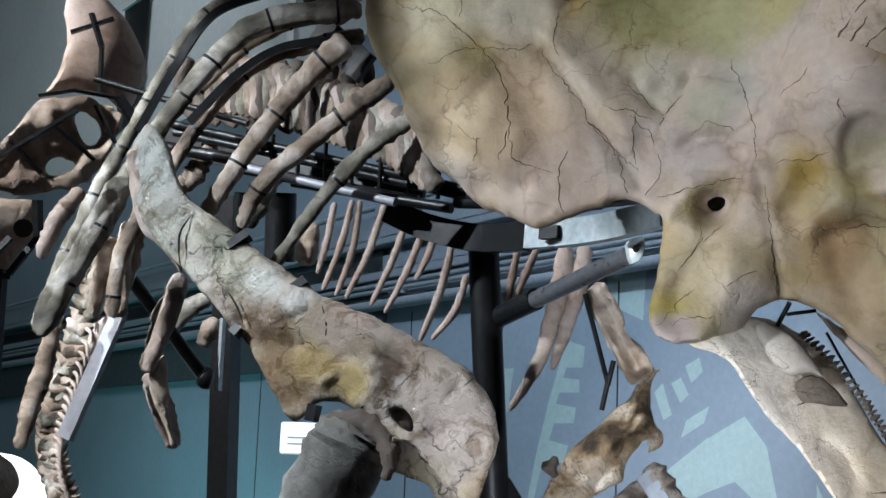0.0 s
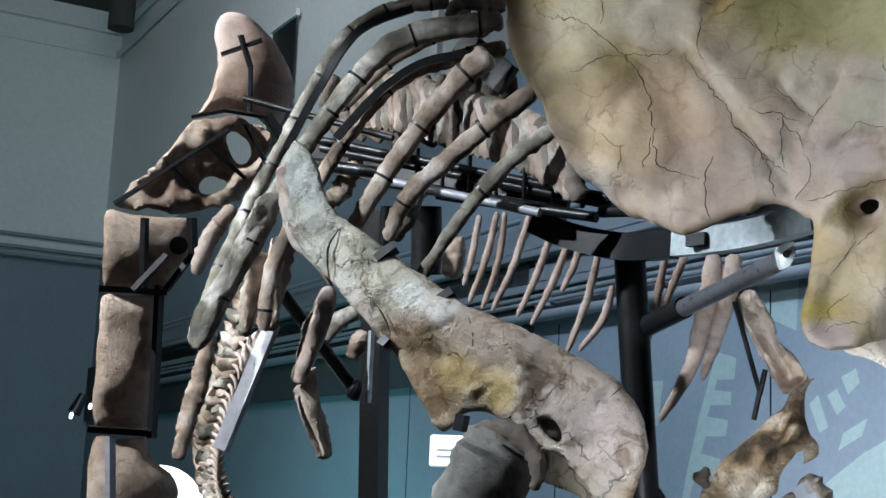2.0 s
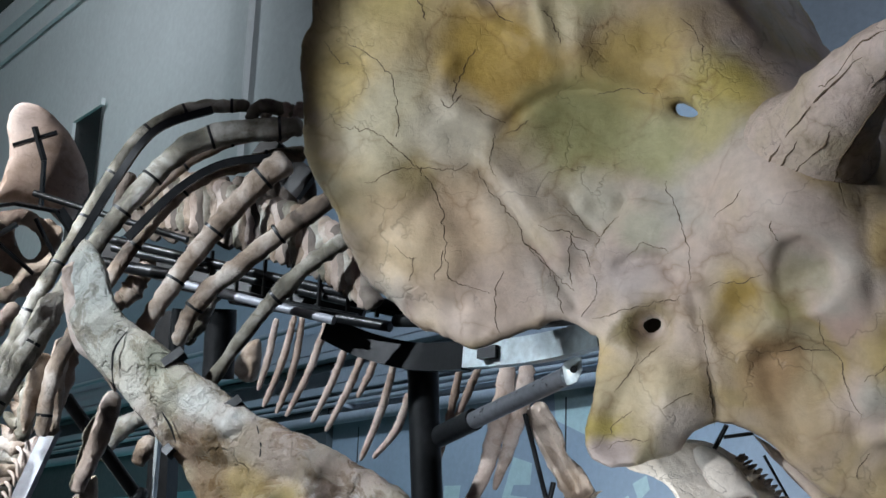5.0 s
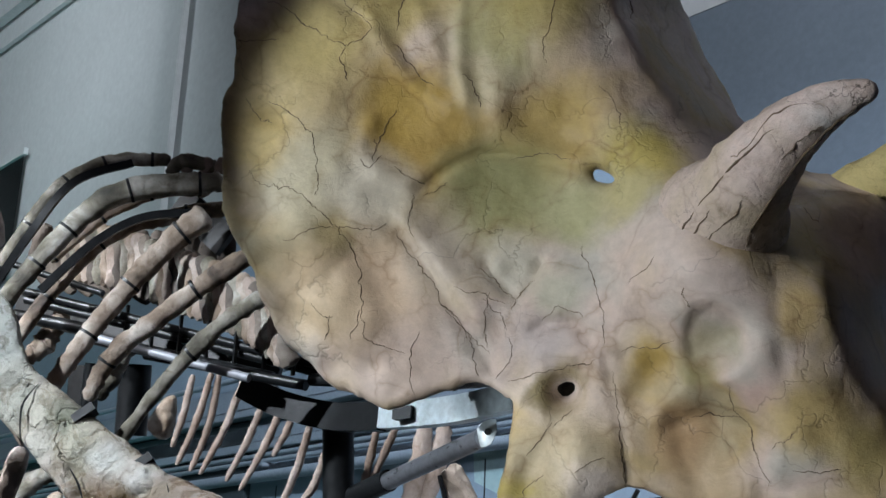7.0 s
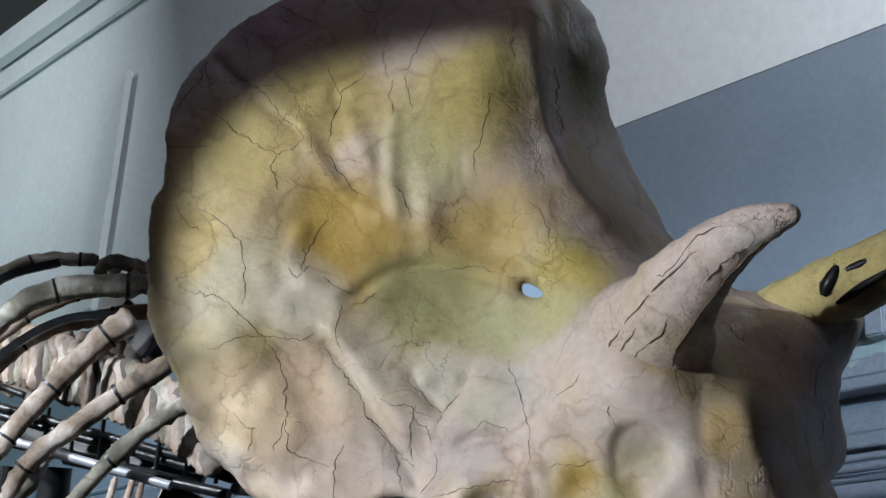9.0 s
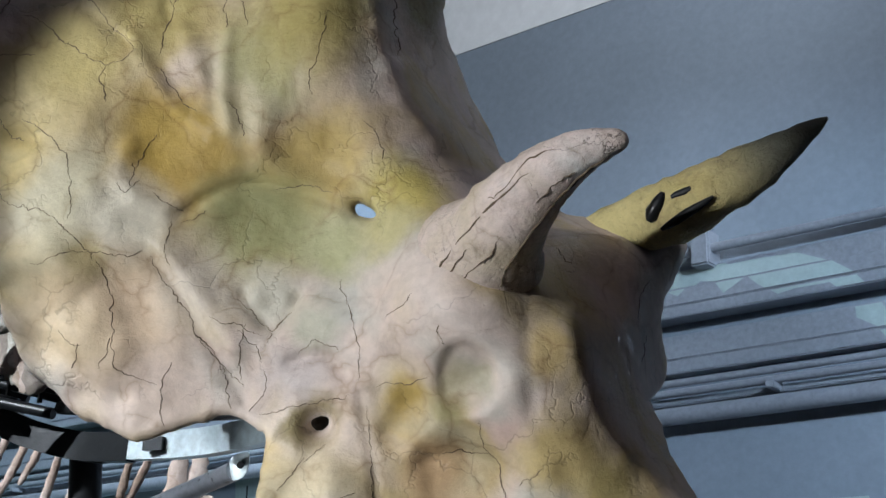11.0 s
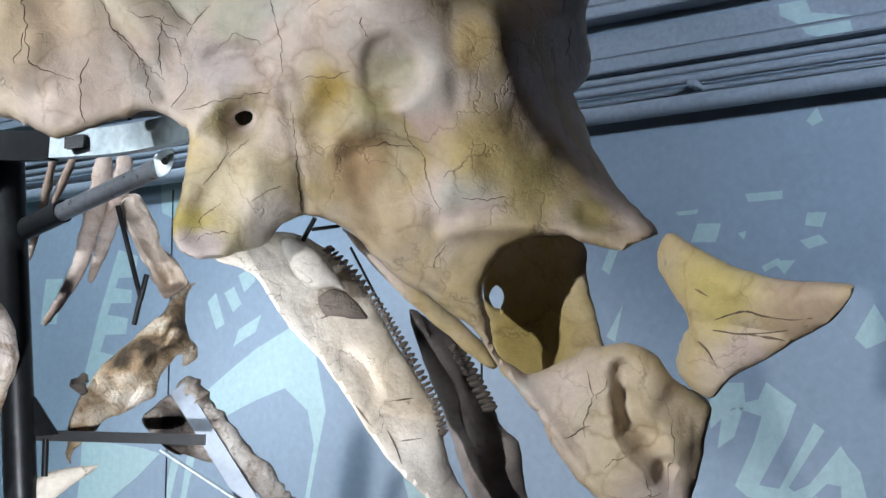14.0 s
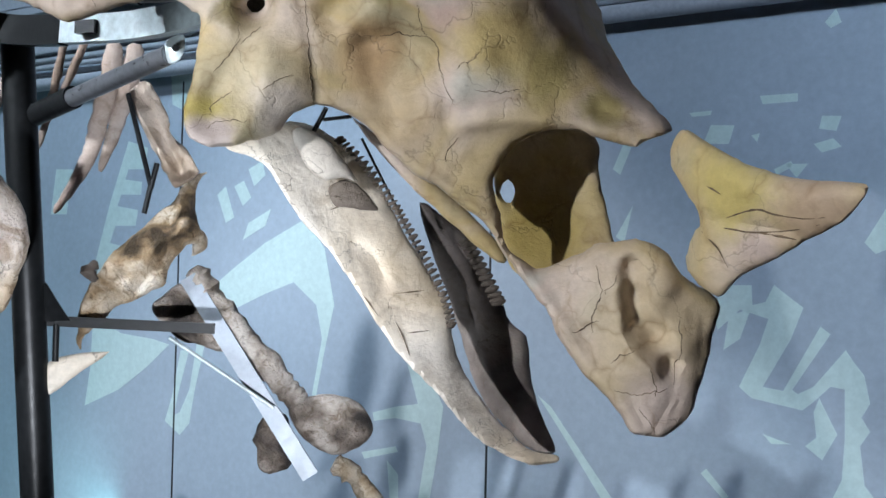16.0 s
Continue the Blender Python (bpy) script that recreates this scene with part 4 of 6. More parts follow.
RIDGES = [
    ([(0.085, 2.5, 2.335), (0.1, 2.52, 2.28), (0.13, 2.56, 2.22), (0.165, 2.6, 2.165), (0.235, 2.64, 2.08), (0.30, 2.66, 2.0), (0.365, 2.645, 1.94)], 0.034, 0.024), ([(-0.335, 2.55, 3.25), (-0.328, 2.545, 3.144), (-0.31, 2.6, 3.089), (-0.29, 2.61, 2.968), (-0.268, 2.61, 2.895), (-0.234, 2.63, 2.836), (-0.19, 2.67, 2.80)], 0.032, 0.026),
    ([(-0.812, 2.466, 2.933), (-0.775, 2.504, 2.881), (-0.726, 2.55, 2.818), (-0.645, 2.592, 2.771)], 0.016, 0.011), ([(-0.71, 2.482, 2.962), (-0.674, 2.53, 2.887), (-0.635, 2.566, 2.834), (-0.608, 2.6, 2.773)], 0.02, 0.008), ([(-0.621, 2.503, 2.966), (-0.62, 2.554, 2.868), (-0.608, 2.598, 2.779)], 0.015, 0.009), ([(-0.756, 2.504, 2.893), (-0.696, 2.562, 2.808)], 0.02, -0.009), ([(-0.65, 2.536, 2.888), (-0.64, 2.575, 2.811)], 0.012, -0.007),
    ([(-0.813, 2.46, 2.704), (-0.821, 2.485, 2.638), (-0.778, 2.515, 2.597), (-0.722, 2.541, 2.572)], 0.02, 0.012), ([(-0.545, 2.59, 2.826), (-0.538, 2.631, 2.736), (-0.468, 2.667, 2.68), (-0.384, 2.689, 2.659)], 0.03, 0.014), ([(-0.71, 2.544, 2.573), (-0.602, 2.594, 2.658), (-0.489, 2.647, 2.667), (-0.37, 2.68, 2.629)], 0.012, -0.014), ([(-0.278, 2.577, 3.149), (-0.284, 2.626, 3.062), (-0.275, 2.662, 2.995)], 0.02, -0.03), ([(-0.226, 2.626, 3.173), (-0.226, 2.682, 3.074)], 0.02, 0.02),
    ([(-1.039, 2.378, 2.694), (-0.996, 2.397, 2.693)], 0.014, -0.012), ([(-1.007, 2.325, 3.051), (-0.923, 2.397, 2.988), (-0.813, 2.471, 2.922)], 0.012, -0.01), ([(-0.739, 2.469, 2.971), (-0.752, 2.435, 3.023), (-0.685, 2.434, 3.059)], 0.01, -0.008),
    ([(-0.58, 2.53, 2.399), (-0.545, 2.55, 2.358), (-0.508, 2.564, 2.339), (-0.464, 2.554, 2.403)], 0.013, -0.018), ([(-0.77, 2.492, 2.482), (-0.697, 2.54, 2.404), (-0.626, 2.569, 2.295), (-0.561, 2.589, 2.196)], 0.014, -0.012), ([(-0.739, 2.497, 2.496), (-0.665, 2.545, 2.417), (-0.583, 2.576, 2.309)], 0.025, 0.014),
    ([(-0.047, 2.451, 2.38), (-0.033, 2.481, 2.276), (-0.023, 2.498, 2.169), (-0.044, 2.507, 2.121)], 0.03, 0.004), ([(0.002, 2.452, 2.381), (0.003, 2.487, 2.256), (0.009, 2.503, 2.148)], 0.012, -0.004), ([(-0.114, 2.52, 2.311), (-0.064, 2.529, 2.287), (-0.051, 2.543, 2.235), (-0.074, 2.555, 2.181), (-0.118, 2.556, 2.165), (-0.162, 2.549, 2.185), (-0.175, 2.535, 2.238), (-0.158, 2.523, 2.29), (-0.114, 2.52, 2.311)], 0.016, 0.006), ([(-0.114, 2.524, 2.296), (-0.076, 2.532, 2.276), (-0.067, 2.542, 2.235), (-0.084, 2.552, 2.192), (-0.118, 2.553, 2.18), (-0.151, 2.548, 2.194), (-0.16, 2.536, 2.238), (-0.147, 2.527, 2.279), (-0.114, 2.524, 2.296)], 0.009, -0.008), ([(-0.21, 2.568, 2.071), (-0.144, 2.569, 2.092), (-0.076, 2.527, 2.065), (-0.046, 2.539, 2.002), (-0.037, 2.549, 1.929)], 0.016, -0.012),
    ([(-0.471, 2.539, 2.265), (-0.406, 2.547, 2.279), (-0.358, 2.544, 2.239)], 0.012, -0.014), ([(-0.459, 2.552, 2.222), (-0.381, 2.556, 2.218), (-0.313, 2.545, 2.222)], 0.02, 0.012), ([(-0.326, 2.527, 2.201), (-0.313, 2.546, 2.121), (-0.296, 2.542, 2.043), (-0.287, 2.576, 1.961)], 0.01, -0.010), ([(0.309, 2.617, 1.681), (0.306, 2.619, 1.606), (0.323, 2.616, 1.519), (0.377, 2.607, 1.466)], 0.014, 0.016), ([(-0.003, 2.591, 1.927), (0.084, 2.589, 1.939), (0.194, 2.605, 1.938), (0.303, 2.598, 1.917)], 0.016, 0.014), ([(-0.288, 2.589, 1.954), (-0.212, 2.598, 1.946), (-0.134, 2.613, 1.872), (0.033, 2.629, 1.755), (0.158, 2.631, 1.592), (0.269, 2.608, 1.442)], 0.014, 0.010), ([(0.259, 2.598, 1.955), (0.324, 2.593, 1.939), (0.367, 2.591, 1.918)], 0.012, -0.014),
    ([(0.445, 2.6, 1.566), (0.435, 2.599, 1.468), (0.409, 2.596, 1.37)], 0.007, -0.007), ([(0.468, 2.596, 1.555), (0.457, 2.595, 1.458), (0.427, 2.593, 1.36)], 0.007, -0.007), ([(0.422, 2.601, 1.478), (0.399, 2.6, 1.391), (0.367, 2.599, 1.335)], 0.007, -0.006), ([(0.324, 2.611, 1.421), (0.345, 2.606, 1.379), (0.367, 2.598, 1.328)], 0.007, -0.006), ([(0.44, 2.6, 1.522), (0.419, 2.599, 1.424), (0.383, 2.598, 1.348)], 0.006, 0.005),
    ([(-1.047, 2.472, 2.441), (-0.96, 2.498, 2.471), (-0.872, 2.538, 2.445)], 0.03, 0.01), ([(-0.857, 2.51, 2.375), (-0.805, 2.514, 2.304), (-0.827, 2.527, 2.227)], 0.03, 0.012), ([(-0.994, 2.533, 2.312), (-0.911, 2.553, 2.269), (-0.814, 2.569, 2.201)], 0.025, -0.010), ([(-0.886, 2.499, 2.473), (-0.814, 2.547, 2.405), (-0.765, 2.567, 2.316)], 0.03, -0.008), ([(-0.419, 2.527, 2.378), (-0.364, 2.542, 2.36), (-0.27, 2.525, 2.32)], 0.03, 0.010), ([(-0.201, 2.554, 2.092), (-0.179, 2.573, 1.998), (-0.134, 2.586, 1.935)], 0.02, -0.010), ([(0.038, 2.552, 2.052), (0.061, 2.562, 1.99), (0.149, 2.584, 1.962)], 0.025, 0.010), ([(-0.431, 2.509, 2.058), (-0.473, 2.514, 1.983), (-0.491, 2.51, 1.907)], 0.02, -0.012), ([(-0.379, 2.523, 2.029), (-0.391, 2.543, 1.957), (-0.433, 2.544, 1.891)], 0.025, 0.012),
]
face_me, crack_me = relief(rim_frill + rim_brow + rim_nose + rim_mouth + rim_low, swell_frill + swell_face, OUT_S, 0.09, 0.025, 0.009, 0.012, 3.6,
    holes=[((-0.335, 2.705, 2.634), 0.024, 0.011, -25), ((-0.421, 2.566, 2.144), 0.017, 0.013, 20)], seed=1, ease=1, jag=0.007,
    dents=[((-0.117, 2.539, 2.24), 0.15, -0.008), ((-0.117, 2.539, 2.24), 0.09, 0.03), ((-0.16, 2.5, 2.43), 0.21, -0.07), ((0.13, 2.6, 2.44), 0.11, 0.05), ((-0.416, 2.56, 2.14), 0.05, 0.03), ((-0.222, 2.545, 2.178), 0.06, 0.02), ((-0.265, 2.552, 2.123), 0.05, 0.02), ((-0.099, 2.587, 2.062), 0.12, 0.045), ((-0.762, 2.475, 2.708), 0.16, 0.025), ((-0.428, 2.645, 2.75), 0.14, 0.025), ((0.323, 2.616, 1.656), 0.035, 0.03), ((0.33, 2.616, 1.607), 0.04, 0.04), ((0.341, 2.615, 1.558), 0.045, 0.04), ((0.376, 2.61, 1.529), 0.04, 0.045), ((0.4, 2.605, 1.478), 0.03, 0.03), ((0.267, 2.623, 1.605), 0.08, -0.015), ((0.385, 2.609, 1.63), 0.05, -0.02), ((0.435, 2.601, 1.522), 0.05, -0.015), ((-0.525, 2.55, 2.373), 0.05, 0.02), ((-0.332, 2.53, 2.184), 0.05, -0.015), ((-0.019, 2.546, 2.225), 0.06, -0.006), ((-0.416, 2.529, 2.127), 0.06, 0.03), ((-0.353, 2.57, 2.016), 0.09, -0.02), ((-0.799, 2.572, 2.413), 0.12, 0.02), ((-0.892, 2.574, 2.294), 0.1, -0.02)],
    lines=crack_rim + crack_frill + crack_window + crack_face + crack_snout + wide_cracks, line_width=0.0019, wide=len(wide_cracks), ridges=RIDGES)
CRACK = plain_mat("dark_crack_dirt", (0.14, 0.10, 0.06), 0.8, 0, 80, 0.4)
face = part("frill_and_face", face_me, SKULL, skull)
# added plug behind the cheek hole, coloured dark as its shade
part("hole_shade", loft([(-0.462, 2.82, 2.19), (-0.455, 2.76, 2.182), (-0.45, 2.72, 2.176)], [0.05, 0.05, 0.048], 14, 1, (0, 0, 1), 0.05, 3, 2), DARK_BONE_SHADE, skull, "dark plug that stands for the shade in the cheek hole")
for me in crack_me:
    part("crack", me, CRACK, face)
part("orbit_fill", loft([(-0.118, 2.597, 2.253), (-0.114, 2.539, 2.238), (-0.114, 2.525, 2.235)], [0.055, 0.055, 0.04], 28, 1.3, (0, 0, 1), 0.04, 2, 4), SKULL, skull, "grey-green stone in the eye socket")
near_horn = part("brow_horn", loft([(-0.199, 2.874, 2.439), (-0.138, 2.655, 2.45), (-0.064, 2.434, 2.489), (0.012, 2.318, 2.546), (0.099, 2.256, 2.587), (0.182, 2.224, 2.602)], [0.22, 0.185, 0.097, 0.065, 0.043, 0.014], 32, 1.0, (0, -1, 0), 0.02, 3, 10), HORN, skull, "pale cracked brow horn")
far_horn = part("brow_horn", loft([(0.067, 2.934, 2.609), (0.207, 2.859, 2.658), (0.328, 2.787, 2.679), (0.478, 2.7, 2.738), (0.623, 2.596, 2.807)], [0.05, 0.062, 0.076, 0.056, 0.006], 28, 1.0, (0, -1, 0), 0.03, 5, 8), FAR_HORN, skull, "olive brow horn with a lit base and shadowed tip in its colour")
# solid black inlays paint the shade of the horn's openings
for a, b, r in (((0.259, 2.749, 2.634), (0.29, 2.723, 2.692), 0.017), ((0.306, 2.719, 2.678), (0.386, 2.698, 2.707), 0.012), ((0.284, 2.732, 2.609), (0.392, 2.687, 2.668), 0.010)):
    part("slot_shade", loft([a, ((a[0] + b[0]) / 2, (a[1] + b[1]) / 2, (a[2] + b[2]) / 2), b], [r * 0.8, r, r * 0.6], 10, 1, (0, -1, 0), 0.1, 1, 3), BLACK, far_horn, "black inlay that stands for the shade in an open slot")
horn_skin = BVHTree.FromPolygons([v.co[:] for v in near_horn.data.vertices], [f.vertices[:] for f in near_horn.data.polygons])
for pts, wide in (([(-0.206, 2.472, 2.38), (-0.154, 2.405, 2.438), (-0.082, 2.327, 2.489), (0.007, 2.259, 2.546)], 0.0034), ([(-0.055, 2.446, 2.379), (-0.037, 2.385, 2.421), (0.008, 2.327, 2.467), (0.084, 2.259, 2.53), (0.144, 2.23, 2.569)], 0.0040), ([(-0.225, 2.486, 2.396), (-0.155, 2.435, 2.409), (-0.109, 2.374, 2.445)], 0.0026),
                  ([(0.018, 2.278, 2.499), (0.058, 2.246, 2.524), (0.089, 2.235, 2.536)], 0.0030), ([(-0.133, 2.453, 2.358), (-0.116, 2.409, 2.4), (-0.067, 2.377, 2.44), (-0.045, 2.347, 2.469)], 0.0024), ([(-0.076, 2.295, 2.516), (-0.045, 2.294, 2.521), (0.007, 2.242, 2.572), (0.058, 2.238, 2.581)], 0.0022), ([(0.059, 2.269, 2.506), (0.099, 2.257, 2.534), (0.159, 2.217, 2.572)], 0.0026)):
    fine = spline(pts, 7)
    laid = []
    for q in fine:
        spot_on, nrm, idx, far_off = horn_skin.find_nearest(Vector(q))
        laid.append(tuple(spot_on + nrm * 0.0006 + Vector((random.uniform(-1, 1), 0, random.uniform(-1, 1))) * 0.0022))
    part("crack", loft(laid, [wide * 0.2, wide * 0.6, wide * 0.4, wide * 0.7, wide * 0.2], 6, 1, (0, -1, 0), 0.2, 2, 2), CRACK, near_horn)
part("nose_horn", relief([(0.417, 2.582, 1.925), (0.467, 2.538, 1.891), (0.517, 2.471, 1.851), (0.583, 2.399, 1.819), (0.642, 2.323, 1.804), (0.689, 2.269, 1.793), (0.685, 2.272, 1.769), (0.662, 2.323, 1.729), (0.621, 2.387, 1.702), (0.577, 2.451, 1.671), (0.521, 2.525, 1.632), (0.493, 2.571, 1.594), (0.44, 2.58, 1.631), (0.429, 2.581, 1.668), (0.439, 2.578, 1.717), (0.452, 2.574, 1.747), (0.426, 2.574, 1.797), (0.395, 2.583, 1.857)], [(0.482, 2.443, 1.793), (0.575, 2.364, 1.759), (0.469, 2.533, 1.684), (0.502, 2.486, 1.703)], OUT_S, 0.12, 0.03, 0.010, 0.008, 9, seed=4, ridges=[([(0.441, 2.495, 1.732), (0.511, 2.482, 1.739), (0.602, 2.412, 1.72)], 0.009, -0.016), ([(0.464, 2.493, 1.687), (0.493, 2.49, 1.631)], 0.01, -0.014), ([(0.639, 2.347, 1.779), (0.649, 2.346, 1.754)], 0.012, -0.018), ([(0.458, 2.484, 1.838), (0.548, 2.469, 1.807), (0.621, 2.351, 1.784)], 0.03, 0.012)]), SKULL, skull, "olive and brown nose horn")
for pts in ([(0.489, 2.505, 1.75), (0.508, 2.47, 1.757), (0.532, 2.436, 1.762), (0.558, 2.414, 1.752), (0.599, 2.377, 1.743), (0.63, 2.346, 1.744)], [(0.454, 2.571, 1.738), (0.494, 2.503, 1.73), (0.528, 2.464, 1.722), (0.587, 2.411, 1.724), (0.624, 2.359, 1.732)], [(0.454, 2.563, 1.727), (0.48, 2.534, 1.694), (0.498, 2.529, 1.658)], [(0.455, 2.522, 1.81), (0.465, 2.511, 1.803), (0.477, 2.498, 1.793)], [(0.537, 2.456, 1.721), (0.579, 2.419, 1.712), (0.597, 2.41, 1.707)]):
    part("crack", loft(pts, [0.0006, 0.0020, 0.0014, 0.0006], 8, 1, (0, -1, 0), 0.2, 1, 6), CRACK, skull)
part("nasal_wall", relief([(0.056, 2.8, 1.861), (0.124, 2.791, 1.932), (0.189, 2.786, 1.945), (0.276, 2.801, 1.936), (0.287, 2.81, 1.843), (0.319, 2.796, 1.71), (0.325, 2.757, 1.63), (0.208, 2.728, 1.605), (0.094, 2.752, 1.648)], [(0.19, 2.863, 1.773)], OUT_S, 0.04, 0.015, 0.014, 0.006, 8, holes=[((0.09, 2.824, 1.816), 0.012, 0.022, 10)], seed=5), SKULL, skull)
part("cheek_bone", relief([(-0.248, 2.795, 1.967), (-0.147, 2.811, 1.903), (-0.063, 2.822, 1.835), (0.022, 2.829, 1.762), (0.095, 2.832, 1.68), (0.072, 2.833, 1.661), (-0.025, 2.83, 1.737), (-0.122, 2.82, 1.824), (-0.194, 2.808, 1.899)], [], OUT_S, 0.04, 0.015, 0.014, 0.004, 9, seed=6), SKULL, skull)
jaw = part("lower_jaw", relief([(-0.49, 2.648, 1.878), (-0.411, 2.685, 1.85), (-0.369, 2.717, 1.798), (-0.324, 2.738, 1.732), (-0.278, 2.755, 1.685), (-0.231, 2.762, 1.618), (-0.183, 2.766, 1.547), (-0.135, 2.767, 1.481), (-0.075, 2.757, 1.419), (-0.027, 2.744, 1.367), (0.02, 2.73, 1.318), (0.078, 2.716, 1.282), (0.14, 2.701, 1.26), (0.199, 2.688, 1.259), (0.195, 2.69, 1.276), (0.146, 2.714, 1.286), (0.089, 2.741, 1.327), (0.042, 2.766, 1.381), (0, 2.79, 1.448), (-0.017, 2.812, 1.506), (-0.027, 2.833, 1.57), (-0.059, 2.842, 1.623), (-0.096, 2.85, 1.682), (-0.134, 2.855, 1.742), (-0.159, 2.851, 1.789), (-0.196, 2.843, 1.848), (-0.237, 2.825, 1.894), (-0.312, 2.791, 1.942), (-0.368, 2.762, 1.952), (-0.404, 2.699, 1.917)], [(-0.209, 2.762, 1.677), (-0.299, 2.704, 1.822), (-0.113, 2.77, 1.551), (-0.242, 2.833, 1.804)], OUT_S, 0.06, 0.02, 0.010, 0.006, 8, seed=7, ridges=[([(-0.4, 2.688, 1.841), (-0.273, 2.716, 1.668), (-0.132, 2.727, 1.471), (0.02, 2.72, 1.316), (0.146, 2.712, 1.264)], 0.018, 0.02), ([(-0.228, 2.72, 1.675), (-0.193, 2.724, 1.647), (-0.167, 2.727, 1.596)], 0.012, -0.02), ([(-0.017, 2.73, 1.451), (0.019, 2.725, 1.372), (0.1, 2.718, 1.301)], 0.015, -0.02), ([(-0.185, 2.717, 1.802), (-0.102, 2.73, 1.667), (-0.031, 2.733, 1.553)], 0.012, 0.015), ([(-0.134, 2.729, 1.551), (-0.041, 2.732, 1.519)], 0.006, -0.01)]), JAW, skull, "cream lower jaw bone")
part("coronoid", relief([(-0.351, 2.667, 1.917), (-0.314, 2.671, 1.925), (-0.269, 2.68, 1.894), (-0.239, 2.687, 1.856), (-0.213, 2.694, 1.813), (-0.246, 2.69, 1.824), (-0.28, 2.687, 1.815), (-0.309, 2.672, 1.83), (-0.335, 2.664, 1.868)], [(-0.287, 2.641, 1.861)], OUT_S, 0.04, 0.018, 0.01, 0.004, 9, seed=31), JAW, jaw, "white flange of the jaw")
# thin plate whose dark colour paints the shade of the jaw hollow
part("hollow", relief([(-0.278, 2.707, 1.811), (-0.242, 2.71, 1.826), (-0.209, 2.724, 1.814), (-0.172, 2.741, 1.767), (-0.196, 2.729, 1.761), (-0.241, 2.715, 1.764), (-0.27, 2.711, 1.771)], [], OUT_S, 0.02, 0.006, 0.012, 0.004, 9, seed=32), DARK_BONE_SHADE, jaw, "dark plate with the shade of the jaw hollow in its colour")
for pts in ([(-0.206, 2.757, 1.596), (-0.17, 2.755, 1.55)], [(-0.139, 2.795, 1.597), (-0.081, 2.825, 1.605)], [(-0.113, 2.778, 1.516), (-0.067, 2.797, 1.522)], [(-0.276, 2.765, 1.767), (-0.249, 2.786, 1.781)], [(-0.136, 2.776, 1.539), (-0.118, 2.769, 1.505), (-0.105, 2.755, 1.471)]):
    part("crack", loft(pts, [0.0005, 0.0014, 0.0005], 8, 1, (0, -1, 0), 0.2, 1, 6), CRACK, jaw)
teeth = spline([(-0.261, 2.76, 1.914), (-0.208, 2.77, 1.865), (-0.154, 2.77, 1.795), (-0.117, 2.766, 1.737), (-0.075, 2.761, 1.668), (-0.038, 2.753, 1.599), (-0.019, 2.743, 1.536)], 6)
for k in range(len(teeth)):
    c = Vector(teeth[k])
    part("tooth", loft([c + Vector((-0.010, 0.004, -0.004)), c, c + Vector((0.009, 0, 0.005))], [0.004, 0.0055 + 0.0012 * math.sin(k * 2.3), 0.0025], 8, 0.8, (0, -1, 0), 0.2, k, 2), DARK_BONE_SHADE, jaw)
far_teeth = spline([(0.008, 2.986, 1.722), (0.047, 2.983, 1.652), (0.083, 2.973, 1.584)], 6)
for k in range(len(far_teeth)):
    c = Vector(far_teeth[k])
    part("tooth", loft([c + Vector((-0.02, 0, -0.006)), c, c + Vector((0.012, 0, 0.004))], [0.006, 0.008, 0.004], 8, 0.8, (0, -1, 0), 0.1, k, 2), DARK_BONE_SHADE, skull)
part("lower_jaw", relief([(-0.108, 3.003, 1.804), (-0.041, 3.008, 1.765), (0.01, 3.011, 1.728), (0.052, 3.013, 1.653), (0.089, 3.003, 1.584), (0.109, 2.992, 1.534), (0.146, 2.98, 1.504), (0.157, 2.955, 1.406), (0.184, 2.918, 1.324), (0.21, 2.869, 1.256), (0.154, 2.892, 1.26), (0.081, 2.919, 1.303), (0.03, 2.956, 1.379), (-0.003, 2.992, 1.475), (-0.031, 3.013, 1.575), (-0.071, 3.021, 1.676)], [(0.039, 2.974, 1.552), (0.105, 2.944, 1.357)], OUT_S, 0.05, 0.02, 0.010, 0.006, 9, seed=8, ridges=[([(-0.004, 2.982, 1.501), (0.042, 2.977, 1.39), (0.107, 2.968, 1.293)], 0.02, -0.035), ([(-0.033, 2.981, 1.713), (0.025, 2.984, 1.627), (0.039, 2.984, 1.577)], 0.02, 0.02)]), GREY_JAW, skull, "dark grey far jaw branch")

for a, b, r in (((-0.283, 2.709, 1.97), (-0.31, 2.732, 1.926), 0.005), ((-0.29, 2.721, 1.948), (-0.232, 2.717, 1.955), 0.004), ((-0.218, 2.803, 1.921), (-0.085, 2.831, 1.668), 0.003)):
    part("rod", pipe(a, b, r, 8), BLACK, skull, "thin black support rod")

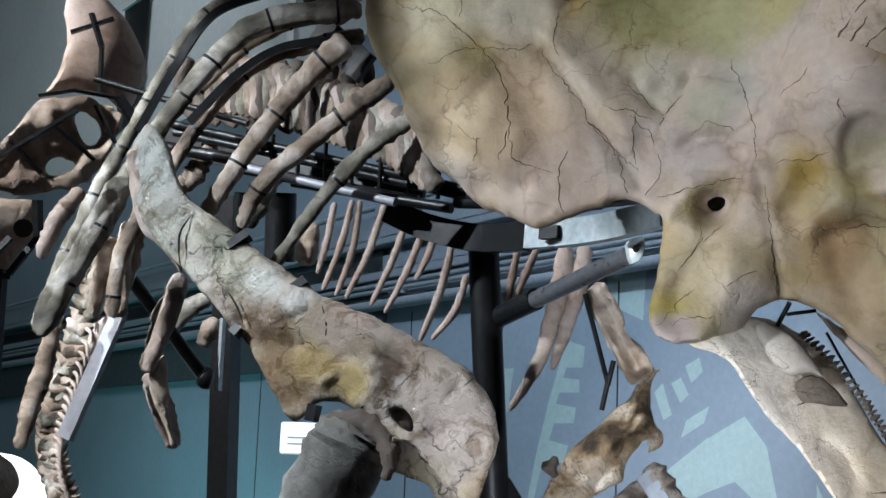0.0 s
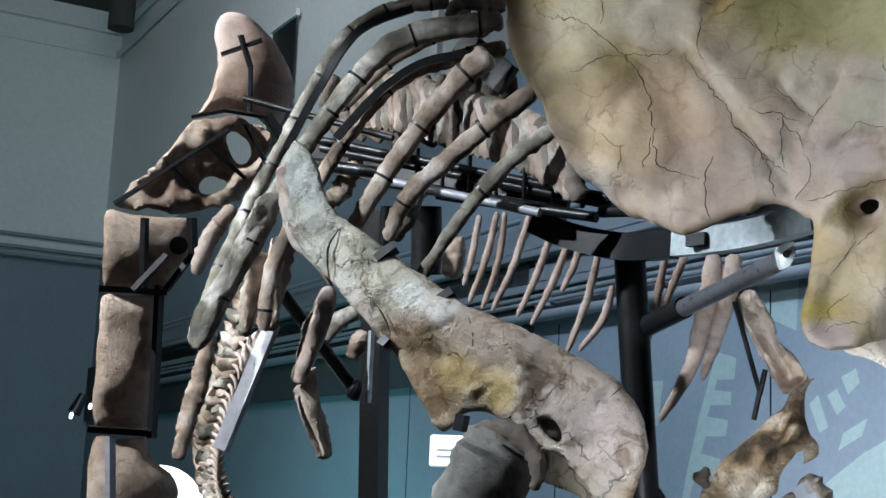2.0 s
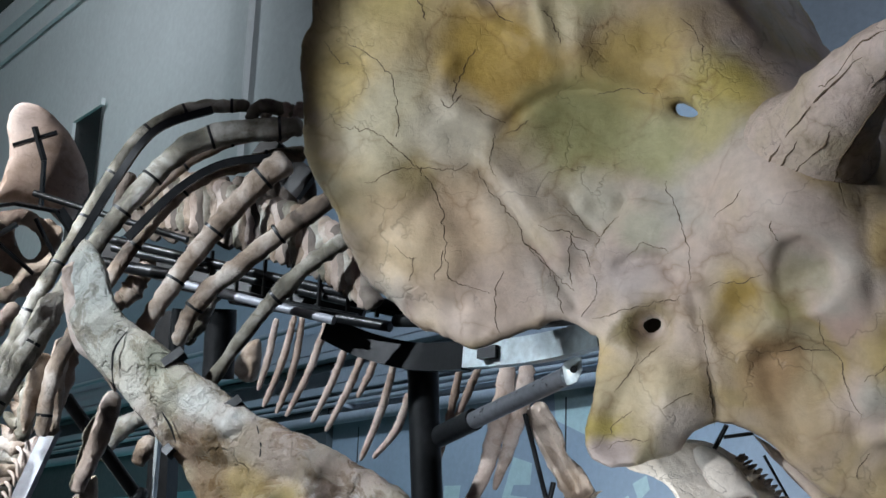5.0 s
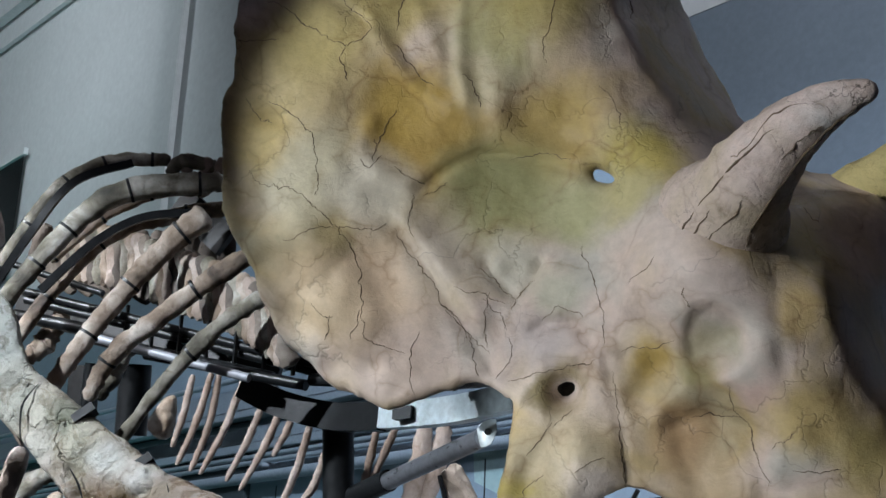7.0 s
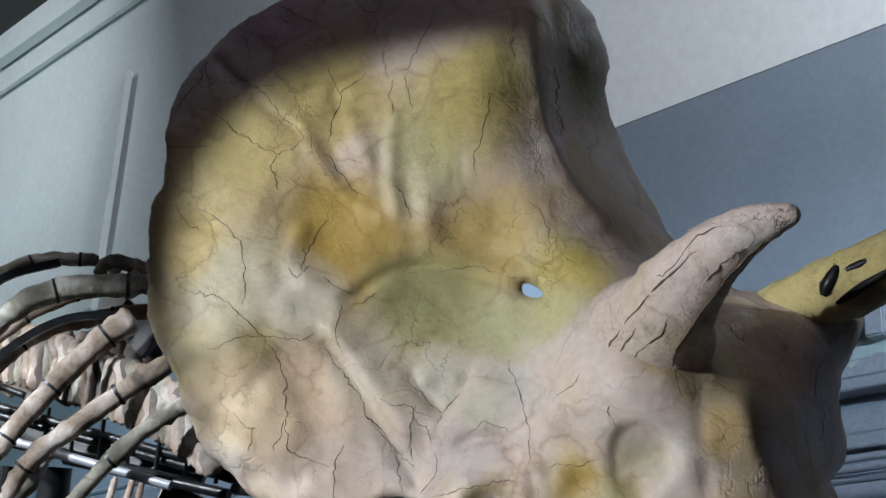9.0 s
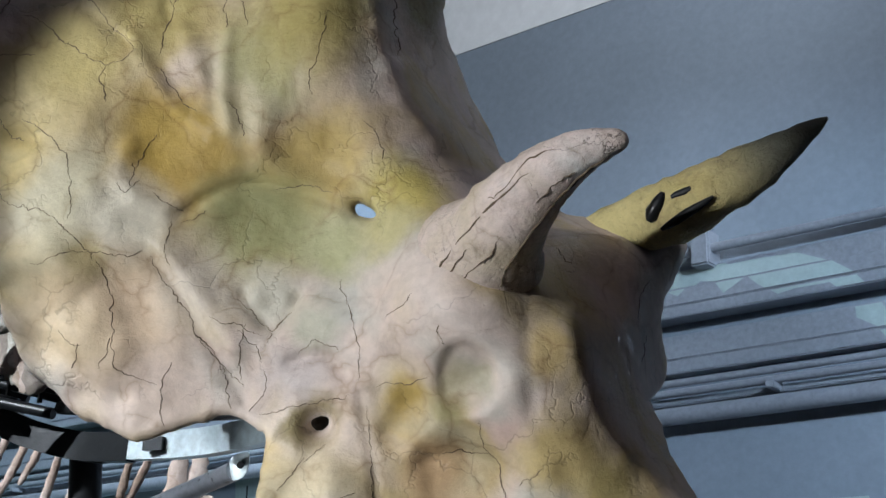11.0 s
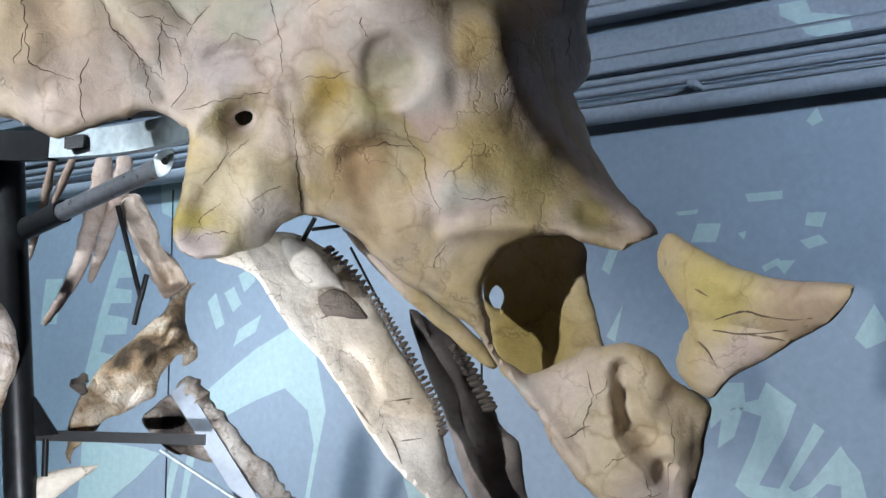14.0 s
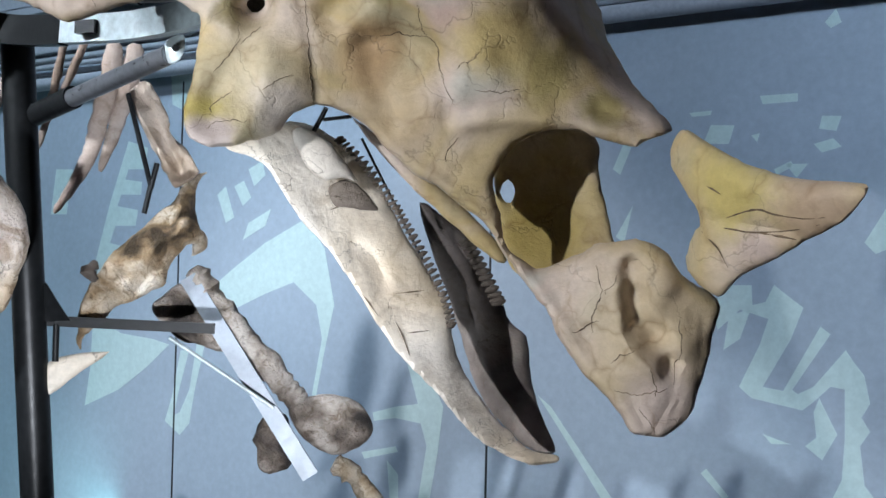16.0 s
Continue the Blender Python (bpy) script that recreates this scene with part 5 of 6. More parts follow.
# ---- shoulder and rib cage ----
OUT_B = (0.25, -0.95, -0.15)
blade = thing("shoulder_blade", (-0.9, 3.1, 1.6), "mottled brown and grey shoulder blade bone with a round hole", "bone")
blade_edge = [(-1.94, 2.885, 2.495), (-1.885, 2.885, 2.449), (-1.851, 2.885, 2.379), (-1.819, 2.885, 2.318), (-1.761, 2.885, 2.261), (-1.676, 2.885, 2.203), (-1.592, 2.885, 2.143), (-1.527, 2.885, 2.106), (-1.455, 2.885, 2.06), (-1.408, 2.885, 2.03), (-1.294, 2.885, 1.985), (-1.205, 2.885, 1.944), (-1.117, 2.885, 1.901), (-1.032, 2.885, 1.858), (-0.989, 2.885, 1.813), (-0.96, 2.885, 1.768), (-0.939, 2.885, 1.698), (-0.943, 2.885, 1.66), (-0.968, 2.885, 1.596), (-0.999, 2.885, 1.532), (-1.081, 2.885, 1.529), (-1.11, 2.885, 1.576), (-1.167, 2.885, 1.6), (-1.202, 2.885, 1.604), (-1.236, 2.885, 1.665), (-1.28, 2.885, 1.727), (-1.34, 2.885, 1.762), (-1.399, 2.885, 1.757), (-1.441, 2.885, 1.716), (-1.474, 2.885, 1.719), (-1.512, 2.885, 1.773), (-1.555, 2.885, 1.841), (-1.598, 2.885, 1.9), (-1.641, 2.885, 1.945), (-1.684, 2.885, 1.991), (-1.744, 2.885, 2.048), (-1.794, 2.885, 2.097), (-1.831, 2.885, 2.116), (-1.9, 2.885, 2.18), (-1.951, 2.885, 2.263), (-1.976, 2.885, 2.347), (-1.974, 2.885, 2.431)]
blade_ridges = [
    ([(-1.776, 2.885, 2.242), (-1.672, 2.885, 2.145), (-1.555, 2.885, 2.057), (-1.444, 2.885, 2)], 0.03, 0.01),
    ([(-1.796, 2.885, 2.09), (-1.692, 2.885, 1.995), (-1.589, 2.885, 1.882), (-1.487, 2.885, 1.732)], 0.022, 0.016),
    ([(-1.655, 2.885, 2.03), (-1.621, 2.885, 1.994), (-1.61, 2.885, 1.959)], 0.012, -0.016),
    ([(-1.594, 2.885, 1.945), (-1.526, 2.885, 1.862), (-1.475, 2.885, 1.78)], 0.03, -0.014),
    ([(-1.776, 2.885, 2.238), (-1.803, 2.885, 2.207), (-1.802, 2.885, 2.119)], 0.006, -0.012),
    ([(-1.529, 2.885, 1.903), (-1.407, 2.885, 1.89), (-1.287, 2.885, 1.863)], 0.02, -0.01),
    ([(-1.394, 2.885, 1.808), (-1.33, 2.885, 1.849), (-1.271, 2.885, 1.836), (-1.255, 2.885, 1.81), (-1.296, 2.885, 1.749)], 0.014, 0.012),
    ([(-1.215, 2.885, 1.864), (-1.156, 2.885, 1.824), (-1.113, 2.885, 1.798)], 0.018, -0.01),
    ([(-1.4, 2.885, 2.02), (-1.32, 2.885, 1.931), (-1.324, 2.885, 1.863)], 0.006, -0.006),
    ([(-1.446, 2.885, 2.035), (-1.431, 2.885, 1.986), (-1.502, 2.885, 1.959)], 0.008, -0.012),
    ([(-1.031, 2.885, 1.823), (-1.07, 2.885, 1.779), (-1.098, 2.885, 1.775)], 0.006, -0.008),
    ([(-0.981, 2.885, 1.596), (-1.048, 2.885, 1.568)], 0.02, -0.01),
    ([(-1.352, 2.885, 1.972), (-1.203, 2.885, 1.904), (-1.059, 2.885, 1.838)], 0.03, 0.01),
]
part("blade", relief(blade_edge, [(-1.617, 2.85, 2.095), (-1.452, 2.85, 1.913), (-1.272, 2.85, 1.86), (-1.071, 2.85, 1.758), (-1.825, 2.85, 2.288), (-1.039, 2.85, 1.656), (-1.332, 2.85, 1.886)], OUT_B, 0.06, 0.02, 0.009, 0.014, 8, holes=[((-1.173, 2.885, 1.729), 0.030, 0.017, -42)], seed=9, jag=0.006, ridges=blade_ridges), BLADE, blade)
for pts in ([(-1.76, 2.868, 2.237), (-1.78, 2.868, 2.214), (-1.797, 2.868, 2.181), (-1.794, 2.868, 2.123), (-1.783, 2.868, 2.089)], [(-1.391, 2.868, 1.997), (-1.375, 2.868, 1.942), (-1.382, 2.868, 1.901)], [(-1.24, 2.868, 1.795), (-1.274, 2.868, 1.753), (-1.3, 2.868, 1.744)], [(-0.998, 2.868, 1.827), (-1.051, 2.868, 1.785), (-1.091, 2.868, 1.769)], [(-1.646, 2.868, 2.03), (-1.619, 2.868, 1.992), (-1.601, 2.868, 1.954)]):
    part("crack", loft(pts, [0.001, 0.0028, 0.001], 8, 1, (0, -1, 0), 0.2, 1, 6), BLACK, blade, "dark open crack")
# added dark plug, so that the round hole looks shaded inside
part("hole_shade", loft([(-1.195, 2.93, 1.731), (-1.183, 2.9, 1.73), (-1.18, 2.892, 1.73)], [0.035, 0.034, 0.03], 14, 1, (0, 0, 1), 0.05, 3, 2), DARK_BONE_SHADE, blade, "dark plug that stands for the shade in the blade hole")
for a, b in (((-1.659, 2.882, 2.146), (-1.616, 2.898, 2.182)), ((-1.48, 2.886, 2.035), (-1.449, 2.897, 2.061)), ((-1.629, 2.875, 1.926), (-1.614, 2.881, 1.945)), ((-1.387, 2.836, 1.717), (-1.38, 2.837, 1.756))):
    part("clip", bar(a, b, 0.024, 0.03, (0, -1, 0.2)), BLACK, blade, "black steel clip")
arm = thing("upper_arm_bone", (-0.9, 3.1, 1.0), "grey-brown upper arm bone with a domed head", "bone")
part("shaft", loft([(-1.259, 2.847, 1.71), (-1.274, 2.841, 1.687), (-1.291, 2.835, 1.643), (-1.34, 2.825, 1.557), (-1.418, 2.819, 1.424), (-1.497, 2.814, 1.29)], [0.05, 0.088, 0.10, 0.092, 0.075, 0.06], 20, 0.9, (0, -1, 0), 0.08, 11, 6), ARM, arm)
part("head_lip", loft([(-1.355, 2.8, 1.691), (-1.314, 2.8, 1.717), (-1.244, 2.8, 1.719), (-1.193, 2.8, 1.682), (-1.17, 2.8, 1.632), (-1.181, 2.8, 1.587)], [0.012, 0.02, 0.024, 0.022, 0.02, 0.012], 12, 0.8, (0, -1, 0), 0.12, 12, 6), DARK_BONE_SHADE, arm, "dark rough lip of the bone head")

cage = thing("rib_cage", (-1.5, 4.0, 1.6), "brown and grey rib cage with backbone on black steel rods", "skeleton")


def rib(pts, r, material, seed, flat=0.6, label="", ties=0):
    ob = part("rib", loft(pts, r, 14, flat, (0.2, -1, 0), 0.075, seed, 12), material, cage, label)
    way = spline(pts, 8)
    wide = np.interp(np.linspace(0, 1, len(way)), np.linspace(0, 1, len(r)), r)
    for k in range(ties):
        i = int((k + 0.6) / ties * (len(way) - 2)) + (seed * k) % 3
        i = min(i, len(way) - 2)
        d = (way[i + 1] - way[i]) / np.linalg.norm(way[i + 1] - way[i])
        part("tie", loft([way[i] - d * 0.004, way[i], way[i] + d * 0.004], [wide[i] * 1.10] * 3, 12, flat * 1.02, (0.2, -1, 0), 0, 0, 1, caps=False), BLACK, ob, "black wire tie")
    return ob


rib([(-1.682, 3.275, 2.981), (-1.832, 3.206, 2.958), (-1.943, 3.144, 2.866), (-2.041, 3.12, 2.705), (-2.106, 3.078, 2.52), (-2.17, 3.025, 2.33), (-2.22, 2.973, 2.113), (-2.242, 2.921, 1.941)], [0.02, 0.022, 0.022, 0.02, 0.02, 0.024, 0.028, 0.02], GREY_RIB, 21, ties=9)
rib([(-1.468, 3.187, 2.867), (-1.606, 3.13, 2.847), (-1.753, 3.074, 2.795), (-1.862, 3.026, 2.659), (-1.944, 2.996, 2.528), (-2.026, 2.944, 2.352), (-2.101, 2.892, 2.142), (-2.164, 2.852, 1.955)], [0.03, 0.034, 0.034, 0.03, 0.028, 0.026, 0.03, 0.02], GREY_RIB, 22, ties=7)
rib([(-1.487, 3.256, 2.817), (-1.652, 3.195, 2.773), (-1.778, 3.132, 2.7), (-1.893, 3.095, 2.542), (-1.975, 3.064, 2.392), (-2.056, 3.013, 2.177), (-2.085, 3.025, 1.991)], [0.026, 0.026, 0.024, 0.022, 0.022, 0.024, 0.02], RIB, 23, ties=5)
rib([(-1.454, 3.07, 2.736), (-1.56, 3.054, 2.639), (-1.652, 3.045, 2.525), (-1.718, 3.019, 2.413), (-1.782, 2.992, 2.286), (-1.82, 2.978, 2.193)], [0.04, 0.034, 0.03, 0.028, 0.024, 0.02], RIB, 24, ties=4)
rib([(-1.279, 2.97, 2.586), (-1.4, 2.966, 2.506), (-1.521, 2.96, 2.409), (-1.621, 2.955, 2.323), (-1.681, 2.971, 2.216)], [0.026, 0.028, 0.028, 0.026, 0.02], RIB, 25, ties=2)
rib([(-1.198, 2.927, 2.471), (-1.301, 2.926, 2.406), (-1.378, 2.932, 2.34), (-1.456, 2.939, 2.259), (-1.584, 2.955, 2.091)], [0.02, 0.024, 0.024, 0.018, 0.018], GREY_RIB, 26, ties=1)
for k, pts in enumerate((
    [(-2.041, 4.326, 2.586), (-2.069, 4.343, 2.453), (-2.105, 4.349, 2.328)], [(-1.98, 4.351, 2.599), (-2.026, 4.366, 2.434), (-2.088, 4.367, 2.267)], [(-1.955, 4.362, 2.6), (-1.988, 4.387, 2.415), (-2.045, 4.39, 2.249)],
    [(-1.853, 4.354, 2.582), (-1.912, 4.366, 2.409), (-1.993, 4.36, 2.233)], [(-1.761, 4.35, 2.52), (-1.819, 4.358, 2.362), (-1.889, 4.354, 2.21)], [(-1.689, 4.331, 2.48), (-1.745, 4.337, 2.336), (-1.824, 4.331, 2.175)],
    [(-1.652, 4.348, 2.467), (-1.677, 4.354, 2.388), (-1.722, 4.353, 2.297)], [(-1.535, 4.231, 2.45), (-1.584, 4.249, 2.258), (-1.656, 4.249, 2.064)], [(-1.501, 4.271, 2.298), (-1.537, 4.277, 2.183), (-1.616, 4.263, 2.075)],
    [(-1.301, 4.212, 2.388), (-1.338, 4.231, 2.211), (-1.383, 4.239, 2.042)], [(-1.237, 4.23, 2.389), (-1.282, 4.236, 2.287), (-1.334, 4.239, 2.165)], [(-1.123, 4.159, 2.372), (-1.152, 4.181, 2.2), (-1.21, 4.19, 2), (-1.304, 4.177, 1.831)],
    [(-1.059, 4.175, 2.372), (-1.101, 4.196, 2.183), (-1.171, 4.204, 1.968)])):
    rib(pts, [0.012, 0.015, 0.009] if k < 11 else [0.026, 0.034, 0.024, 0.009], PALE_RIB, 40 + k)
back = [(-2.044, 3.404, 2.762), (-1.854, 3.349, 2.711), (-1.623, 3.264, 2.615), (-1.404, 3.164, 2.521), (-1.23, 3.097, 2.414)]
line = spline(back, 8)
for k in range(len(line)):
    c = Vector(line[k])
    part("vertebra", loft([c + Vector((-0.03, 0.02, 0.10)), c + Vector((0, 0, 0.04)), c + Vector((0.01, 0, -0.03)), c + Vector((0.03, 0, -0.09))], [0.014, 0.009, 0.010, 0.017], 10, 2.0, (1, 0, 0), 0.12, 60 + k, 4), (DARK_BONE_SHADE, GREY_RIB, RIB, PALE_RIB)[k % 4], cage)
for a, b, r in (((-2.059, 3.212, 2.58), (-1.139, 3.149, 2.338), 0.012), ((-2.054, 3.223, 2.557), (-1.127, 3.159, 2.317), 0.012), ((-2.053, 3.18, 2.5), (-1.784, 3.173, 2.446), 0.018), ((-1.823, 3.213, 2.437), (-1.268, 3.163, 2.311), 0.016), ((-1.653, 3.199, 2.387), (-1.153, 3.104, 2.277), 0.014)):
    part("steel_rod", pipe(a, b, r), BLACK, cage, "black steel support rod")

for x in range(9):
    f = x / 8
    a = Vector((-1.804, 3.202, 2.513)).lerp(Vector((-1.115, 3.12, 2.36)), f)
    part("tie_bar", bar(a + Vector((0, 0, 0.03)), a + Vector((0, 0, -0.07)), 0.008, 0.012), BLACK, cage, "short black steel tie bar")
for a, b, r, m in (((-2.368, 3.262, 2.751), (-1.846, 3.275, 2.585), 0.01, BLACK), ((-1.785, 3.143, 2.423), (-1.305, 3.097, 2.296), 0.012, GREY_BAR), ((-0.701, 2.825, 2.215), (-0.562, 2.801, 2.219), 0.012, GREY_BAR), ((-1.139, 3.106, 2.292), (-0.712, 2.872, 2.226), 0.016, BLACK), ((-1.874, 3.313, 2.392), (-1.888, 3.338, 2.245), 0.02, BLACK), ((-1.949, 3.715, 2.482), (-1.961, 3.754, 2.266), 0.05, BLACK)):
    part("steel_rod", pipe(a, b, r), m, cage, "steel support rod")

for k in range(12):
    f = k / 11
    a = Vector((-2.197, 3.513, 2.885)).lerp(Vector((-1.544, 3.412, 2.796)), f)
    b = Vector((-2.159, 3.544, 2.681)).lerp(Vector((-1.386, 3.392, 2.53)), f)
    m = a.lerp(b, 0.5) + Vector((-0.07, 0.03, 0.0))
    part("rib", loft([a, m, b], [0.016, 0.02, 0.012], 10, 1.6, (1, 0, 0), 0.06, 170 + k, 6), DARK_BONE_SHADE, cage, "dark inner rib")
part("steel_plate", bar((-2.308, 3.582, 2.654), (-1.392, 3.531, 2.411), 0.02, 0.10, (0, 0, 1)), BLACK, cage, "black steel beam along the backbone")
part("steel_plate", bar((-1.685, 3.369, 2.894), (-1.508, 3.332, 2.742), 0.02, 0.09, (0, 0, 1)), BLACK, cage, "black steel beam at the neck")

# ---- steel mount ----
mount = thing("steel_mount", (-0.85, 3.5, 0), "black and bare steel support post with a curved girdle and strut", "support")
part("post", pipe((-1.11, 3.235, 2.242), (-0.98, 3.37, 0.0), 0.041), BLACK, mount)
part("girdle", bent_bar([(-1.375, 3.232, 2.307), (-1.244, 3.187, 2.246), (-1.089, 3.142, 2.205), (-0.927, 3.036, 2.185)], 0.03, 0.07), BLACK, mount)
part("girdle", bent_bar([(-0.927, 3.036, 2.185), (-0.78, 2.941, 2.174), (-0.66, 2.864, 2.174), (-0.558, 2.809, 2.185)], 0.03, 0.062), STEEL, mount, "bare pale steel girdle")
part("strut", pipe((-1.05, 3.239, 2.019), (-0.641, 2.861, 2.102), 0.022), STRUT, mount, "dull grey steel strut tube")
brk = part("bracket", relief([(-0.656, 2.844, 2.122), (-0.635, 2.834, 2.142), (-0.602, 2.83, 2.145), (-0.599, 2.837, 2.112), (-0.613, 2.839, 2.082), (-0.644, 2.845, 2.074)], [], (0, -1, 0), 0.012, 0.004, 0.012, 0, span=1), STEEL, mount)
part("bolt", pipe((-0.623, 2.837, 2.112), (-0.618, 2.813, 2.107), 0.008, 10), BLACK, brk)
part("clamp", bar((-0.877, 2.967, 2.178), (-0.828, 2.949, 2.177), 0.02, 0.03), BLACK, mount)
part("collar", pipe((-1.06, 3.246, 2.017), (-0.932, 3.133, 2.045), 0.028), BLACK, mount)
post2 = thing("steel_post", (-2.0, 4.6, 0), "black square steel post behind the ribs", "post")
part("shaft", bar((-2.426, 4.242, 2.6), (-2.4, 4.4, 0.0), 0.08, 0.08, (0, 1, 0)), BLACK, post2)

part("gusset", relief([(-1.099, 3.293, 1.704), (-1.021, 3.268, 1.608), (-0.94, 3.24, 1.51), (-1.018, 3.268, 1.502), (-1.095, 3.295, 1.5)], [], (0, -1, 0), 0.012, 0.004, 0.03, 0, span=1), BLACK, mount)
part("arm", bar((-1.104, 3.293, 1.515), (-0.618, 3.32, 1.502), 0.02, 0.026), BLACK, mount)
part("tie", pipe((-1.005, 3.293, 1.504), (-1.004, 3.29, 1.413), 0.008), BLACK, mount)

# ---- far shoulder and arm ----
far_blade = thing("far_shoulder_blade", (-0.2, 3.5, 1.9), "dark brown shoulder bone wired to the steel mount", "bone")
part("blade", relief([(-0.864, 3.37, 2.093), (-0.836, 3.37, 2.137), (-0.801, 3.37, 2.119), (-0.781, 3.37, 2.088), (-0.761, 3.37, 2.038), (-0.739, 3.37, 1.98), (-0.705, 3.37, 1.945), (-0.679, 3.37, 1.903), (-0.71, 3.37, 1.87), (-0.745, 3.37, 1.858), (-0.768, 3.37, 1.901), (-0.802, 3.37, 1.955), (-0.836, 3.37, 2.007), (-0.856, 3.37, 2.05)], [], (0.1, -1, 0), 0.05, 0.012, 0.009, 0.02, 14, seed=12, jag=0.012, ridges=[([(-0.832, 3.37, 2.116), (-0.794, 3.37, 2.044), (-0.756, 3.37, 1.958), (-0.725, 3.37, 1.887)], 0.012, -0.03), ([(-0.845, 3.37, 2.058), (-0.803, 3.37, 1.986), (-0.766, 3.37, 1.915)], 0.010, 0.018), ([(-0.815, 3.37, 2.101), (-0.772, 3.37, 2.023), (-0.729, 3.37, 1.942)], 0.010, 0.02)]), LEG, far_blade)
for a, b in (((-0.856, 3.335, 2.087), (-0.792, 3.335, 1.856)), ((-0.792, 3.335, 1.856), (-0.807, 3.337, 1.786)), ((-0.777, 3.333, 1.913), (-0.792, 3.336, 1.849))):
    part("wire", pipe(a, b, 0.007, 8), BLACK, far_blade)
tan = thing("breast_bone", (-0.45, 3.5, 1.6), "tan and cream pitted breast bone with a curved point", "bone")
part("body", relief([(-0.669, 3.449, 1.913), (-0.694, 3.448, 1.866), (-0.692, 3.434, 1.77), (-0.682, 3.428, 1.716), (-0.714, 3.412, 1.7), (-0.749, 3.395, 1.655), (-0.762, 3.392, 1.612), (-0.792, 3.375, 1.583), (-0.831, 3.365, 1.56), (-0.872, 3.344, 1.545), (-0.889, 3.328, 1.524), (-0.921, 3.319, 1.495), (-0.939, 3.312, 1.467), (-0.955, 3.306, 1.436), (-0.963, 3.305, 1.469), (-0.964, 3.317, 1.525), (-0.961, 3.329, 1.567), (-0.943, 3.334, 1.61), (-0.925, 3.349, 1.656), (-0.894, 3.378, 1.701), (-0.843, 3.4, 1.746), (-0.778, 3.423, 1.807), (-0.75, 3.437, 1.846), (-0.716, 3.441, 1.894)], [(-0.816, 3.306, 1.655), (-0.747, 3.362, 1.729), (-0.895, 3.296, 1.569)], (0.1, -1, 0), 0.06, 0.02, 0.010, 0.022, 13, seed=13, jag=0.012,
    ridges=[([(-0.701, 3.395, 1.861), (-0.727, 3.396, 1.76), (-0.795, 3.332, 1.684), (-0.887, 3.308, 1.639)], 0.02, 0.02), ([(-0.746, 3.363, 1.7), (-0.807, 3.33, 1.613), (-0.884, 3.309, 1.548)], 0.012, -0.02)], dents=[((-0.859, 3.337, 1.64), 0.03, 0.02), ((-0.754, 3.39, 1.759), 0.03, 0.02), ((-0.915, 3.321, 1.526), 0.025, 0.015), ((-0.787, 3.354, 1.685), 0.03, -0.02)]), PITTED, tan)
part("knob", loft([(-0.922, 3.319, 1.664), (-0.931, 3.306, 1.635), (-0.913, 3.312, 1.616)], [0.012, 0.02, 0.01], 10, 0.8, (0, -1, 0), 0.2, 7, 4), DARK_BONE_SHADE, tan, "dark knob at the edge")
part("fringe", relief([(-0.703, 3.453, 1.763), (-0.67, 3.461, 1.735), (-0.677, 3.461, 1.698), (-0.715, 3.453, 1.687)], [], (0, -1, 0), 0.03, 0.01, 0.01, 0.02, 16, seed=33, jag=0.01), PITTED, tan)
fore = thing("far_arm_bone", (0, 3.7, 1.4), "grey-brown arm bone bolted to a pale steel strip", "bone")
part("shaft", loft([(-0.707, 3.455, 1.653), (-0.649, 3.468, 1.574), (-0.56, 3.482, 1.459), (-0.47, 3.491, 1.358), (-0.417, 3.494, 1.307)], [0.025, 0.032, 0.034, 0.036, 0.03], 14, 0.9, (0, -1, 0), 0.14, 14, 8), MOTTLED, fore)
part("joint", relief([(-0.458, 3.468, 1.301), (-0.401, 3.478, 1.331), (-0.321, 3.487, 1.335), (-0.262, 3.491, 1.311), (-0.228, 3.488, 1.254), (-0.244, 3.483, 1.21), (-0.316, 3.472, 1.173), (-0.374, 3.467, 1.187), (-0.426, 3.466, 1.229)], [(-0.327, 3.42, 1.265)], (0, -1, 0), 0.07, 0.03, 0.012, 0.012, 10, seed=15), MOTTLED, fore)
part("joint", loft([(-0.481, 3.534, 1.28), (-0.5, 3.524, 1.207), (-0.479, 3.517, 1.127)], [0.03, 0.042, 0.045], 14, 0.9, (0, -1, 0), 0.1, 16, 6), MOTTLED, fore)
part("steel_strip", bar((-0.715, 3.44, 1.63), (-0.386, 3.455, 1.125), 0.045, 0.008, (0, 1, 0)), PIPE, fore, "pale steel mounting strip")
part("wire", pipe((-0.747, 3.394, 1.475), (-0.482, 3.434, 1.3), 0.005, 8), STEEL, fore)
part("wrist", loft([(-0.332, 3.489, 1.156), (-0.28, 3.49, 1.128), (-0.226, 3.485, 1.065), (-0.137, 3.481, 1.003)], [0.03, 0.026, 0.024, 0.03], 14, 0.9, (0, -1, 0), 0.1, 18, 6), PITTED, fore)
part("arm_head", relief([(-0.812, 3.425, 1.549), (-0.783, 3.432, 1.584), (-0.745, 3.441, 1.614), (-0.71, 3.449, 1.606), (-0.681, 3.455, 1.568), (-0.655, 3.459, 1.51), (-0.609, 3.466, 1.464), (-0.625, 3.462, 1.435), (-0.677, 3.452, 1.449), (-0.741, 3.44, 1.469), (-0.781, 3.432, 1.509)], [(-0.721, 3.405, 1.554), (-0.682, 3.433, 1.489)], (0, -1, 0), 0.06, 0.02, 0.010, 0.018, 14, seed=41, jag=0.006), MOTTLED, fore, "knobbly grey-white head of the arm bone")
white = thing("pale_claw_bone", (-0.8, 3.6, 1.4), "smooth white pointed bone held on a small rod", "bone")
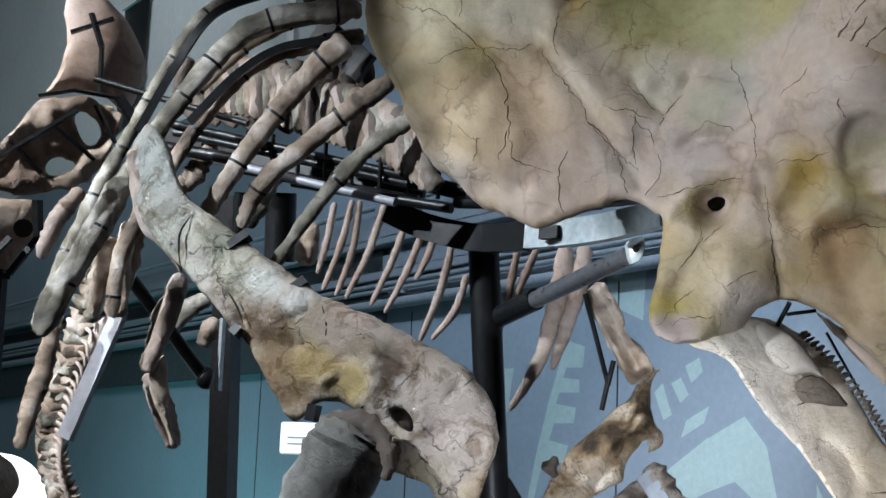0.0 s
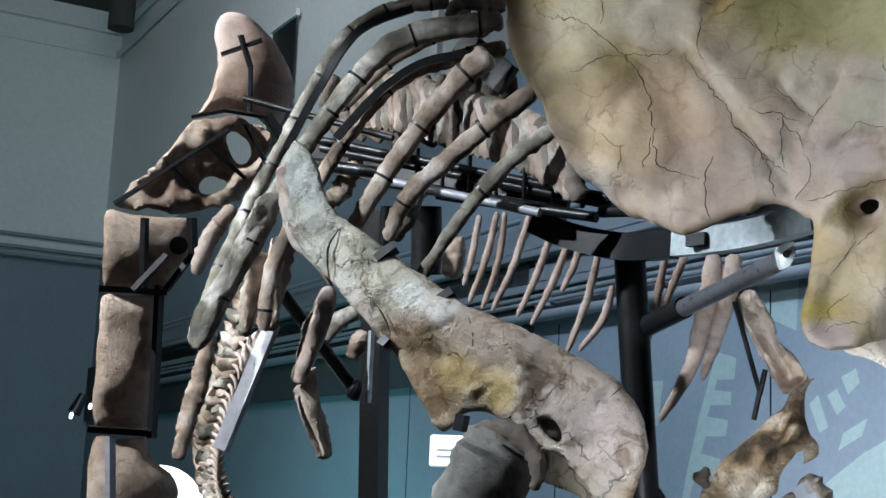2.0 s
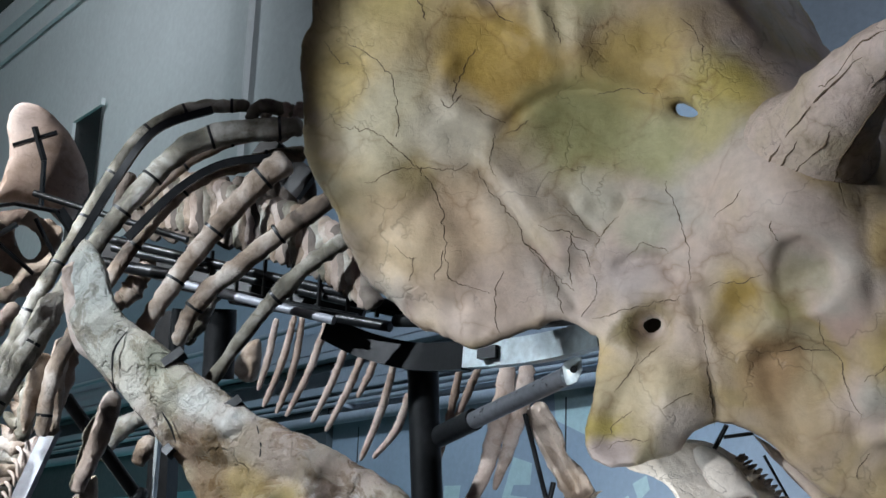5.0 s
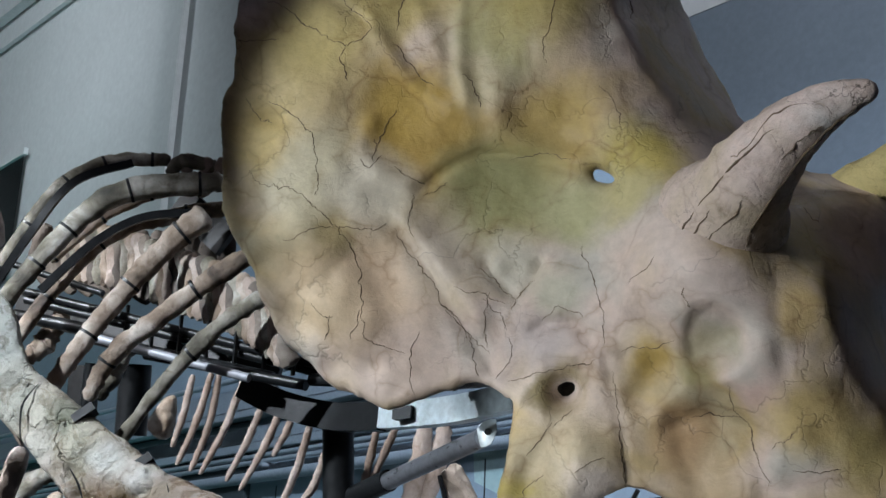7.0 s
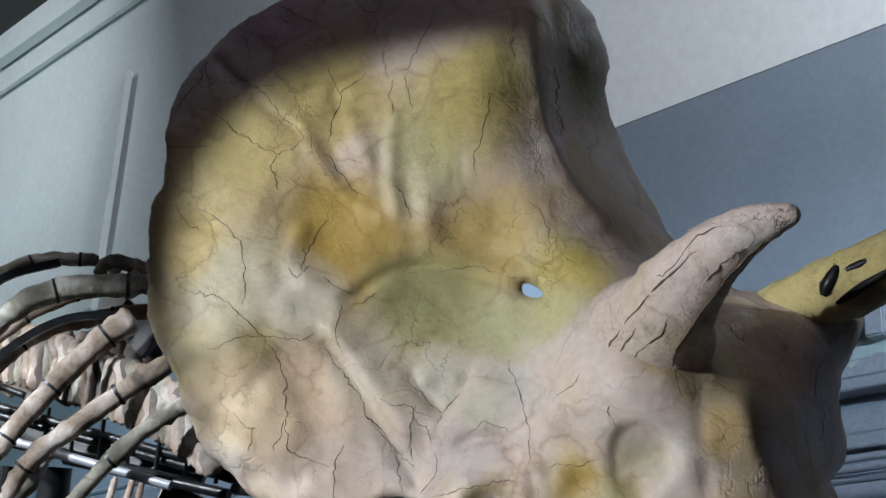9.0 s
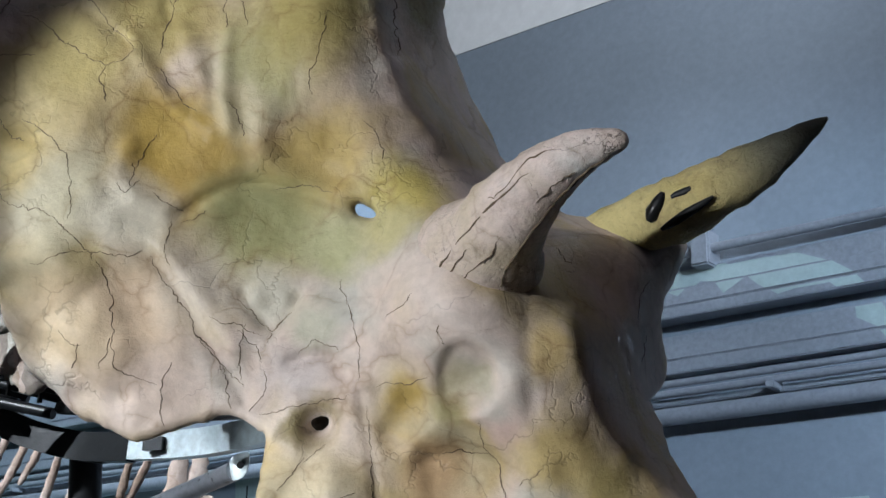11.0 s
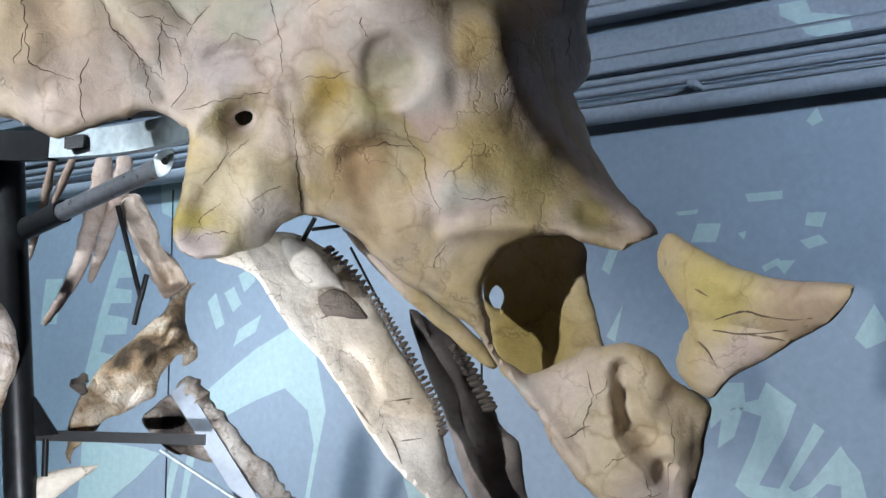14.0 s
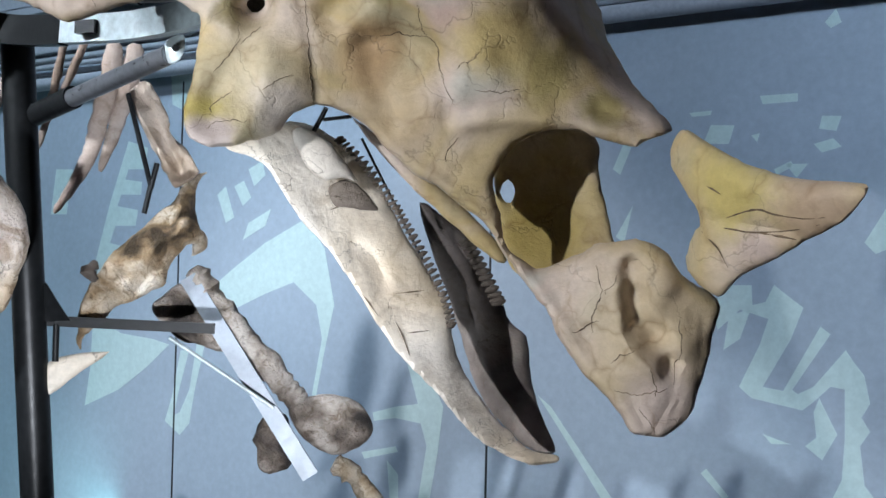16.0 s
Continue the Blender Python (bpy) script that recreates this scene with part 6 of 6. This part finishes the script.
part("body", relief([(-1.089, 3.258, 1.358), (-1.051, 3.274, 1.396), (-1.002, 3.291, 1.427), (-0.938, 3.312, 1.439), (-0.88, 3.328, 1.44), (-0.917, 3.316, 1.407), (-0.961, 3.301, 1.372), (-1.022, 3.278, 1.324), (-1.086, 3.255, 1.303)], [], (0, -1, 0), 0.03, 0.012, 0.012, 0.002, seed=19), JAW, white)

# ---- hip and hind leg ----
OUT_P = (0.5, -0.85, -0.12)
hip = thing("hip_bone", (-2.6, 4.5, 2.5), "pinkish hip bone strapped with black steel bars", "bone")
part("crest", relief([(-2.989, 3.895, 3.286), (-2.942, 3.901, 3.351), (-2.866, 3.963, 3.336), (-2.805, 4.035, 3.267), (-2.76, 4.108, 3.16), (-2.757, 4.148, 3.057), (-2.791, 4.149, 2.992), (-2.843, 4.139, 2.914), (-2.893, 4.09, 2.962), (-2.996, 4.008, 2.986), (-3.091, 3.951, 2.947), (-3.04, 3.96, 3.029), (-2.999, 3.947, 3.145), (-2.996, 3.916, 3.226)], [(-2.848, 3.965, 3.113)], OUT_P, 0.08, 0.03, 0.025, 0.01, 5, seed=20), PINK, hip)
part("lower_plate", relief([(-3.063, 3.914, 2.925), (-2.952, 3.987, 2.954), (-2.85, 4.07, 2.919), (-2.818, 4.105, 2.881), (-2.882, 4.101, 2.75), (-2.942, 4.089, 2.639), (-3.083, 4, 2.584), (-3.217, 3.899, 2.57), (-3.321, 3.808, 2.589), (-3.261, 3.84, 2.658), (-3.152, 3.885, 2.805)], [(-3.085, 4.014, 2.765)], OUT_P, 0.06, 0.02, 0.016, 0.05, 7, holes=[((-2.93, 4.03, 2.84), 0.035, 0.06, 30), ((-3.02, 4.0, 2.69), 0.05, 0.03, 10)], seed=21, jag=0.02), LEG, hip, "broken brown lower hip plate with gaps")
for a, b, w in (((-2.91, 3.856, 3.147), (-2.778, 3.923, 3.212), 0.026), ((-2.842, 3.874, 3.221), (-2.814, 3.915, 3.104), 0.024), ((-2.814, 3.915, 3.104), (-2.836, 3.962, 2.933), 0.016), ((-3.007, 3.833, 2.907), (-2.894, 3.904, 2.943), 0.022), ((-2.891, 3.883, 2.937), (-2.764, 3.977, 2.926), 0.05), ((-2.767, 3.972, 2.934), (-2.719, 4.034, 2.843), 0.06), ((-2.901, 3.924, 2.872), (-3.252, 3.737, 2.57), 0.026), ((-3.113, 3.841, 2.747), (-3.038, 3.93, 2.643), 0.012), ((-2.991, 3.912, 2.822), (-2.88, 4.026, 2.71), 0.012), ((-2.853, 3.961, 2.901), (-2.796, 4.047, 2.753), 0.012)):
    part("strap", bar(a, b, 0.012, w, (0, 1, 0.3)), BLACK, hip, "black steel strap")
leg = thing("hind_leg_bone", (-2.7, 3.9, 0.0), "brown hind leg bone banded with black steel clamps", "bone")
part("upper_end", relief([(-2.995, 3.38, 2.468), (-2.922, 3.446, 2.455), (-2.834, 3.516, 2.457), (-2.767, 3.568, 2.456), (-2.768, 3.593, 2.344), (-2.812, 3.572, 2.283), (-2.851, 3.557, 2.204), (-2.946, 3.483, 2.191), (-3.012, 3.426, 2.196), (-3.004, 3.404, 2.338)], [(-2.863, 3.421, 2.316)], OUT_P, 0.1, 0.03, 0.02, 0.014, 6, seed=22), LEG, leg)
part("shaft", relief([(-3.015, 3.425, 2.184), (-2.946, 3.484, 2.184), (-2.861, 3.55, 2.196), (-2.871, 3.564, 2.052), (-2.879, 3.577, 1.882), (-2.884, 3.582, 1.741), (-2.967, 3.516, 1.733), (-3.034, 3.459, 1.74), (-3.034, 3.448, 1.888), (-3.026, 3.436, 2.056)], [(-2.889, 3.434, 1.943)], OUT_P, 0.12, 0.04, 0.02, 0.012, 6, seed=23), LEG, leg)
part("lower_end", relief([(-3.034, 3.472, 1.714), (-2.966, 3.529, 1.703), (-2.903, 3.579, 1.723), (-2.885, 3.595, 1.653), (-2.828, 3.64, 1.6), (-2.803, 3.659, 1.536), (-2.815, 3.649, 1.474), (-2.863, 3.611, 1.431), (-2.88, 3.591, 1.302), (-3.012, 3.483, 1.297), (-3.039, 3.469, 1.496), (-3.047, 3.463, 1.605)], [(-2.892, 3.462, 1.52)], OUT_P, 0.12, 0.05, 0.02, 0.012, 6, seed=24), LEG, leg)
for a, b, w in (((-2.952, 3.347, 2.184), (-2.782, 3.485, 2.187), 0.03), ((-2.974, 3.379, 1.729), (-2.819, 3.507, 1.725), 0.032), ((-2.812, 3.483, 2.211), (-2.828, 3.526, 1.711), 0.03), ((-2.829, 3.398, 2.424), (-2.843, 3.436, 2.194), 0.022), ((-2.72, 3.505, 2.441), (-2.723, 3.53, 2.321), 0.03), ((-2.755, 3.433, 2.304), (-2.843, 3.386, 2.181), 0.014), ((-2.688, 3.483, 2.311), (-2.761, 3.45, 2.189), 0.014)):
    part("clamp", bar(a, b, 0.02, w, (0, 1, 0.1)), BLACK, leg, "black steel clamp")
part("clamp", bar((-2.911, 3.418, 1.708), (-2.898, 3.431, 1.501), 0.02, 0.03, (0, 1, 0.1)), GREY_BAR, leg, "grey steel clamp")
part("bolt", pipe((-2.749, 3.48, 2.345), (-2.699, 3.419, 2.33), 0.03), BLACK, leg)

tail = thing("tail_bones", (-2.1, 3.9, 1.2), "pale grey tail backbone with small spines hanging behind the ribs", "bone")
tl = spline([(-2.386, 3.37, 2.179), (-2.408, 3.37, 2.041), (-2.442, 3.37, 1.905), (-2.471, 3.37, 1.802), (-2.489, 3.37, 1.701), (-2.484, 3.37, 1.617), (-2.451, 3.37, 1.535), (-2.408, 3.37, 1.463)], 4)
for k in range(len(tl)):
    c = Vector(tl[k])
    part("vertebra", loft([c + Vector((-0.055, 0, 0.03)), c + Vector((-0.02, 0, 0.0)), c + Vector((0.02, 0, -0.005)), c + Vector((0.06, 0.0, 0.02))], [0.006, 0.022, 0.02, 0.004], 10, 0.9, (0, -1, 0), 0.3, 90 + k, 3), RIB if k % 3 else GREY_RIB, tail)
    part("spine", loft([c + Vector((0.02, -0.01, 0)), c + Vector((0.05, -0.02, -0.02)), c + Vector((0.055, -0.02, -0.05))], [0.008, 0.006, 0.003], 8, 1, (0, -1, 0), 0.1, k, 3), PALE_RIB, tail)
for k, pts in enumerate(([(-2.203, 3.257, 2.294), (-2.221, 3.272, 2.16), (-2.234, 3.284, 2.026)], [(-2.281, 3.272, 2.265), (-2.305, 3.278, 2.146), (-2.327, 3.284, 2.01)], [(-2.171, 3.262, 2.362), (-2.206, 3.275, 2.194), (-2.251, 3.273, 2.025)], [(-2.403, 3.224, 2.055), (-2.429, 3.226, 1.886), (-2.458, 3.214, 1.751), (-2.475, 3.206, 1.635)], [(-1.926, 3.107, 2.117), (-1.968, 3.1, 1.999), (-2.006, 3.092, 1.85)], [(-2.011, 3.113, 1.852), (-1.975, 3.142, 1.754), (-1.943, 3.166, 1.652)], [(-2.188, 3.776, 2.088), (-2.229, 3.764, 1.994)], [(-2.154, 3.672, 2.139), (-2.218, 3.641, 2.099), (-2.28, 3.616, 1.996)], [(-2.479, 3.403, 2.444), (-2.542, 3.38, 2.351), (-2.589, 3.372, 2.223)], [(-1.937, 3.24, 2.532), (-1.987, 3.238, 2.433), (-2.032, 3.224, 2.381)], [(-1.749, 3.348, 2.511), (-1.832, 3.343, 2.362), (-1.865, 3.341, 2.295)])):
    rib(pts, [0.022, 0.034, 0.02], (RIB, GREY_RIB, PALE_RIB)[k % 3], 120 + k, 0.7)
for k, (pts, mt, nm) in enumerate((
    ([(-2.036, 2.897, 2.353), (-1.991, 2.933, 2.331), (-2.024, 2.934, 2.236), (-2.069, 2.901, 2.131), (-2.125, 2.863, 1.975), (-2.16, 2.846, 1.908), (-2.19, 2.821, 1.933), (-2.19, 2.835, 2.01), (-2.133, 2.855, 2.133), (-2.092, 2.886, 2.245)], GREY_RIB, "rib_blade"),
    ([(-2.277, 3.224, 2.256), (-2.233, 3.256, 2.248), (-2.257, 3.26, 2.139), (-2.296, 3.252, 2.023), (-2.314, 3.234, 2.068), (-2.298, 3.228, 2.169)], RIB, "rib_blade"),
    ([(-2.204, 3.206, 2.289), (-2.162, 3.23, 2.301), (-2.178, 3.244, 2.185), (-2.186, 3.259, 2.07), (-2.211, 3.249, 2.027), (-2.224, 3.229, 2.1), (-2.218, 3.215, 2.198)], RIB, "rib_blade"),
    ([(-1.91, 3.032, 2.11), (-1.877, 3.054, 2.1), (-1.891, 3.059, 2.013), (-1.928, 3.049, 1.912), (-1.951, 3.042, 1.843), (-1.979, 3.024, 1.848), (-1.982, 3.02, 1.875), (-1.954, 3.026, 1.971), (-1.934, 3.027, 2.056)], PALE_RIB, "rib_blade"),
    ([(-1.979, 3.047, 1.851), (-1.938, 3.068, 1.899), (-1.927, 3.082, 1.823), (-1.923, 3.09, 1.74), (-1.899, 3.108, 1.661), (-1.917, 3.098, 1.648), (-1.946, 3.077, 1.731), (-1.965, 3.062, 1.776)], LEG, "rib_blade"),
    ([(-1.981, 2.87, 2.406), (-1.913, 2.881, 2.435), (-1.912, 2.917, 2.305), (-1.831, 2.933, 2.137), (-1.824, 2.946, 2.087), (-1.873, 2.931, 2.138), (-1.949, 2.903, 2.212), (-1.974, 2.89, 2.302)], PALE_RIB, "rib_blade"),
    ([(-2.361, 3.355, 2.016), (-2.318, 3.379, 2.054), (-2.325, 3.387, 1.95), (-2.367, 3.366, 1.879), (-2.389, 3.345, 1.946)], PALE_RIB, "rib_blade"))):
    part(nm, relief(pts, [], OUT_B, 0.03, 0.012, 0.012, 0.014, 12, seed=140 + k, jag=0.006, ridges=[([pts[0], pts[len(pts) // 2]], 0.012, 0.012)]), mt, cage)
for pts in ([(-1.771, 3.217, 2.954), (-1.903, 3.14, 2.873), (-2.002, 3.116, 2.717), (-2.084, 3.079, 2.522)], [(-1.516, 3.166, 2.774), (-1.66, 3.107, 2.746), (-1.77, 3.055, 2.659), (-1.881, 3.013, 2.519)]):
    part("steel_strip", bent_bar(pts, 0.012, 0.022), BLACK, cage, "bent black steel strip under a rib")
rib([(-1.543, 3.292, 2.956), (-1.631, 3.247, 2.965), (-1.666, 3.249, 2.921)], [0.02, 0.022, 0.018], GREY_RIB, 151)
rib([(-1.546, 3.265, 2.875), (-1.68, 3.208, 2.857), (-1.809, 3.15, 2.767), (-1.92, 3.099, 2.628)], [0.018, 0.02, 0.02, 0.016], RIB, 152, ties=5)
for k, (a, b) in enumerate((((-1.647, 3.306, 2.948), (-1.631, 3.29, 3.005)), ((-1.578, 3.284, 2.937), (-1.561, 3.273, 2.982)), ((-1.528, 3.285, 2.934), (-1.517, 3.271, 2.979)))):
    part("neck_spine", loft([a, Vector(a).lerp(Vector(b), 0.5), b], [0.02, 0.022, 0.016], 10, 0.7, (0, -1, 0), 0.1, 160 + k, 4), PALE_RIB, cage)
plate = thing("grey_support_bar", (-2.2, 4.0, 1.0), "flat grey painted support bar leaning behind the tail bones", "support")
part("bar", bar((-2.286, 3.375, 2.062), (-2.409, 3.325, 1.674), 0.02, 0.05, (1, 0, 0.4)), GREY_BAR, plate)
strut = thing("black_strut", (-1.9, 4.2, 1.0), "black steel strut tube with a bolted end", "support")
part("tube", pipe((-2.255, 3.372, 2.151), (-2.068, 3.521, 1.872), 0.02), BLACK, strut)
part("bolt", loft([(-2.083, 3.511, 1.883), (-2.065, 3.523, 1.872), (-2.049, 3.532, 1.868)], [0.03, 0.035, 0.03], 14, 1, (0, -1, 0), 0), BLACK, strut)
part("plate", bar((-2.023, 3.526, 2.054), (-2.032, 3.544, 1.835), 0.01, 0.022, (0, 1, 0)), STEEL, strut)
inner = thing("inner_bone", (-1.7, 5.0, 2.2), "small tan lumpy bone hung inside the rib cage", "bone")
part("body", relief([(-2.31, 4.572, 2.414), (-2.328, 4.555, 2.457), (-2.275, 4.563, 2.546), (-2.224, 4.583, 2.57), (-2.218, 4.604, 2.484), (-2.24, 4.607, 2.407), (-2.281, 4.59, 2.394)], [(-2.225, 4.493, 2.453)], OUT_B, 0.08, 0.03, 0.012, 0.02, 12, seed=30), LEG, inner)

# ---- lit sign and lamps ----
sign = thing("lit_sign", (-1.9, 6.2, 1.9), "white lit rectangular sign box on the dark wall", "sign")
sm = box_mesh((-0.095, -0.03, -0.075), (0.095, 0.03, 0.075), 0.006)
sb = part("box", sm, SIGN, sign)
sb.matrix_parent_inverse = Matrix()
for x0, x1, z0, z1 in ((-0.06, 0.05, 0.0, 0.008), (-0.06, 0.02, -0.03, -0.022)):
    part("mark", box_mesh((x0, -0.0335, z0), (x1, -0.0305, z1)), GREY_BAR, sb)
sign.matrix_world = Matrix.Translation((-2.8, 5.749, 1.773)) @ Matrix.Rotation(radians(15), 4, "Z")
lampm = thing("globe_lamp", (-3, 5, 1.0), "glowing white round lamp behind the leg bone", "lamp")
bm = bmesh.new()
bmesh.ops.create_uvsphere(bm, u_segments=32, v_segments=16, radius=0.19)
me = bpy.data.meshes.new("globe")
bm.to_mesh(me)
bm.free()
g = part("globe", me, LAMP, lampm)
g.matrix_parent_inverse = Matrix()
lampm.location = (-3.497, 4.456, 1.449)

for p in ((-5.982, 6.73, 1.968), (-6.089, 7.03, 2.049)):
    hl = thing("halogen_lamp", p, "tiny lit halogen spotlight hanging in the dark", "lamp", "halogen lamps")
    part("housing", loft([Vector(p) + Vector((0.02, 0.05, 0.14)), Vector(p) + Vector((0, 0, 0.02))], [0.03, 0.045], 12, 1, (0, 1, 0), 0, 0, 2, caps=False), BLACK, hl)
    part("bulb", loft([Vector(p) + Vector((0, -0.02, 0.02)), Vector(p) + Vector((0, -0.03, -0.02))], [0.018, 0.012], 12, 1, (0, 1, 0), 0, 0, 3), LAMP, hl)

# ---- the light pattern painted on the wall ----
# projected light, laid on as thin pale green shapes
mural = thing("wall_light_pattern", (0, 6, 0), "projected light in skeleton shapes, painted pale green on the blue-grey wall", "mural")
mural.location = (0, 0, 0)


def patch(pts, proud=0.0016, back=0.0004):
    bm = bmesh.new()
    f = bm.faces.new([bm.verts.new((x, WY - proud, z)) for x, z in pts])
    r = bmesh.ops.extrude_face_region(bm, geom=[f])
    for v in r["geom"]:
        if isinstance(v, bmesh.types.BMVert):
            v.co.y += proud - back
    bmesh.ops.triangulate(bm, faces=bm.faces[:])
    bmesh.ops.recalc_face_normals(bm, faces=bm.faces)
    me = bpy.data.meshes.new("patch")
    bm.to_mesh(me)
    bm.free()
    ob = part("patch", me, LIGHT_PATTERN, mural)
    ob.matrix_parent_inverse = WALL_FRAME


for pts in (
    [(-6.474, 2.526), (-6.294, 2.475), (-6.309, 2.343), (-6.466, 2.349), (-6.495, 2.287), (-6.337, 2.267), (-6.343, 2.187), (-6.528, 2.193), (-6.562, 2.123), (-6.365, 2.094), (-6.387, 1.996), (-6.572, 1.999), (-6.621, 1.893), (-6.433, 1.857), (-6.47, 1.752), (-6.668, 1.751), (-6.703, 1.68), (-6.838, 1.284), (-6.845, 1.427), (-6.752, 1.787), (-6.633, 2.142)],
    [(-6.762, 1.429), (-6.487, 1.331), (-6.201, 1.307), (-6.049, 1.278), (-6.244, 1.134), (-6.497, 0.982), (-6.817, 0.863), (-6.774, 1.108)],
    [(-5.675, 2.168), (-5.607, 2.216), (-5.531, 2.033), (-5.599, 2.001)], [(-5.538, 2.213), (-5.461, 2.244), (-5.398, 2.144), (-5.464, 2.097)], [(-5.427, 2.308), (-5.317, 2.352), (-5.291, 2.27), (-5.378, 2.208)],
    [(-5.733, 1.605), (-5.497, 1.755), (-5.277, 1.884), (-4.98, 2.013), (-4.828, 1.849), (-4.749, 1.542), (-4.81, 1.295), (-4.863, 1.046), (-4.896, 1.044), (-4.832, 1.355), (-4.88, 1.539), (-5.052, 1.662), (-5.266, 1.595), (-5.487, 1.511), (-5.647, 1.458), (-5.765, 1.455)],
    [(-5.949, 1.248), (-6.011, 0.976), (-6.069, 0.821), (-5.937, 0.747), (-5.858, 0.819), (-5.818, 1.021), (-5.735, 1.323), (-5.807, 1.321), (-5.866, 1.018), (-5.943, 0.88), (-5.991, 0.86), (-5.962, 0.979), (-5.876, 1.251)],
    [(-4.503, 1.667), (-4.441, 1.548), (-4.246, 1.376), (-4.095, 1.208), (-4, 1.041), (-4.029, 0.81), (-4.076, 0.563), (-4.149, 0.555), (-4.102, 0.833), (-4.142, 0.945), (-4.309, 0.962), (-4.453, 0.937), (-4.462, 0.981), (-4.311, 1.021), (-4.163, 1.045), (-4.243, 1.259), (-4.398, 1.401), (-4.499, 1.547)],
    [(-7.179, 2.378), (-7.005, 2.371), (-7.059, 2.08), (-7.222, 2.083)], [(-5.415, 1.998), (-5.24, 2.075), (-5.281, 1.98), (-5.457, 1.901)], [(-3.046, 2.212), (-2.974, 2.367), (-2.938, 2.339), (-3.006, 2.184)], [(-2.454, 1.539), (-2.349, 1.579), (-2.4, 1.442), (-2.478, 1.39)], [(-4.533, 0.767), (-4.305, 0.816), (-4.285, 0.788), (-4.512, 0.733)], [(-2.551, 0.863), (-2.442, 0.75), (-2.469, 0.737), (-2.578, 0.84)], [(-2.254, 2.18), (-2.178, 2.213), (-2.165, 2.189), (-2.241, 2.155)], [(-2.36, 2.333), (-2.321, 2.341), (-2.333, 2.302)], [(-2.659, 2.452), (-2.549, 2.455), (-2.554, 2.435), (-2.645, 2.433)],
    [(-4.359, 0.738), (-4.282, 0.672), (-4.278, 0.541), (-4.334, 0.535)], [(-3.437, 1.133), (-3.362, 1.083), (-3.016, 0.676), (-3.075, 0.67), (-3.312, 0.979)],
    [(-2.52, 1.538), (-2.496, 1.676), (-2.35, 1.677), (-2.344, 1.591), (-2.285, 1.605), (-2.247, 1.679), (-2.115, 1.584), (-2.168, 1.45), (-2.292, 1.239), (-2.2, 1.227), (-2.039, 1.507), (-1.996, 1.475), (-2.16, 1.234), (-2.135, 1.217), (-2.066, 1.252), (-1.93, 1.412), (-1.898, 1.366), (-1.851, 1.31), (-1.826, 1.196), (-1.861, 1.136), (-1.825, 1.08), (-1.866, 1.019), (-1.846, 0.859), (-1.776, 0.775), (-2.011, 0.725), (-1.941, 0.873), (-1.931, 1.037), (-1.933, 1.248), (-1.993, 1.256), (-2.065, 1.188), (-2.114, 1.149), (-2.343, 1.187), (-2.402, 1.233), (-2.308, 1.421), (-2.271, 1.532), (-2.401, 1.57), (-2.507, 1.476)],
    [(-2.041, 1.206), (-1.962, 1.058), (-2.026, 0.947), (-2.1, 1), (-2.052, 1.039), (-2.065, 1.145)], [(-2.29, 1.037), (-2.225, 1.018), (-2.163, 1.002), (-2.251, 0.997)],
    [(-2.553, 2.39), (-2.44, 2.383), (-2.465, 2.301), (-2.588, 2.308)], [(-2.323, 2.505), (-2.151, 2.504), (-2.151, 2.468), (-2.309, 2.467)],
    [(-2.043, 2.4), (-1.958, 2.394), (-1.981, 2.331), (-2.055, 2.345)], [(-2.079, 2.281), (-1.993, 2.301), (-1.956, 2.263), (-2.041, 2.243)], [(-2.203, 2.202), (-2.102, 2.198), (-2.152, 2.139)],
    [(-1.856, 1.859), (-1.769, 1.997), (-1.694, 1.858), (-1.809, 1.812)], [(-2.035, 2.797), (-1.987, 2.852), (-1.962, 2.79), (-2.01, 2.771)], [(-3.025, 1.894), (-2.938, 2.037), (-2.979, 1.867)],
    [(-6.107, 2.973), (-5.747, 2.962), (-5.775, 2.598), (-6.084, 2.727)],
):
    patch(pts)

# the painted light pattern runs on over the trays


def cut(pts, edge, above):
    """The part of an outline above or below a height."""
    kept = []
    for (x0, z0), (x1, z1) in zip(pts, pts[1:] + pts[:1]):
        in0, in1 = (z0 >= edge) == above, (z1 >= edge) == above
        if in0:
            kept.append((x0, z0))
        if in0 != in1:
            f = (edge - z0) / (z1 - z0)
            kept.append((x0 + f * (x1 - x0), edge))
    return kept


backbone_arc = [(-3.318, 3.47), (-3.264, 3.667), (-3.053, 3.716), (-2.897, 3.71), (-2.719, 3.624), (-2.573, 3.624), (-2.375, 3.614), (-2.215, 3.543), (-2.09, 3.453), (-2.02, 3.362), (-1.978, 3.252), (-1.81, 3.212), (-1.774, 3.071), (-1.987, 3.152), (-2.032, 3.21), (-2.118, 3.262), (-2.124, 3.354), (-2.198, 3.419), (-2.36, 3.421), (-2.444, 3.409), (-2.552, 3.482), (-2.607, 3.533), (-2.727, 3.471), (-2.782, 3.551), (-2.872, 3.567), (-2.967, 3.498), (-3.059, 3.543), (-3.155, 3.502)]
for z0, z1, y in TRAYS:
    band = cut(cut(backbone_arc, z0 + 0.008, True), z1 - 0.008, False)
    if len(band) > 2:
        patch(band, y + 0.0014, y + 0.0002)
